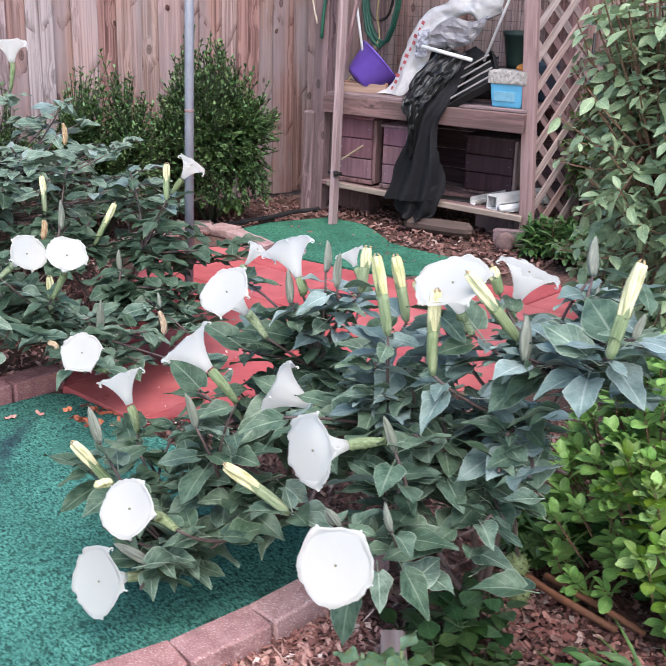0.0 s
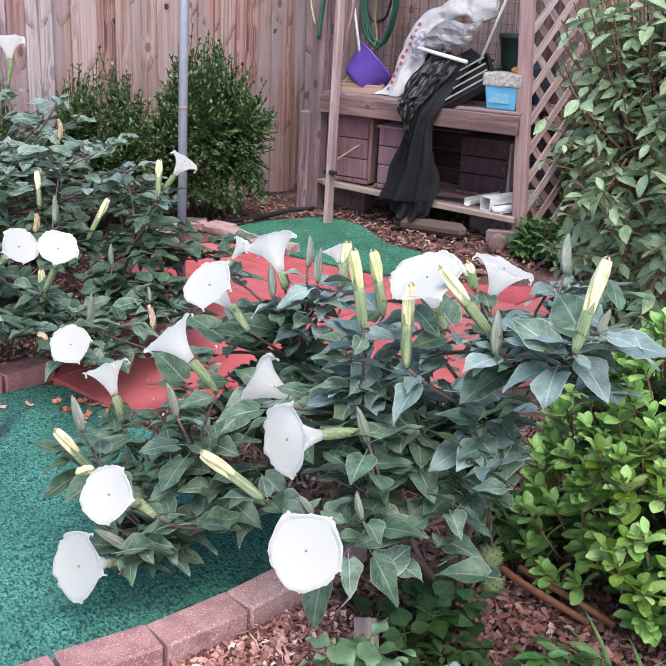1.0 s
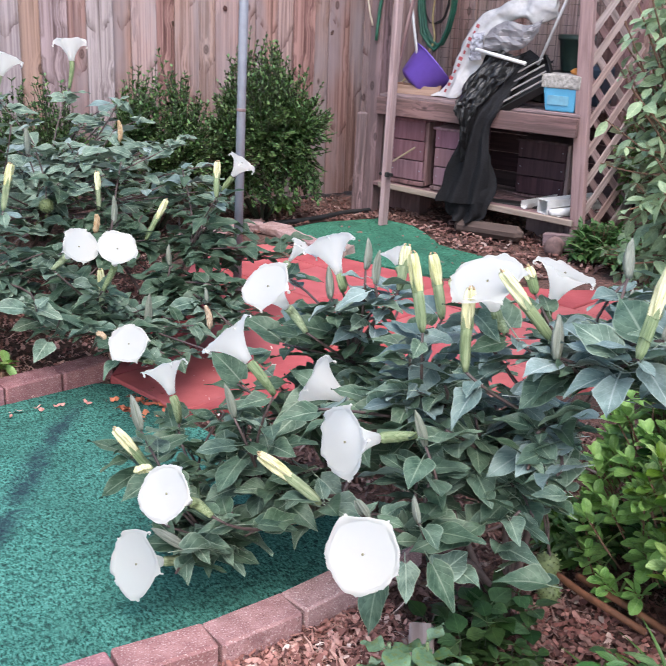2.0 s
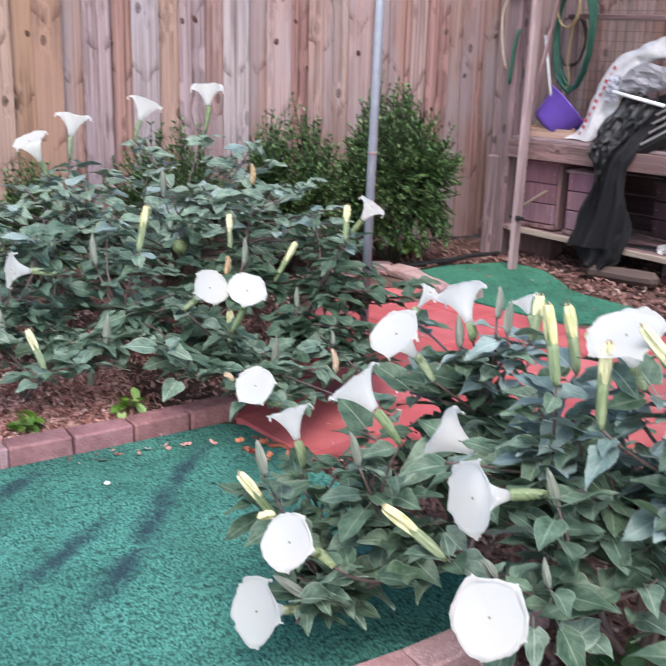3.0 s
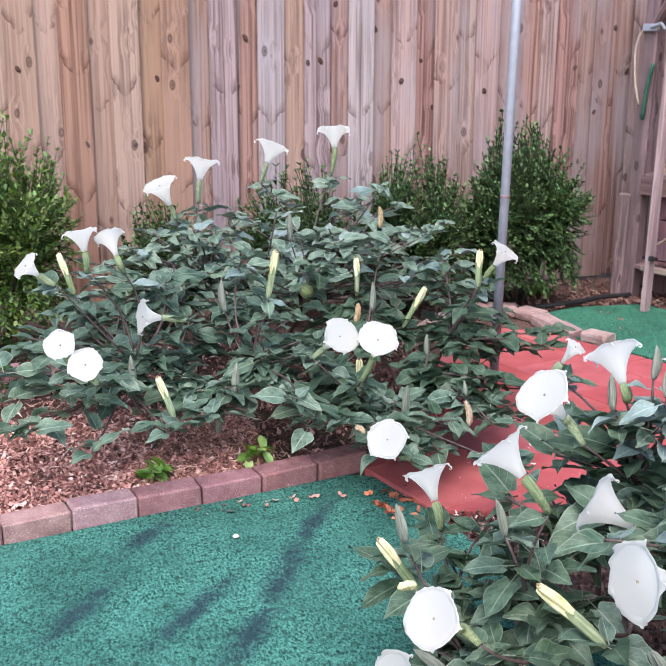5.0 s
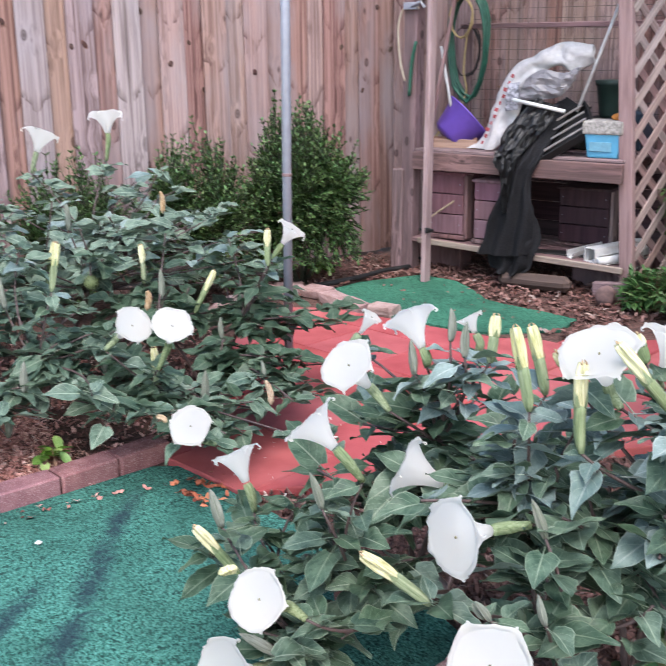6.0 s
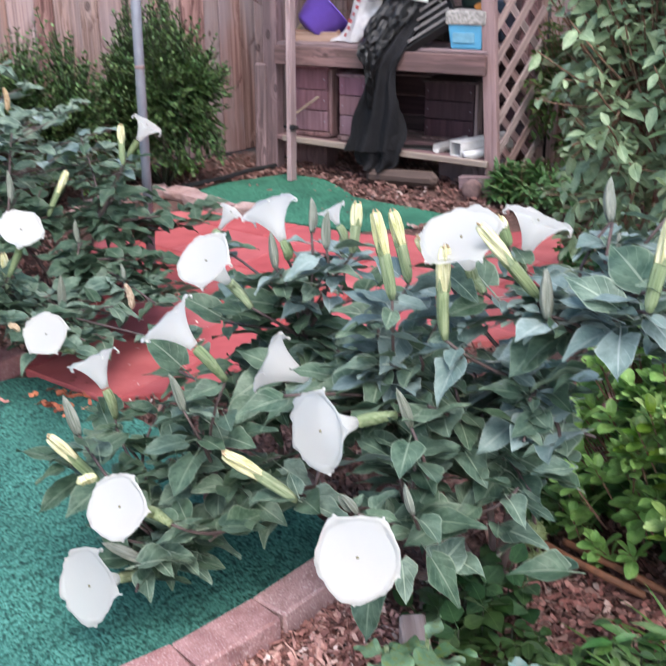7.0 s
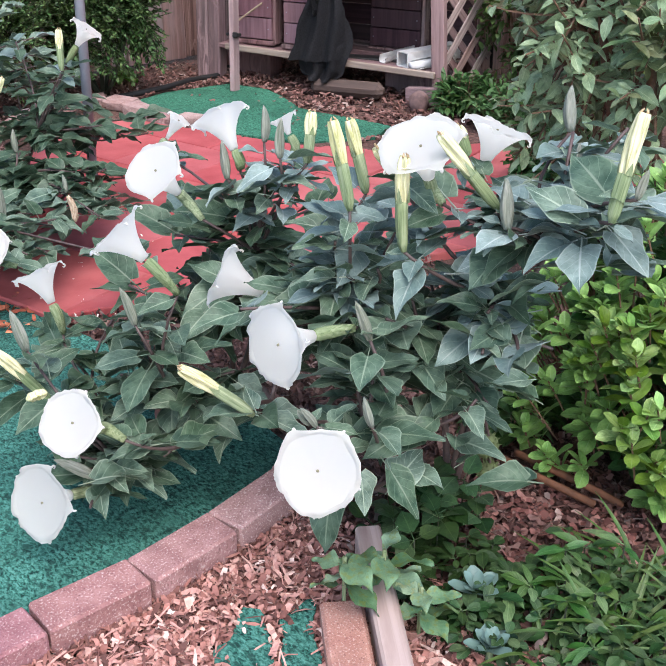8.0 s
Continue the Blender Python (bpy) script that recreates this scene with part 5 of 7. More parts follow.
# lattice side panel, in two layers of slats
panel = on_bench(thing("lattice_panel", "weathered diagonal wooden lattice panel closing the bench's side", "lattice"))
W0, W1, H0, H1 = 0.03, 0.41, 0.02, 1.62
for layer, sgn in ((0, -1), (1, 1)):
    c = -2.4
    while c < 3.4:
        # the line z = H0 + sgn*(y - W0)*1.0 + c, clipped to the panel
        ya, yb = W0, W1
        za, zb = H0 + c + (0 if sgn > 0 else 0.41), H0 + c + (0.41 if sgn > 0 else 0)
        f = lambda z: ya + (yb - ya) * (z - za) / (zb - za)
        lo, hi = (ya, yb)
        pts = [(y, za + (zb - za) * (y - ya) / (yb - ya)) for y in (lo, hi)]
        for lim, cmpf in ((H0, 1), (H1, -1)):
            new_pts = []
            for (y0, z0), (y1, z1) in ((pts[0], pts[1]), (pts[1], pts[0])):
                if cmpf * (z0 - lim) >= 0:
                    new_pts.append((y0, z0))
                elif cmpf * (z1 - lim) > 0:
                    new_pts.append((f(lim), lim))
            pts = new_pts if len(new_pts) == 2 else None
            if not pts:
                break
        if pts and abs(pts[0][0] - pts[1][0]) > 0.05:
            xa = 1.350 + 0.010 * layer
            lean = lambda z: -0.055 * z
            timber("slat", (xa + lean(pts[0][1]) + 0.36 * pts[0][0], pts[0][0], pts[0][1]), (xa + lean(pts[1][1]) + 0.36 * pts[1][0], pts[1][0], pts[1][1]), 0.044, 0.009, LATTICEWOOD if layer else GREYWOOD, panel, "", 0.001, (0.94, -0.34, 0))
        c += 0.160

# wire mesh at the back
bm = bmesh.new()
for j in range(15):
    z = 0.78 + 0.06 * j
    tube(bm, [(0.0, 0.70, z), (1.3, 0.70, z)], 0.0016, 4)
for j in range(22):
    x = 0.03 + 0.06 * j
    tube(bm, [(x, 0.703, 0.75), (x, 0.703, 1.65)], 0.0016, 4)
mesh_panel = on_bench(part("wire_mesh", bm, simple("rusty_wire", (0.0858, 0.0726, 0.066), 0.6, 0.5)))
tagged(mesh_panel, "rusty welded wire mesh behind the bench", "wire mesh")

# loose boards leaning on the bench
lean_board = on_bench(thing("leaning_board", "pale reddish grooved board leaning on the bench", "board"))
timber("board", (0.270, -0.262, -0.005), (0.175, -0.05, 1.76), 0.062, 0.03, PINKWOOD, lean_board)
timber("groove", (0.270, -0.280, 0.0), (0.175, -0.068, 1.755), 0.008, 0.004, BROWNWOOD, lean_board, "dark groove")
bm = bmesh.new()
slab(bm, (0.074, 0.042, 0.016), None, 0.003)
slab(bm, (0.02, 0.03, 0.028), pose(0.02, -0.022, 0), 0.004)
tie = part("clamp", bm, BLACK, lean_board, "black clamp")
tie.matrix_local = pose(0.254, -0.229, 0.29, -7)
slim = on_bench(thing("slim_batten", "slim pale batten standing on the shelf", "batten"))
timber("batten", (0.11, 0.02, 0.722), (0.275, 0.06, 1.66), 0.035, 0.016, PINKWOOD, slim)
timber("cap", (0.275, 0.06, 1.66), (0.287, 0.063, 1.73), 0.038, 0.02, BLACK, slim)


def planter_box(x0, x1, z0, z1, depth, label, skin=BROWNWOOD):
    """A slatted brown planter box with corner boards and a dark inside."""
    b = thing("planter_box", label, "planter box")
    n, h = 3, (z1 - z0 - 0.03) / 3
    w = x1 - x0
    for k in range(n):
        part("slat", box((w, 0.016, h - 0.005), pose(w / 2, 0, z0 + 0.03 + h * (k + 0.5)), 0.003), skin, b)
        part("slat", box((0.016, depth, h - 0.005), pose(w - 0.008, depth / 2 + 0.01, z0 + 0.03 + h * (k + 0.5)), 0.003), skin, b)
        part("slat", box((0.016, depth, h - 0.005), pose(0.008, depth / 2 + 0.01, z0 + 0.03 + h * (k + 0.5)), 0.003), skin, b)
    part("corner_board", box((0.02, 0.075, z1 - z0 - 0.01), pose(w + 0.010, 0.045, (z0 + z1) / 2), 0.003), GREYWOOD, b, "rough brown corner board")
    part("lid", box((w + 0.03, depth + 0.04, 0.016), pose(w / 2, depth / 2, z1), 0.004), skin, b)
    part("base", box((w + 0.03, depth + 0.02, 0.026), pose(w / 2, depth / 2, z0 + 0.013), 0.004), GREYWOOD, b)
    for k in range(n):
        for sx in (0.02, w - 0.02):
            part("screw", box((0.006, 0.004, 0.006), pose(sx, -0.009, z0 + 0.03 + h * (k + 0.5)), 0.0012), GALV, b)
    on_bench(b, pose(x0, 0.02, 0))
    return b


planter_box(0.125, 0.352, 0.198, 0.580, 0.34, "mauve-brown slatted planter box on the lower shelf")
planter_box(0.428, 0.60, 0.190, 0.552, 0.34, "mauve-brown slatted planter box behind black cloth")
planter_box(0.80, 1.10, 0.156, 0.50, 0.22, "brown planter box deep on the shelf, darkened for shade", SHADEWOOD).matrix_world = BENCH @ pose(0.80, 0.36, 0)
stick = on_bench(tagged(part("stick", beam((0.15, -0.03, 0.34), (0.29, -0.012, 0.44), 0.016, 0.01)[0], wood("raw_stick", (0.396, 0.297, 0.185), (0.264, 0.185, 0.106), knots=False)), "short raw wooden stick leaning on a planter", "stick"), aim((0.17, -0.03, 0.33), (0.31, -0.012, 0.43)))

# purple bowl and what lies round it
PURPLE = simple("purple_plastic", (0.135, 0.07, 0.40), 0.45, 0, 0.12, 14, 0.1)
bowl = on_bench(thing("plastic_tub", "purple plastic tub tipped over on the shelf", "tub"), pose(0.222, 0.17, 0.828, 0, 48, 42))
bm = bmesh.new()
prof = [(0.0, -0.085), (0.085, -0.085), (0.105, -0.07), (0.145, 0.075), (0.162, 0.085), (0.160, 0.093), (0.140, 0.085), (0.10, -0.06), (0.0, -0.07)]
n = 32
rings = [[bm.verts.new((max(q, 1e-4) * math.cos(2 * math.pi * k / n), max(q, 1e-4) * math.sin(2 * math.pi * k / n), z)) for k in range(n)] for q, z in prof]
for a, b in zip(rings, rings[1:]):
    for k in range(n):
        bm.faces.new((a[k], a[(k + 1) % n], b[(k + 1) % n], b[k]))
bmesh.ops.remove_doubles(bm, verts=bm.verts, dist=0.0005)
bmesh.ops.recalc_face_normals(bm, faces=bm.faces)
part("body", bm, PURPLE, bowl, smooth=True)
bm = bmesh.new()
tube(bm, [(0.163 * math.cos(a), 0.163 * math.sin(a), 0.088) for a in [0.21 * k for k in range(31)]], 0.005, 8)
part("rim", bm, PURPLE, bowl, smooth=True)
for k, (a, b, w, h) in enumerate((((0.05, 0.12, 0.728), (0.36, 0.16, 0.728), 0.014, 0.10), ((0.10, 0.06, 0.742), (0.38, 0.10, 0.742), 0.012, 0.06))):
    t = on_bench(tagged(part("offcut", beam(a, b, w, h)[0], wood(f"offcut_wood_{k}", (0.38, 0.23, 0.16), (0.2, 0.11, 0.07), knots=False)), "short brown board offcut lying on the shelf", "offcut"), aim(a, b))


def rod(name, label, a, b, r, mat, cat="rod"):
    bm = bmesh.new()
    n = (Vector(b) - Vector(a)).length
    tube(bm, [(0, 0, 0), (0, 0, n * 0.5), (0, 0, n)], r, 10)
    ob = part(name, bm, mat, smooth=True)
    ob.matrix_world = BENCH @ aim(a, b)
    return tagged(ob, label, cat)


WHITE = simple("white_plastic", (0.60, 0.60, 0.60), 0.5, 0, 0.12, 20)
rod("rod", "white plastic rod standing in the purple tub", (0.225, 0.11, 0.87), (0.132, 0.12, 1.29), 0.008, WHITE)
rod("pipe", "white plastic pipe lying across the clutter", (0.668, -0.03, 1.010), (0.964, -0.01, 0.955), 0.011, WHITE, "pipe")
rod("pipe", "grey plastic pipe lying across the clutter", (0.515, 0.066, 0.63), (0.62, 0.0792, 0.617), 0.014, simple("pale_grey_plastic", (0.5, 0.5, 0.5), 0.5), "pipe")
rod("rod", "thin whitish rod leaning upward", (0.976, 0.12, 0.945), (1.18, 0.14, 1.52), 0.008, WHITE)
rod("rod", "thin brown stick leaning in the corner", (0.62, 0.5, 0.9), (0.28, 0.55, 1.05), 0.005, TWIG, "stick")
rod("stake", "thin black steel stake beside the lattice", (1.43, 0.66, -0.05), (1.40, 0.66, 1.10), 0.009, BLACK, "stake")


def loft(left, right, across, bulge, rough, seed, folds=0.0, thick=0.0):
    """A sheet between two edge lines, crumpled; with thickness it becomes a stuffed sack."""
    L, R = smooth_line(left, 5), smooth_line(right, 5)
    bm = bmesh.new()
    layers = []
    for sgn in ((-1, 1) if thick else (-1,)):
        rows = []
        for i, (a, b) in enumerate(zip(L, R)):
            row = []
            for k in range(across + 1):
                c = k / across
                p = a.lerp(b, c)
                s = math.sin(math.pi * c) ** 0.6
                p.y += sgn * (bulge * s) + folds * math.sin(c * 15 + i * 0.07 + seed) * (0.3 + i / len(L))
                nv = noise.noise_vector((p.x * 9 + seed, p.z * 9, p.y * 9 + sgn * 3)) * rough + noise.noise_vector((p.x * 27 + seed, p.z * 27, p.y * 27)) * rough * 0.4
                edge = 1 if not thick else (0.15 + 0.85 * s)
                row.append(bm.verts.new(p + nv * edge))
            rows.append(row)
        layers.append(rows)
        for a, b in zip(rows, rows[1:]):
            for k in range(across):
                bm.faces.new((a[k], a[k + 1], b[k + 1], b[k]) if sgn > 0 else (a[k], b[k], b[k + 1], a[k + 1]))
    if thick:
        bmesh.ops.remove_doubles(bm, verts=bm.verts, dist=0.006)
    return bm


SACK = simple("white_woven_sack", (0.50, 0.485, 0.495), 0.6, 0, 0.12, 30, 0.3)
def crumple(bm, size, amount, seed):
    """Sharp folds: every vertex is pushed along y by a creased noise."""
    for v in bm.verts:
        p = v.co * size
        v.co.y += amount * (abs(noise.noise((p.x + seed, p.z, 0.3))) * 2 - 0.6) + 0.4 * amount * abs(noise.noise((2.7 * p.x, 2.7 * p.z + seed, 1.3)))
    return bm


sack_l = [(0.338, 0.08, 0.728), (0.424, 0.10, 0.79), (0.484, 0.12, 0.985), (0.582, 0.13, 1.171), (0.70, 0.14, 1.235), (0.80, 0.14, 1.285), (0.888, 0.15, 1.310), (1.027, 0.17, 1.293)]
sack_r = [(0.520, 0.06, 0.728), (0.585, 0.08, 0.80), (0.655, 0.10, 0.96), (0.715, 0.12, 1.09), (0.775, 0.13, 1.155), (0.86, 0.14, 1.185), (0.935, 0.15, 1.150), (1.033, 0.17, 1.196)]
sack = on_bench(thing("feed_sack", "crumpled white woven sack with red print slumped on shelf", "sack"))
part("sack", crumple(loft(sack_l, sack_r, 20, 0.022, 0.012, 3, 0.0, 0.1), 15, 0.026, 4.0), SACK, sack, smooth=True)
REDINK = simple("red_print", (0.30, 0.05, 0.06), 0.6)
for k in range(11):
    t = k / 10
    a = Vector((0.430, 0, 0.765)).lerp(Vector((0.585, 0, 1.13)), t)
    bm = box((0.011 + 0.006 * (k % 3), 0.003, 0.020), None, 0.001)
    o = part("print_bar", bm, REDINK, sack)
    o.matrix_local = pose(a.x + 0.018 + 0.004 * math.sin(k * 2.1), 0.052 + 0.034 * t, a.z, 0, 22, 14)
part("fold", crumple(loft([(0.70, 0.06, 1.12), (0.80, 0.05, 1.165), (0.93, 0.06, 1.155), (1.02, 0.08, 1.19)], [(0.66, 0.06, 1.0), (0.78, 0.05, 1.01), (0.90, 0.06, 1.03), (0.99, 0.08, 1.12)], 10, 0.02, 0.01, 5), 16, 0.02, 2.0), simple("clear_sheet", (0.21, 0.20, 0.215), 0.35), sack, "grey inner plastic sheet")
part("print_panel", crumple(loft([(0.60, 0.055, 1.09), (0.67, 0.05, 1.10)], [(0.585, 0.055, 0.94), (0.66, 0.05, 0.95)], 8, 0.01, 0.006, 15), 20, 0.010, 6.0), simple("grey_print", (0.26, 0.26, 0.30), 0.6, 0, 0.6, 60), sack, "faded grey printed patch")

CLOTH = simple("black_landscape_cloth", (0.0095, 0.0095, 0.0115), 0.85, 0, 0.6, 140, 0.8)
CLOTH.node_tree.nodes["Principled BSDF"].inputs["Specular IOR Level"].default_value = 0.25
NET = simple("black_netting", (0.006, 0.006, 0.007), 0.38, 0, 0.6, 150, 1.0)
cloth = on_bench(part("ground_cloth", loft([(0.80, 0.10, 0.93), (0.76, -0.02, 0.82), (0.725, -0.095, 0.70), (0.705, -0.115, 0.62), (0.655, -0.12, 0.51), (0.605, -0.125, 0.38), (0.545, -0.135, 0.165)], [(0.93, 0.12, 0.92), (0.90, 0.0, 0.80), (0.865, -0.09, 0.70), (0.835, -0.10, 0.60), (0.835, -0.105, 0.48), (0.850, -0.11, 0.34), (0.835, -0.12, 0.185)], 34, 0.03, 0.012, 9, 0.016), CLOTH, smooth=True))
tagged(cloth, "black landscape cloth draped over the shelf edge", "cloth")
under = on_bench(part("ground_cloth", loft([(0.70, -0.10, 0.45), (0.63, -0.105, 0.28), (0.58, -0.11, 0.13), (0.62, -0.12, 0.085)], [(0.83, -0.085, 0.45), (0.875, -0.09, 0.32), (0.86, -0.10, 0.15), (0.79, -0.11, 0.075)], 24, 0.02, 0.03, 12, 0.02), CLOTH, smooth=True))
tagged(under, "ragged black cloth hanging under the draped one", "cloth")
shade_net = on_bench(part("ground_cloth", crumple(loft([(0.785, 0.02, 1.02), (0.69, -0.06, 0.905), (0.640, -0.12, 0.78), (0.625, -0.155, 0.70), (0.672, -0.155, 0.59), (0.694, -0.15, 0.40)], [(0.93, 0.04, 0.985), (0.86, -0.04, 0.85), (0.80, -0.11, 0.75), (0.755, -0.15, 0.665), (0.722, -0.15, 0.55), (0.716, -0.145, 0.41)], 26, 0.02, 0.022, 14, 0.01), 38, 0.022, 8.0), NET))
tagged(shade_net, "black crumpled netting on top of the cloth", "cloth")


def tray(label, m, w, d, h, bars):
    """A black slotted nursery tray."""
    t = thing("plant_tray", label, "tray")
    part("base", box((w, d, 0.006), None, 0.002), BLACK, t)
    for sx in (-1, 1):
        part("side", box((0.006, d, h), pose(sx * w / 2, 0, h / 2), 0.002), BLACK, t)
    for sy in (-1, 1):
        part("side", box((w, 0.006, h), pose(0, sy * d / 2, h / 2), 0.002), BLACK, t)
    for k in range(bars):
        part("bar", box((0.9 * w, 0.012, 0.008), pose(0, d * ((k + 0.5) / bars - 0.5), h + 0.004), 0.002), simple("grey_bar", (0.224, 0.205, 0.205), 0.6) if k == 0 and label else bpy.data.materials["grey_bar"], t, "pale grey bar")
    return on_bench(t, m)


tray("black slotted nursery tray tilted on the clutter", pose(0.93, 0.06, 0.815, 40, -32, 14), 0.36, 0.22, 0.05, 4)
TRAY2 = pose(0.80, 0.40, 0.75, 4, 10, 30)
t = thing("plant_tray", "black nursery tray under the clutter", "tray")
part("base", box((0.5, 0.28, 0.01), None, 0.002), BLACK, t)
for sx in (-1, 1):
    part("side", box((0.008, 0.28, 0.14), pose(sx * 0.25, 0, 0.07), 0.002), BLACK, t)
for sy in (-1, 1):
    part("side", box((0.5, 0.008, 0.14), pose(0, sy * 0.14, 0.07), 0.002), BLACK, t)
on_bench(t, TRAY2)
DARKPOT = simple("dark_green_plastic", (0.0198, 0.0396, 0.033), 0.5)
bm = bmesh.new()
tube(bm, [(0, 0, 0), (0, 0, 0.02), (0, 0, 0.17), (0, 0, 0.175), (0, 0, 0.20)], [0.07, 0.075, 0.095, 0.104, 0.104], 20)
pot = tagged(on_bench(part("flower_pot", bm, DARKPOT, smooth=True), pose(1.06, 0.42, 0.90)), "dark green plastic flower pot on the clutter", "flower pot")
crate = tagged(on_bench(part("crate", box((0.26, 0.24, 0.18), pose(0, 0, 0.09), 0.01, 2), BLACK), pose(1.06, 0.42, 0.721)), "black plastic crate on the shelf", "crate")
bm = loft([(0.55, 0.25, 1.02), (0.62, 0.2, 0.92), (0.66, 0.12, 0.84)], [(1.0, 0.3, 0.98), (0.98, 0.22, 0.90), (0.95, 0.14, 0.82)], 12, 0.04, 0.05, 22)
heap = tagged(on_bench(part("plastic_sheet", bm, CLOTH, smooth=True)), "heap of crumpled black plastic on the shelf", "plastic sheet")

# blue tub
BLUE = simple("light_blue_plastic", (0.10, 0.36, 0.56), 0.4, 0, 0.12, 10, 0.1)
tub = on_bench(thing("storage_tub", "light blue plastic tub with a dirty pale rim", "tub"), pose(1.178, 0.055, 0.722, 0, 0, 3) @ Matrix.Scale(0.98, 4))
bm = bmesh.new()
slab(bm, (0.20, 0.15, 0.13), pose(0, 0, 0.065), 0.012, 2)
for v in bm.verts:
    f = 0.84 + 0.16 * v.co.z / 0.13
    v.co.x, v.co.y = v.co.x * f, v.co.y * f
part("body", bm, BLUE, tub, smooth=False)
part("rim", box((0.222, 0.172, 0.072), pose(0, 0, 0.160), 0.012, 2), simple("dirty_white", (0.33, 0.31, 0.29), 0.85, 0, 0.45, 60), tub, "dirty pale upper band")
part("label_band", box((0.12, 0.003, 0.05), pose(-0.01, -0.0735, 0.06), 0.001), simple("pale_blue_band", (0.145, 0.33, 0.436), 0.5), tub, "paler blue band")
bm = bmesh.new()
bmesh.ops.create_icosphere(bm, subdivisions=2, radius=0.035, matrix=Matrix.Diagonal((1.2, 0.9, 0.7, 1)))
for v in bm.verts:
    v.co += noise.noise_vector(v.co * 40) * 0.008
tagged(on_bench(part("sponge", bm, simple("orange_foam", (0.462, 0.172, 0.033), 0.8), smooth=True), pose(1.225, 0.09, 0.925)), "orange lump lying on the blue tub", "sponge")
tagged(on_bench(part("plastic_bin", box((0.16, 0.2, 0.22), pose(0, 0, 0.11), 0.02, 2), simple("deep_blue_plastic", (0.02, 0.035, 0.06), 0.45)), pose(1.16, 0.50, 0.721)), "dark blue plastic bin behind the lattice", "bin")


# gutters on the lower shelf
def gutter(label, a, b, w, turn=0.3):
    n = (Vector(b) - Vector(a)).length
    bm = bmesh.new()
    prof = [(-0.5, 0.5), (-0.46, 0.0), (-0.3, -0.3), (0.3, -0.3), (0.46, 0.0), (0.5, 0.5), (0.45, 0.5), (0.41, 0.02), (0.27, -0.25), (-0.27, -0.25), (-0.41, 0.02), (-0.45, 0.5)]
    ends = [[bm.verts.new((p * w, q * w, z)) for p, q in prof] for z in (0, n)]
    k = len(prof)
    for j in range(k):
        bm.faces.new((ends[0][j], ends[0][(j + 1) % k], ends[1][(j + 1) % k], ends[1][j]))
    bmesh.ops.recalc_face_normals(bm, faces=bm.faces)
    ob = part("gutter", bm, WHITE)
    ob.matrix_world = BENCH @ aim(a, b) @ Matrix.Rotation(turn, 4, "Z")
    return tagged(ob, label, "gutter")


def downspout(label, a, b, w, h):
    """A hollow square pipe between two places of the bench's frame."""
    n = (Vector(b) - Vector(a)).length
    bm = bmesh.new()
    loops = [[bm.verts.new((sx * w * q, sy * h * q, z)) for sx, sy in ((-0.5, -0.5), (0.5, -0.5), (0.5, 0.5), (-0.5, 0.5))] for q, z in ((1.0, 0.0), (1.0, n), (0.9, n), (0.9, 0.0))]
    for u, v in zip(loops, loops[1:] + loops[:1]):
        for k in range(4):
            bm.faces.new((u[k], u[(k + 1) % 4], v[(k + 1) % 4], v[k]))
    bmesh.ops.recalc_face_normals(bm, faces=bm.faces)
    ob = part("downspout", bm, WHITE)
    ob.matrix_world = BENCH @ aim(a, b)
    return tagged(ob, label, "downspout")


downspout("short square white plastic downspout on the lower shelf", (1.140, 0.0, 0.200), (1.30, 0.38, 0.204), 0.080, 0.078)
rod("pipe", "thin white plastic pipe on the lower shelf", (1.205, -0.035, 0.180), (1.34, 0.24, 0.184), 0.021, WHITE, "pipe")
gutter("white plastic gutter offcut lying on its side", (1.02, 0.02, 0.182), (1.10, 0.40, 0.182), 0.05, 0.2)
gutter("white plastic gutter strip along the shelf edge", (1.21, -0.03, 0.172), (1.33, 0.30, 0.172), 0.06, 0.9)
strip = tagged(on_bench(part("plastic_strip", box((0.42, 0.10, 0.02), pose(0.9, 0.10, 0.167, 0, 0, 10), 0.004), BLACK)), "flat black plastic strip on the lower shelf", "strip")
log = tagged(on_bench(part("log", beam((0, 0, 0), (0.42, 0, 0), 0.085, 0.085, 0.03)[0], wood("rotten_timber", (0.10, 0.065, 0.05), (0.035, 0.022, 0.018))), aim((0.66, -0.10, 0.035), (1.08, -0.09, 0.045))), "rotten squared timber lying under the bench", "timber")
bm = bmesh.new()
bmesh.ops.create_icosphere(bm, subdivisions=3, radius=0.06, matrix=Matrix.Diagonal((0.9, 0.8, 1.0, 1)))
for v in bm.verts:
    v.co += noise.noise_vector(v.co * 18) * 0.008
stone = tagged(on_bench(part("stone", bm, simple("dull_pink_stone", (0.16, 0.10, 0.095), 0.9, 0, 0.3, 30), smooth=True), pose(1.32, -0.20, 0.035)), "rounded pinkish stone before the bench post", "stone")

# hose and cords on the back rail
GREENHOSE = simple("green_hose", (0.0132, 0.0858, 0.0561), 0.4, 0, 0.2, 20)
YELLOW = simple("yellow_cord", (0.363, 0.277, 0.132), 0.7, 0, 0.2, 40)


def coil(name, label, centre, rx, rz, turns, r, mat, seed, drop=0.0):
    q = random.Random(seed)
    bm = bmesh.new()
    pts = []
    for k in range(turns * 16 + 1):
        a = 2 * math.pi * k / 16 + 1.57
        w = 1 + 0.10 * math.sin(k * 0.37 + seed)
        pts.append((centre[0] + rx * w * math.cos(a), centre[1] - 0.006 * (k / 16) + 0.01 * math.sin(k), centre[2] + rz * w * math.sin(a) - (drop * max(0, -math.sin(a)) * (0.7 + 0.3 * q.random()))))
    tube(bm, pts, r, 7)
    return tagged(on_bench(part(name, bm, mat, smooth=True)), label, name.replace("_", " "))


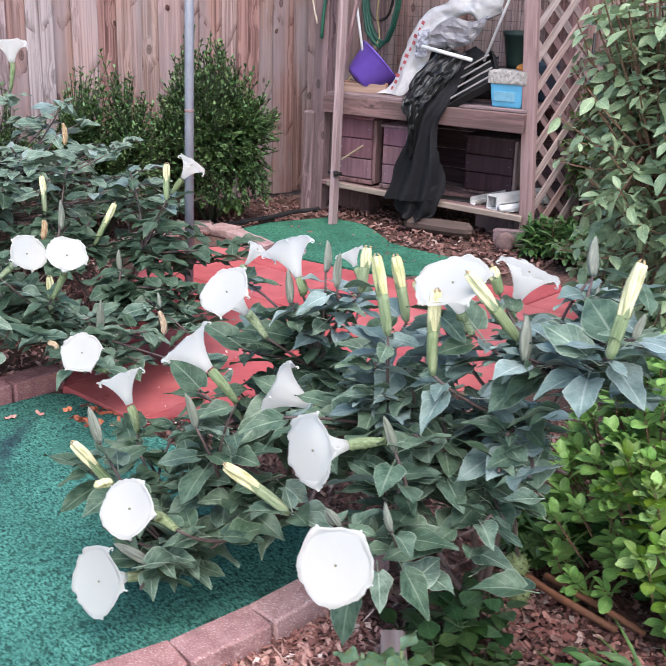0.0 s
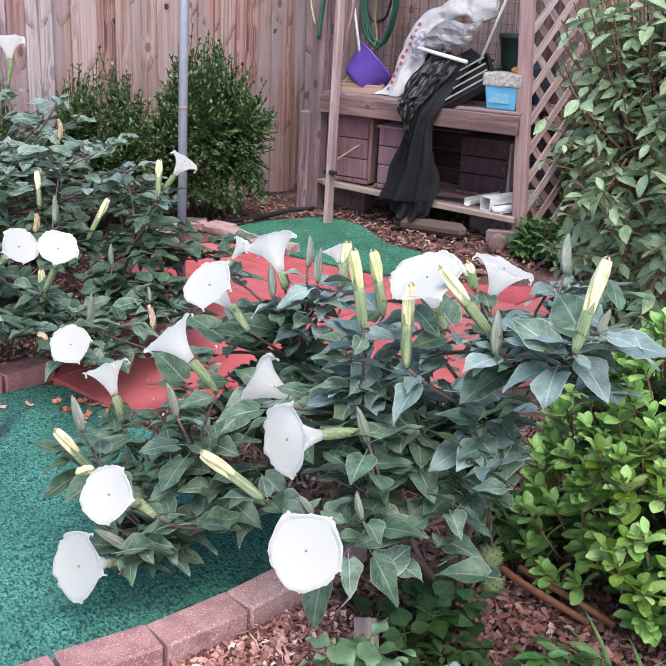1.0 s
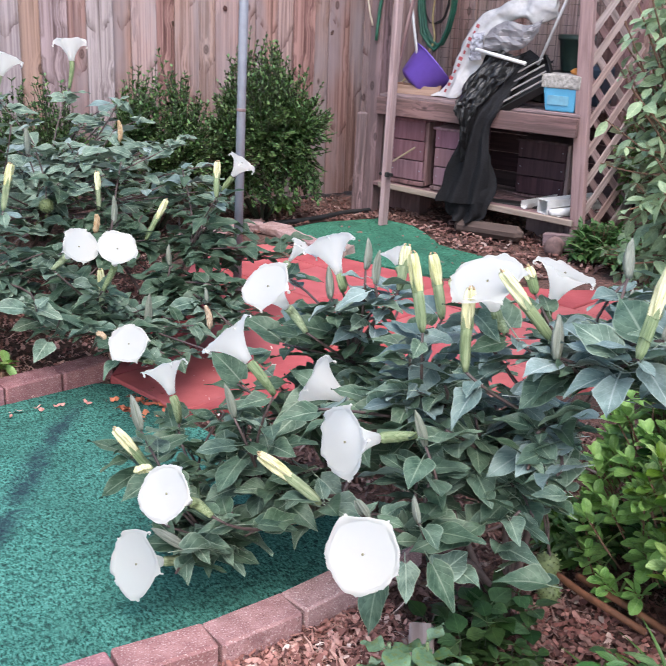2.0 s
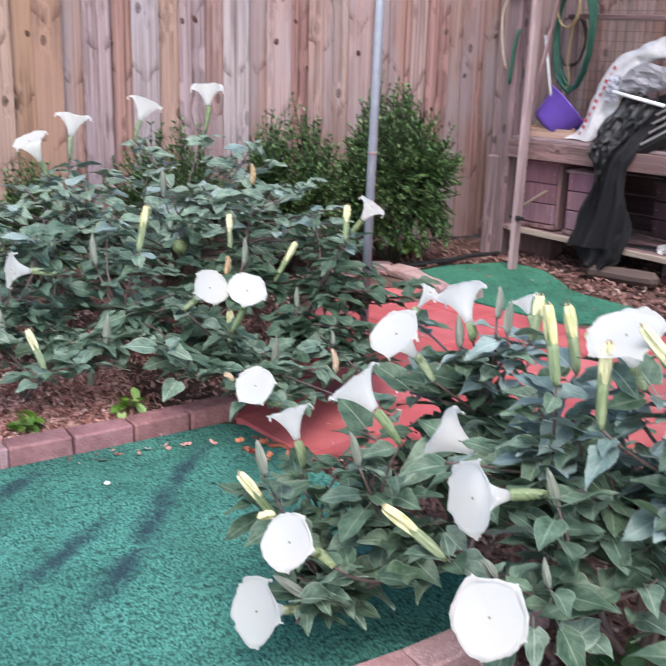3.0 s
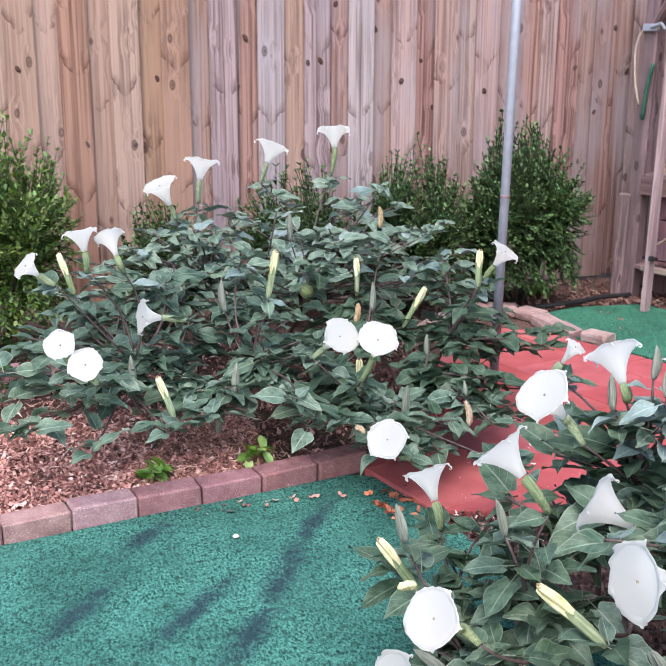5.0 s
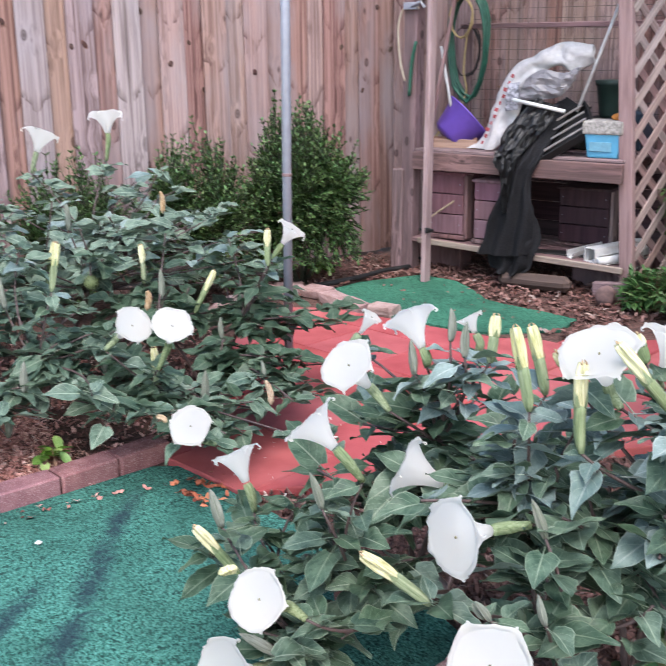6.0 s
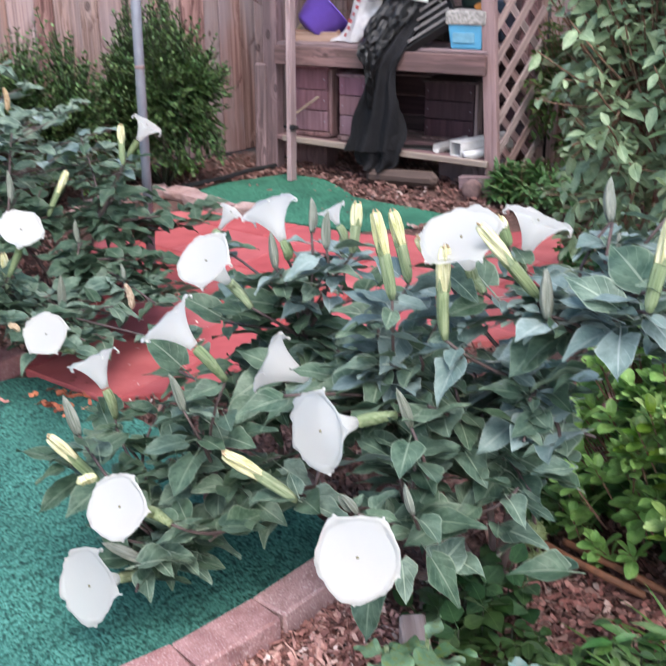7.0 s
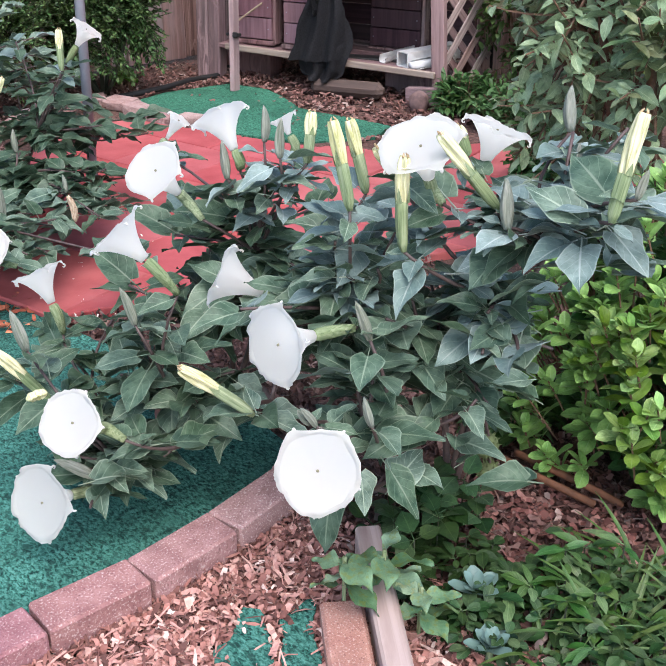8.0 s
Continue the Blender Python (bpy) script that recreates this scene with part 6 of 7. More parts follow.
coil("garden_hose", "green garden hose hung in loops on the rail", (0.115, 0.50, 1.34), 0.125, 0.245, 6, 0.010, GREENHOSE, 2, 0.16)
coil("cord", "pale yellow cord hung in a loop", (0.085, 0.44, 1.47), 0.075, 0.10, 3, 0.005, YELLOW, 5, 0.03)
coil("cable", "black cable bundle hung on the mesh", (0.05, 0.60, 1.28), 0.09, 0.13, 4, 0.004, BLACK, 7, 0.05)
bm = bmesh.new()
tube(bm, smooth_line([(0.08, 0.52, 1.37), (0.07, 0.5, 1.15), (0.10, 0.48, 1.0), (0.02, 0.42, 0.85), (-0.02, 0.3, 0.74)], 6), 0.006, 7)
tagged(on_bench(part("cord", bm, YELLOW, smooth=True)), "pale yellow cord hanging down to the shelf", "cord")
bm = bmesh.new()
tube(bm, smooth_line([(0.09, -0.06, 1.50), (0.0, -0.065, 1.50), (-0.045, -0.06, 1.40), (-0.03, -0.065, 1.22), (0.0, -0.06, 1.10)], 6), 0.006, 7)
tagged(on_bench(part("cable", bm, simple("cream_cable", (0.396, 0.343, 0.277), 0.6), smooth=True)), "cream cable looped over the bench post", "cable")
bm = bmesh.new()
tube(bm, smooth_line([(0.07, -0.055, 1.32), (0.045, -0.06, 1.20), (0.03, -0.062, 1.02)], 5), 0.010, 8)
tagged(on_bench(part("garden_hose", bm, GREENHOSE, smooth=True)), "short green hose end hung on the post", "hose")
bm = bmesh.new()
slab(bm, (0.09, 0.03, 0.04), pose(0.04, -0.06, 1.51), 0.004)
tube(bm, [(0.05, -0.08, 1.51), (0.12, -0.09, 1.53), (0.14, -0.08, 1.50)], 0.01, 8)
tagged(on_bench(part("hook", bm, GALV)), "grey metal hook fixed to the bench post", "hook")

# ---- shrubs ----
def tangent_pose(at, d, roll, size):
    """Leaf pose along a direction."""
    d = Vector(d).normalized()
    s = d.cross(Vector((0, 0, 1)))
    s = s.normalized() if s.length > 1e-3 else Vector((1, 0, 0))
    n = s.cross(d)
    return Matrix.Translation(at) @ Matrix((d, -s, n)).transposed().to_4x4() @ Matrix.Rotation(roll, 4, "X") @ Matrix.Scale(size, 4)


def shrub(name, label, at, radius, height, shoots, per, meshes, material, seed, parts, near, start=0.35, lean=0.55, droop=0.3, whorl=2, low=0.12, top_power=0.5, category="shrub", bare=TWIG, roll=0.5, thick=1.0):
    """Shoots fan out from the foot; every shoot carries leaves along its outer part."""
    r = random.Random(seed)
    base = Vector(at)
    plant = thing(name, label, category, base)
    placed = []
    bm = bmesh.new()
    limbs = []
    for k in range(7):
        a = 2 * math.pi * k / 7 + r.uniform(-0.3, 0.3)
        e = Vector((0.45 * radius * math.cos(a), 0.45 * radius * math.sin(a), height * r.uniform(0.35, 0.55)))
        lb = bmesh.new()
        tube(lb, line((0.02 * math.cos(a), 0.02 * math.sin(a), -0.02), e, 6, (0.03 * math.cos(a), 0.03 * math.sin(a), 0)), [thick * q for q in (0.012, 0.011, 0.010, 0.009, 0.008, 0.007, 0.005)], 7)
        part("limb", lb, bare, plant, smooth=True)
        limbs.append(e)
    for k in range(shoots):
        a = r.uniform(0, 2 * math.pi)
        q = r.random() ** 0.5
        lump = 0.82 + 0.30 * noise.noise((math.cos(a) * 1.7 + seed, math.sin(a) * 1.7, q * 2))
        rad = radius * q * lump
        tipz = height * (low + (1 - low) * (1 - q ** 2.2) ** top_power * r.uniform(0.55, 1.0) * lump) if r.random() > 0.35 else height * r.uniform(low, 0.8 * (1 - q ** 3) + low)
        rad *= 0.72 + 0.28 * min(1.0, 2.2 * tipz / height)
        tip = Vector((rad * math.cos(a), rad * math.sin(a), tipz))
        root = min(limbs, key=lambda e: (e - tip).length) * r.uniform(0.6, 1.0)
        n = 6
        path = line(root, tip, n, Vector((0, 0, -droop * 0.1 * r.random())))
        tube(bm, path[2:], [0.0022 * (1 + (thick - 1) * 2.2 * (1 - q / (n - 2))) for q in range(n - 1)], 4)
        for j in range(per):
            t = start + (1 - start) * (j + r.random()) / per
            p = root.lerp(tip, t)
            d0 = (tip - root).normalized()
            for w in range(whorl):
                az = j * 1.9 + w * 2 * math.pi / whorl + r.uniform(-0.5, 0.5)
                side = Vector((math.cos(az), math.sin(az), r.uniform(-0.2, 0.5)))
                d = (side - d0 * side.dot(d0)).normalized() * lean + d0 * (1 - lean) + Vector((0, 0, -droop * r.random()))
                placed.append((r.randrange(len(meshes)), tangent_pose(base + p, d, r.uniform(-roll, roll), r.uniform(0.65, 1.2))))
    part("twig", bm, bare, plant)["kind"] = "stuff"
    foliage(plant, meshes, placed, material, near, parts)
    return plant


GREENTWIG = simple("dark_green_twig", (0.03, 0.035, 0.02), 0.8)
BOXL = [leaf_mesh("leaf", 0.026, 0.015, 0.0, 0.2, 0.1, 0.0, 0.2, 0.5, 60 + k, 2, (BOXLEAF,)) for k in range(2)]
BOXL2 = [leaf_mesh("leaf", 0.032, 0.018, 0.0, 0.2, 0.1, 0.0, 0.2, 0.5, 64 + k, 2, (LEFTLEAF,)) for k in range(2)]
EYE = (0.0, 0.0, 1.2)
shrub("box_shrub", "dense dark green box shrub before the fence", (2.78, 5.20, 0), 0.50, 1.14, 1250, 13, BOXL, BOXLEAF, 71, 300, EYE, 0.25, 0.5, 0.0, 2, 0.10, 0.30, "shrub", GREENTWIG)
shrub("box_shrub", "smaller green box shrub before the fence", (2.12, 5.22, 0), 0.48, 1.0, 900, 12, BOXL, BOXLEAF, 72, 200, EYE, 0.25, 0.5, 0.0, 2, 0.10, 0.32, "shrub", GREENTWIG)
shrub("box_shrub", "green box shrub half hidden behind datura", (1.48, 5.25, 0), 0.40, 0.95, 480, 11, BOXL, BOXLEAF, 73, 100, EYE, 0.25, 0.5, 0.0, 2, 0.10, 0.32, "shrub", GREENTWIG)
shrub("box_shrub", "green box shrub behind the tallest datura", (0.80, 5.28, 0), 0.36, 0.74, 380, 11, BOXL, BOXLEAF, 78, 50, EYE, 0.25, 0.5, 0.0, 2, 0.10, 0.32, "shrub", GREENTWIG)
shrub("hedge_shrub", "light green small-leaved shrub at the fence", (-0.05, 5.05, 0), 0.54, 1.26, 800, 12, BOXL2, LEFTLEAF, 74, 200, EYE, 0.25, 0.5, 0.0, 2, 0.10, 0.3, "shrub", GREENTWIG)

LIMEL = [leaf_mesh("leaf", L, W, 0.004, f, dr, 0.03, 0.15, 0.58, 80 + k, 6, (LIME,)) for k, (L, W, f, dr) in enumerate(((0.046, 0.028, 0.30, 0.25), (0.040, 0.026, 0.35, 0.15), (0.052, 0.032, 0.25, 0.40)))]
LIMED = []
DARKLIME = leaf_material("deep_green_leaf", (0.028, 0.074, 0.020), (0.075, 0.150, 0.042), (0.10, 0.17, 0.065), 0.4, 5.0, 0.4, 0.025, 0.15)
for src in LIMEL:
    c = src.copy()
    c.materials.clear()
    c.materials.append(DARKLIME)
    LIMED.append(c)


def euonymus(label, at, radius, height, count, meshes, material, seed, parts, inner=0):
    """A dome of short upright shoots, each ending in a rosette of rounded leaves."""
    r = random.Random(seed)
    base = Vector(at)
    plant = thing("euonymus_bush", label, "shrub", base, "euonymus bushes")
    placed = []
    twigs = bmesh.new()
    for k in range(count + inner):
        a = r.uniform(0, 6.28)
        e = r.uniform(0.02, 1.0)
        up = Vector((math.sqrt(1 - e * e) * math.cos(a), math.sqrt(1 - e * e) * math.sin(a), e))
        lump = 0.86 + 0.22 * noise.noise((up.x * 2.2 + seed, up.y * 2.2, up.z * 2.2)) + r.uniform(-0.06, 0.06)
        if k >= count:
            lump *= r.uniform(0.5, 0.85)
        p = Vector((up.x * radius, up.y * radius, 0.06 + up.z * (height - 0.06))) * lump
        d = (up * 0.7 + Vector((r.uniform(-0.3, 0.3), r.uniform(-0.3, 0.3), 0.75))).normalized()
        tube(twigs, [p - d * 0.12, p - d * 0.05, p], 0.0022, 5)
        s = d.cross(Vector((0.3, 0.1, 1))).normalized()
        q = d.cross(s)
        for j in range(9):
            az = j * 2.4 + r.uniform(-0.2, 0.2)
            rise = 1.15 - 0.095 * j + r.uniform(-0.15, 0.15)
            out = (s * math.cos(az) + q * math.sin(az)) * math.cos(rise) + d * math.sin(rise)
            placed.append((r.randrange(len(meshes)), tangent_pose(base + p - d * (0.006 * j), out, r.uniform(-0.35, 0.35), (0.62 + 0.07 * j) * r.uniform(0.85, 1.15))))
    part("twig", twigs, TWIG, plant)["kind"] = "stuff"
    foliage(plant, meshes, placed, material, (0.2, 0.2, 1.2), parts)
    return plant


euonymus("bushy lime green euonymus with glossy rounded leaves", (1.945, 1.255, 0), 0.39, 0.67, 330, LIMEL, LIME, 75, 300)
# the inner rosettes put the bush's inside shade into deep green leaves
euonymus("deep green euonymus in the lime bush, also standing for its inner shade", (2.02, 1.18, 0), 0.38, 0.60, 110, LIMED, DARKLIME, 76, 200, 170)

PRIVL = [leaf_mesh("leaf", L, W, 0.01, f, dr, 0.03, 0.6, 0.45, 90 + k, 5, (PRIVET,)) for k, (L, W, f, dr) in enumerate(((0.058, 0.030, 0.3, 0.25), (0.042, 0.024, 0.35, 0.2), (0.074, 0.036, 0.25, 0.45)))]
shrub("evergreen_shrub", "tall olive green shrub with long leaves and brown twigs", (2.88, 1.88, 0), 0.70, 2.0, 700, 6, PRIVL, PRIVET, 77, 300, (0.2, 0.2, 1.2), 0.45, 0.72, 0.45, 2, 0.16, 0.35, roll=1.0, thick=1.6)
UNDERGROWTH = leaf_material("yellow_green_leaf", (0.115, 0.165, 0.055), (0.285, 0.345, 0.130), (0.30, 0.36, 0.17), 0.42, 4.0, 0.7, 0.05, 0.28)
UNDL = [leaf_mesh("leaf", L, W, 0.012, 0.25, 0.4, 0.06, 0.5, 0.42, 170 + k, 5, (UNDERGROWTH,)) for k, (L, W) in enumerate(((0.05, 0.024), (0.066, 0.026), (0.038, 0.026)))]
WEEDL = [leaf_mesh("leaf", L, W, 0.012, 0.2, 0.5, 0.06, 0.5, 0.42, 100 + k, 4, (DARKLIME,)) for k, (L, W) in enumerate(((0.05, 0.02), (0.065, 0.022), (0.04, 0.025)))]
shrub("weed_patch", "low leafy weeds growing beside the lattice", (4.0, 3.28, 0), 0.34, 0.24, 120, 5, WEEDL, DARKLIME, 79, 150, EYE, 0.3, 0.7, 0.2, 2, 0.15, 0.5, "weeds")
shrub("weed_patch", "dark leafy weeds in the shade beside the euonymus", (1.76, 1.52, 0.0), 0.13, 0.17, 60, 5, WEEDL, DARKLIME, 91, 150, EYE, 0.25, 0.7, 0.25, 2, 0.15, 0.5, "weeds")
shrub("weed_patch", "low leafy weeds along the red paving", (3.35, 2.55, 0.0), 0.35, 0.26, 120, 5, WEEDL, DARKLIME, 80, 100, EYE, 0.3, 0.7, 0.2, 2, 0.15, 0.5, "weeds")
shrub("weed_patch", "leafy undergrowth behind the evergreen shrub", (4.0, 2.75, 0.0), 0.5, 1.0, 260, 5, UNDL, UNDERGROWTH, 81, 100, EYE, 0.3, 0.7, 0.2, 2, 0.15, 0.5, "weeds")
shrub("evergreen_shrub", "dark leafy shrub growing behind the lattice", (4.55, 3.35, 0.0), 0.62, 1.75, 420, 5, PRIVL, PRIVET, 86, 200, EYE, 0.35, 0.6, 0.12, 2, 0.1, 0.35)
shrub("weed_patch", "strap-leaved weeds at the foot of the lattice", (4.0, 3.66, 0.0), 0.26, 0.24, 110, 5, WEEDL, DARKLIME, 87, 100, EYE, 0.2, 0.6, 0.3, 2, 0.15, 0.5, "weeds")
shrub("evergreen_shrub", "leafy bush growing through behind the lattice", (4.55, 3.72, 0.0), 0.42, 1.25, 280, 5, UNDL, UNDERGROWTH, 88, 100, EYE, 0.3, 0.6, 0.12, 2, 0.1, 0.35)
shrub("seedling", "small bright green seedling in the leaf litter", (2.95, 5.25, 0), 0.10, 0.12, 12, 3, LIMEL, LIME, 82, 60, EYE, 0.4, 0.8, 0.1, 2, 0.3, 0.5, "seedling")
shrub("seedling", "small bright green seedling at the brick edging", (0.43, 3.30, 0), 0.05, 0.06, 8, 2, LIMEL, LIME, 83, 60, EYE, 0.4, 0.8, 0.1, 2, 0.3, 0.5, "seedling")

shrub("seedling", "small green seedling under the datura", (0.784, 3.32, 0), 0.05, 0.08, 8, 2, LIMEL, LIME, 84, 60, EYE, 0.4, 0.8, 0.1, 2, 0.3, 0.5, "seedling")

# young mottled datura at the corner of the board
SLEAF = []
for k, (L, W, wv) in enumerate(((0.095, 0.058, 0.30), (0.078, 0.052, 0.34), (0.106, 0.062, 0.28), (0.064, 0.044, 0.32), (0.088, 0.060, 0.30), (0.07, 0.046, 0.3), (0.084, 0.054, 0.36))):
    SLEAF.append(leaf_mesh("leaf", L, W, 0.02, 0.18, 0.35, wv, 1.0, 0.36, 180 + k, 12, (SEEDLING,), True))
YELLOWED = leaf_mesh("leaf", 0.07, 0.056, 0.02, 0.25, 0.5, 0.3, 1.0, 0.36, 190, 12, (leaf_material("yellow_mottled_leaf", (0.16, 0.22, 0.06), (0.42, 0.42, 0.10), (0.30, 0.34, 0.14), 0.5, 6.0, 0.1, 0.01, 0.15, spots=(0.12, 0.18, 0.06)),), True)
for k0, (sx, sy, sz, cnt, q) in enumerate(((1.075, 1.262, 0.12, 9, 0.80), (1.00, 1.285, 0.13, 8, 0.85), (1.07, 1.165, 0.10, 8, 0.72))):
    r = random.Random(41 + k0)
    young = thing("datura_seedling", "young datura with mottled green leaves beside the board", "plant", (sx, sy, 0), "datura seedlings")
    bm = bmesh.new()
    tube(bm, line((0, 0, -0.02), (0.0, 0.0, sz + 0.02), 4, (0.01, 0.01, 0)), 0.004, 7)
    part("stem", bm, CALYX, young, smooth=True)
    for k in range(cnt):
        o = new("leaf", YELLOWED if k0 == 2 and k == 3 else SLEAF[(0, 1, 2, 6, 3)[k % 5]])
        o.parent = young
        o.matrix_local = leaf_pose((0, 0, sz - 0.05 + 0.07 * k / cnt), k * 2.4 + r.uniform(-0.3, 0.3), r.uniform(-0.1, 0.4), r.uniform(-0.3, 0.3), q * r.uniform(0.7, 1.0))


# ---- weeds in the corner ----
GRASS = leaf_material("strap_leaf", (0.040, 0.082, 0.022), (0.098, 0.165, 0.050), (0.13, 0.19, 0.075), 0.45, 1.0, 0.35, 0.03, 0.2)
STRAP = [leaf_mesh("blade", L, 0.011, 0.0, 0.3, dr, 0.0, 0.4, 0.4, 110 + k, 8, (GRASS,)) for k, (L, dr) in enumerate(((0.16, 0.9), (0.12, 1.2), (0.2, 1.1)))]
for cx, cy, n in ((1.45, 0.98, 16), (1.42, 1.07, 8), (1.52, 1.02, 12), (1.36, 0.93, 14), (1.28, 0.92, 10), (1.5, 0.90, 14), (1.20, 1.0, 5), (1.40, 0.88, 12), (1.16, 1.08, 4)):
    r = random.Random(int(cx * 100 + cy * 1000))
    tuft = thing("grass_tuft", "tuft of green strap-leaved grass in the weeds", "grass", (cx, cy, -0.01), "grass tufts")
    for k in range(n):
        o = new("blade", STRAP[r.randrange(3)])
        o.parent = tuft
        o.matrix_local = leaf_pose((r.uniform(-0.012, 0.012), r.uniform(-0.012, 0.012), 0), r.uniform(0, 6.28), r.uniform(0.55, 1.25), r.uniform(-0.3, 0.3), r.uniform(0.7, 1.2))
WEED = leaf_material("weed_leaf", (0.012, 0.036, 0.011), (0.042, 0.088, 0.027), (0.065, 0.11, 0.042), 0.5, 4.0, 0.5, 0.03, 0.15)
SMALL = [leaf_mesh("leaf", L, W, 0.01, 0.2, 0.3, 0.03, 0.1, 0.5, 120 + k, 4, (WEED,)) for k, (L, W) in enumerate(((0.025, 0.018), (0.032, 0.022), (0.02, 0.017)))]
HEART = [leaf_mesh("leaf", L, W, 0.02, 0.15, 0.3, 0.03, 0.8, 0.3, 130 + k, 5, (WEED,)) for k, (L, W) in enumerate(((0.05, 0.045), (0.04, 0.038)))]


def creeper(label, area, n, meshes, z, seed, size, parts):
    """Low plants: short stalks with leaves at their ends."""
    r = random.Random(seed)
    x0, x1, y0, y1 = area
    plant = thing("weed_patch", label, "weeds", ((x0 + x1) / 2, (y0 + y1) / 2, 0))
    placed = []
    bm = bmesh.new()
    for _ in range(n):
        p = Vector((r.uniform(x0, x1), r.uniform(y0, y1), r.uniform(*z)))
        tube(bm, [Vector((p.x, p.y, -0.01)) - plant.location, p - plant.location], 0.0016, 4)
        for k in range(3 + r.randrange(3)):
            placed.append((r.randrange(len(meshes)), leaf_pose(p, r.uniform(0, 6.28), r.uniform(-0.2, 0.5), r.uniform(-0.4, 0.4), r.uniform(*size))))
    part("stalk", bm, GREENTWIG, plant)["kind"] = "stuff"
    foliage(plant, meshes, placed, WEED, (0.8, 0.9, 0), parts)


creeper("small-leaved green weeds along the board", (1.10, 1.34, 1.10, 1.34), 90, SMALL, (0.01, 0.06), 8, (0.7, 1.3), 150)
creeper("small-leaved green weeds between mulch and bush", (1.10, 1.46, 0.84, 1.14), 120, SMALL, (0.01, 0.06), 5, (0.7, 1.3), 300)
creeper("heart-leaved creeping weeds under the bush", (1.18, 1.42, 1.28, 1.46), 18, HEART, (0.03, 0.10), 6, (0.7, 1.2), 120)
creeper("pointed-leaved weeds between the grass tufts", (1.22, 1.52, 0.84, 1.12), 26, WEEDL, (0.03, 0.09), 9, (0.6, 1.1), 150)
creeper("sparse green weeds at the bed's back", (-0.3, 0.5, 4.1, 4.9), 90, SMALL, (0.02, 0.2), 7, (1.0, 1.8), 150)

SEDUM = simple("blue_green_succulent", (0.106, 0.178, 0.158), 0.5, 0, 0.15, 30)


def rosette(label, at, size, n):
    s = thing("succulent", label, "succulent", at, "succulent rosettes")
    me = leaf_mesh("leaf", 0.042, 0.024, 0.0, 0.35, -0.25, 0.0, 0.1, 0.6, 140, 5, (SEDUM,))
    bm = bmesh.new()
    tube(bm, [(0, 0, -0.02), (0, 0, 0.012)], 0.006 * size, 7)
    part("stem", bm, CALYX, s)
    for k in range(n):
        o = new("leaf", me)
        o.parent = s
        o.matrix_local = leaf_pose((0, 0, 0.006 + 0.0012 * k), k * 2.4, 0.15 + 0.85 * k / n, 0, size * (1.1 - 0.5 * k / n))
    return s


rosette("blue-green succulent rosette growing in the mulch", (1.125, 1.05, 0.02), 1.1, 12)
rosette("loose blue-green succulent among weeds", (1.20, 1.15, 0.04), 1.25, 9)

# spiny pods under the leaves and on the back plants
POD = simple("spiny_pod", (0.112, 0.145, 0.0594), 0.7, 0, 0.3, 50)
for k, (px, py, pz, q) in enumerate(((1.545, 1.43, 0.085, 0.03), (1.535, 1.405, 0.03, 0.027), (1.152, 3.946, 0.454, 0.028))):
    pod = thing("seed_pod", "round spiny green datura seed pod", "seed pod", (px, py, pz), "seed pods")
    bm = bmesh.new()
    bmesh.ops.create_icosphere(bm, subdivisions=2, radius=q)
    part("husk", bm, POD, pod, smooth=True)
    bm = bmesh.new()
    for j in range(80):
        z = 1 - 2 * (j + 0.5) / 80
        a = j * 2.39996
        d = Vector((math.sqrt(1 - z * z) * math.cos(a), math.sqrt(1 - z * z) * math.sin(a), z))
        tube(bm, [d * q * 0.97, d * (q + 0.006)], [0.002, 0.0004], 4, False)
    part("spine", bm, POD, pod)
    bm = bmesh.new()
    tube(bm, [(0, 0, q * 0.9), (0.01, 0.02, q + 0.06), (-0.02, 0.03, q + 0.18)], [0.003, 0.003, 0.003], 6)
    part("stalk", bm, STEM, pod)

# curved rusty strips
RUST = simple("rusty_brown_strip", (0.135, 0.052, 0.024), 0.75, 0, 0.3, 40)
for k, pts in enumerate((((1.578, 1.428, 0.05), (1.576, 1.348, 0.05), (1.588, 1.266, 0.045), (1.625, 1.193, 0.02)), ((1.618, 1.401, 0.05), (1.624, 1.306, 0.05), (1.65, 1.213, 0.035), (1.68, 1.16, 0.01)))):
    bm = bmesh.new()
    tube(bm, smooth_line(pts, 6), 0.0085, 8)
    o = tagged(part("rusty_strip", bm, RUST, smooth=True), "curved rusty brown strip lying under the bush", "strip", "rusty strips")

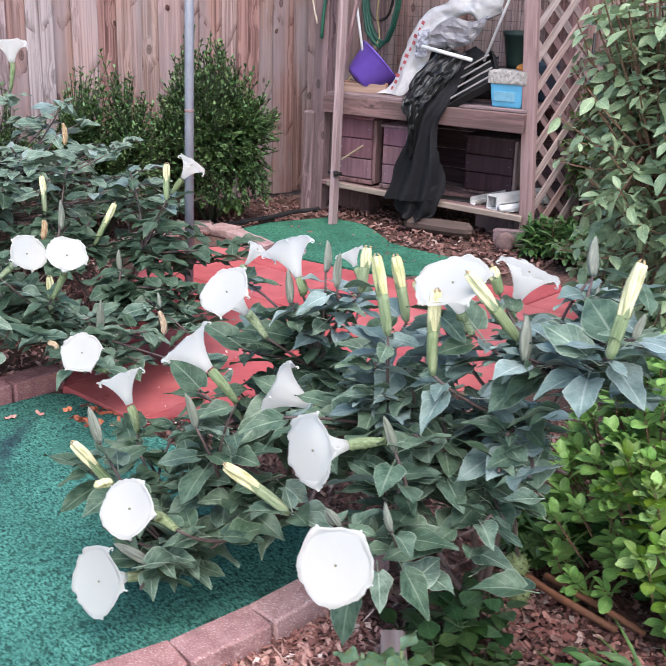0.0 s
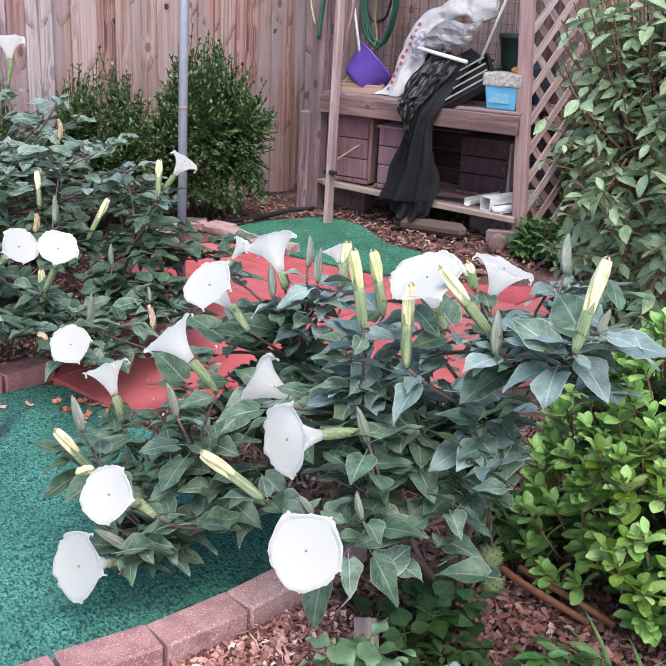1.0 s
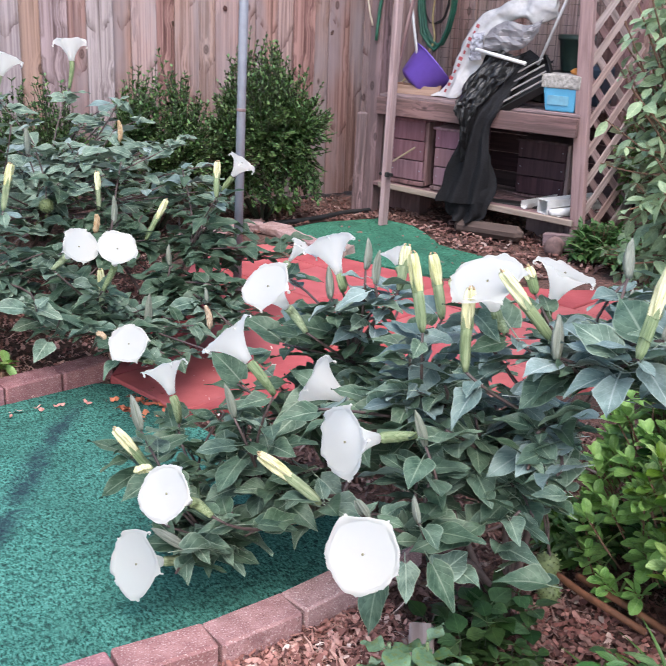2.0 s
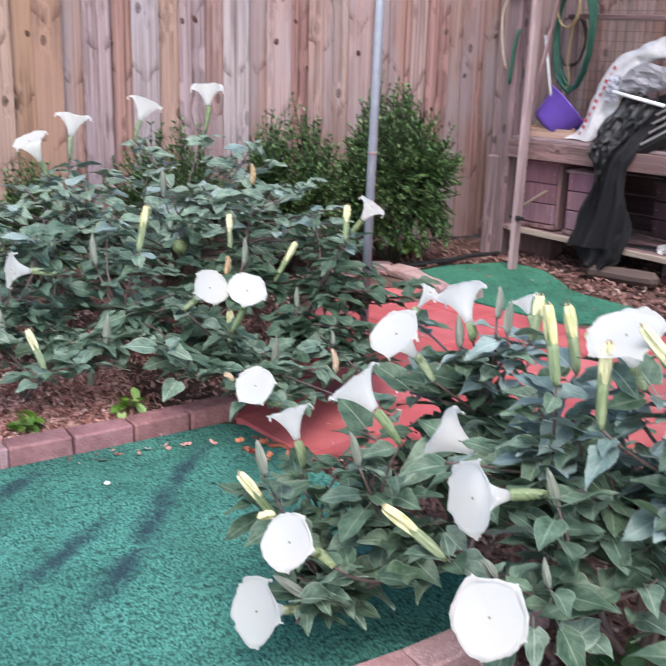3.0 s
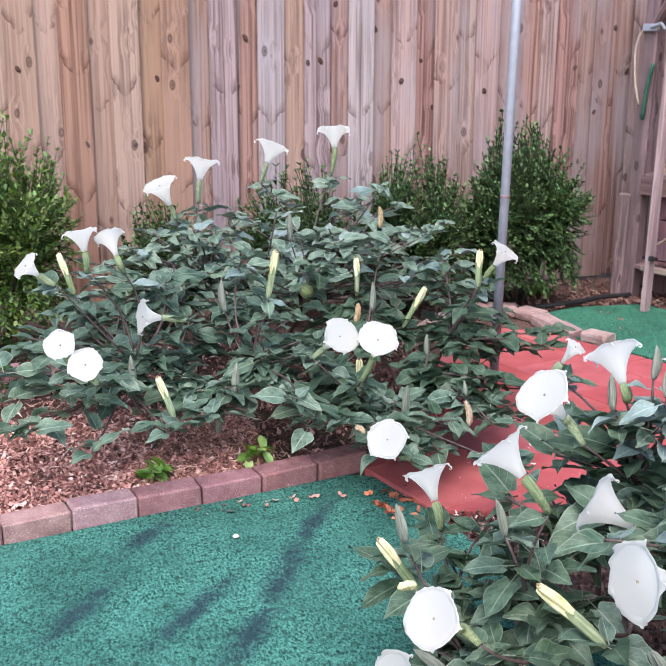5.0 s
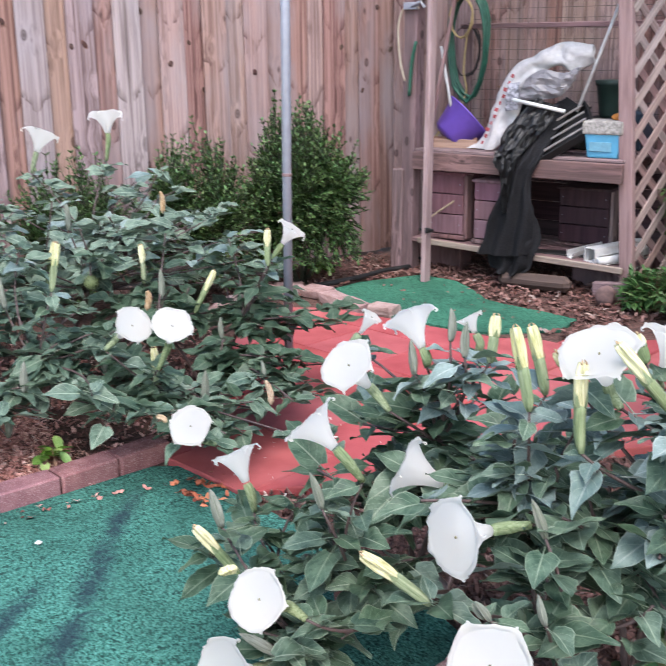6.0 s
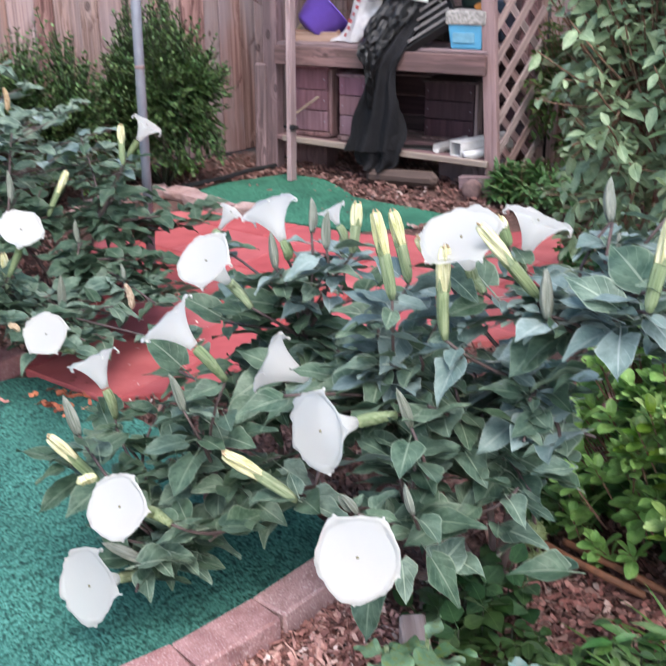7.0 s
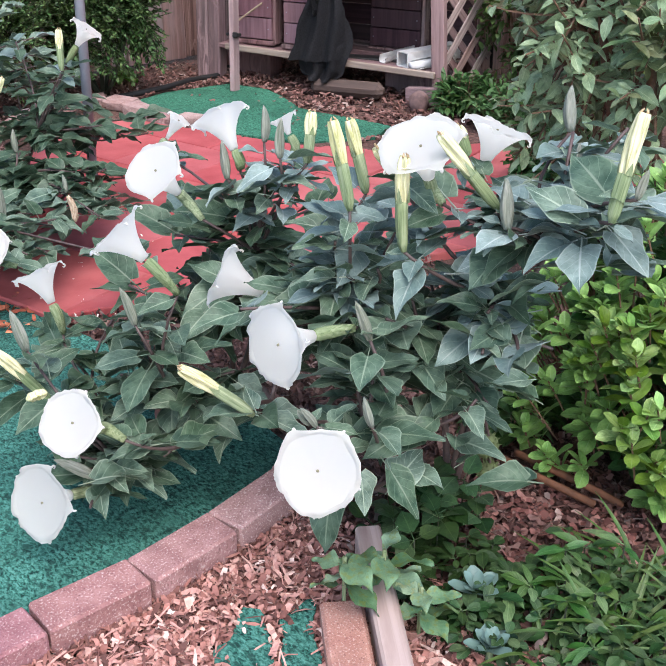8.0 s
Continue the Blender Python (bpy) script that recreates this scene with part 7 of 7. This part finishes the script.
# ---- trees beyond the fence ----
TREEL = [leaf_mesh("leaf", 0.14, 0.08, 0.0, 0.2, 0.3, 0.0, 0.5, 0.45, 150 + k, 2, (DARKLIME,)) for k in range(2)]
FARLEAF = leaf_material("far_tree_leaf", (0.0132, 0.0264, 0.0119), (0.033, 0.0561, 0.0264), (0.033, 0.0528, 0.0264), 0.5, 1.0, 0.4, 0.02, 0.15, island=True)
# the last two stand out of view, added to shade the right corner
for k, (tx, ty, tr, th) in enumerate(((-2.2, 8.2, 1.7, 4.2), (0.6, 8.6, 1.8, 4.6), (3.4, 8.3, 1.8, 4.8), (6.4, 7.0, 1.9, 4.6), (7.2, 3.8, 1.8, 4.4), (6.6, 0.8, 1.7, 4.0))):
    r = random.Random(160 + k)
    tree = thing("tree", "dark leafy tree standing beyond the fence", "tree", (tx, ty, 0), "trees beyond the fence")
    bm = bmesh.new()
    tube(bm, line((0, 0, -0.1), (0.1, 0, th * 0.6), 6, (0.1, 0.05, 0)), [0.16, 0.14, 0.13, 0.12, 0.10, 0.09, 0.07], 9)
    part("trunk", bm, TWIG, tree, smooth=True)
    for j in range(6):
        a = j * 1.05
        bm = bmesh.new()
        tube(bm, line((0.05, 0, th * 0.35), (tr * 0.7 * math.cos(a), tr * 0.7 * math.sin(a), th * r.uniform(0.5, 0.85)), 5, (0, 0, 0.1)), [0.07, 0.06, 0.05, 0.04, 0.03, 0.02], 7)
        part("limb", bm, TWIG, tree, smooth=True)
    placed = []
    clumps = [(Vector((tr * 0.75 * r.gauss(0, 0.55), tr * 0.75 * r.gauss(0, 0.55), th * (0.28 + 0.6 * r.random() ** 2.0))), r.uniform(0.35, 0.65)) for _ in range(130)]
    for c, q in clumps:
        for _ in range(60):
            d = Vector((r.gauss(0, 1), r.gauss(0, 1), r.gauss(0, 0.8))).normalized() * q * r.random() ** 0.4
            placed.append((r.randrange(2), leaf_pose(c + d, r.uniform(0, 6.28), r.uniform(-0.8, 0.5), r.uniform(-0.8, 0.8), r.uniform(0.6, 1.3))))
    joined("crown", TREEL, placed, FARLEAF, tree)
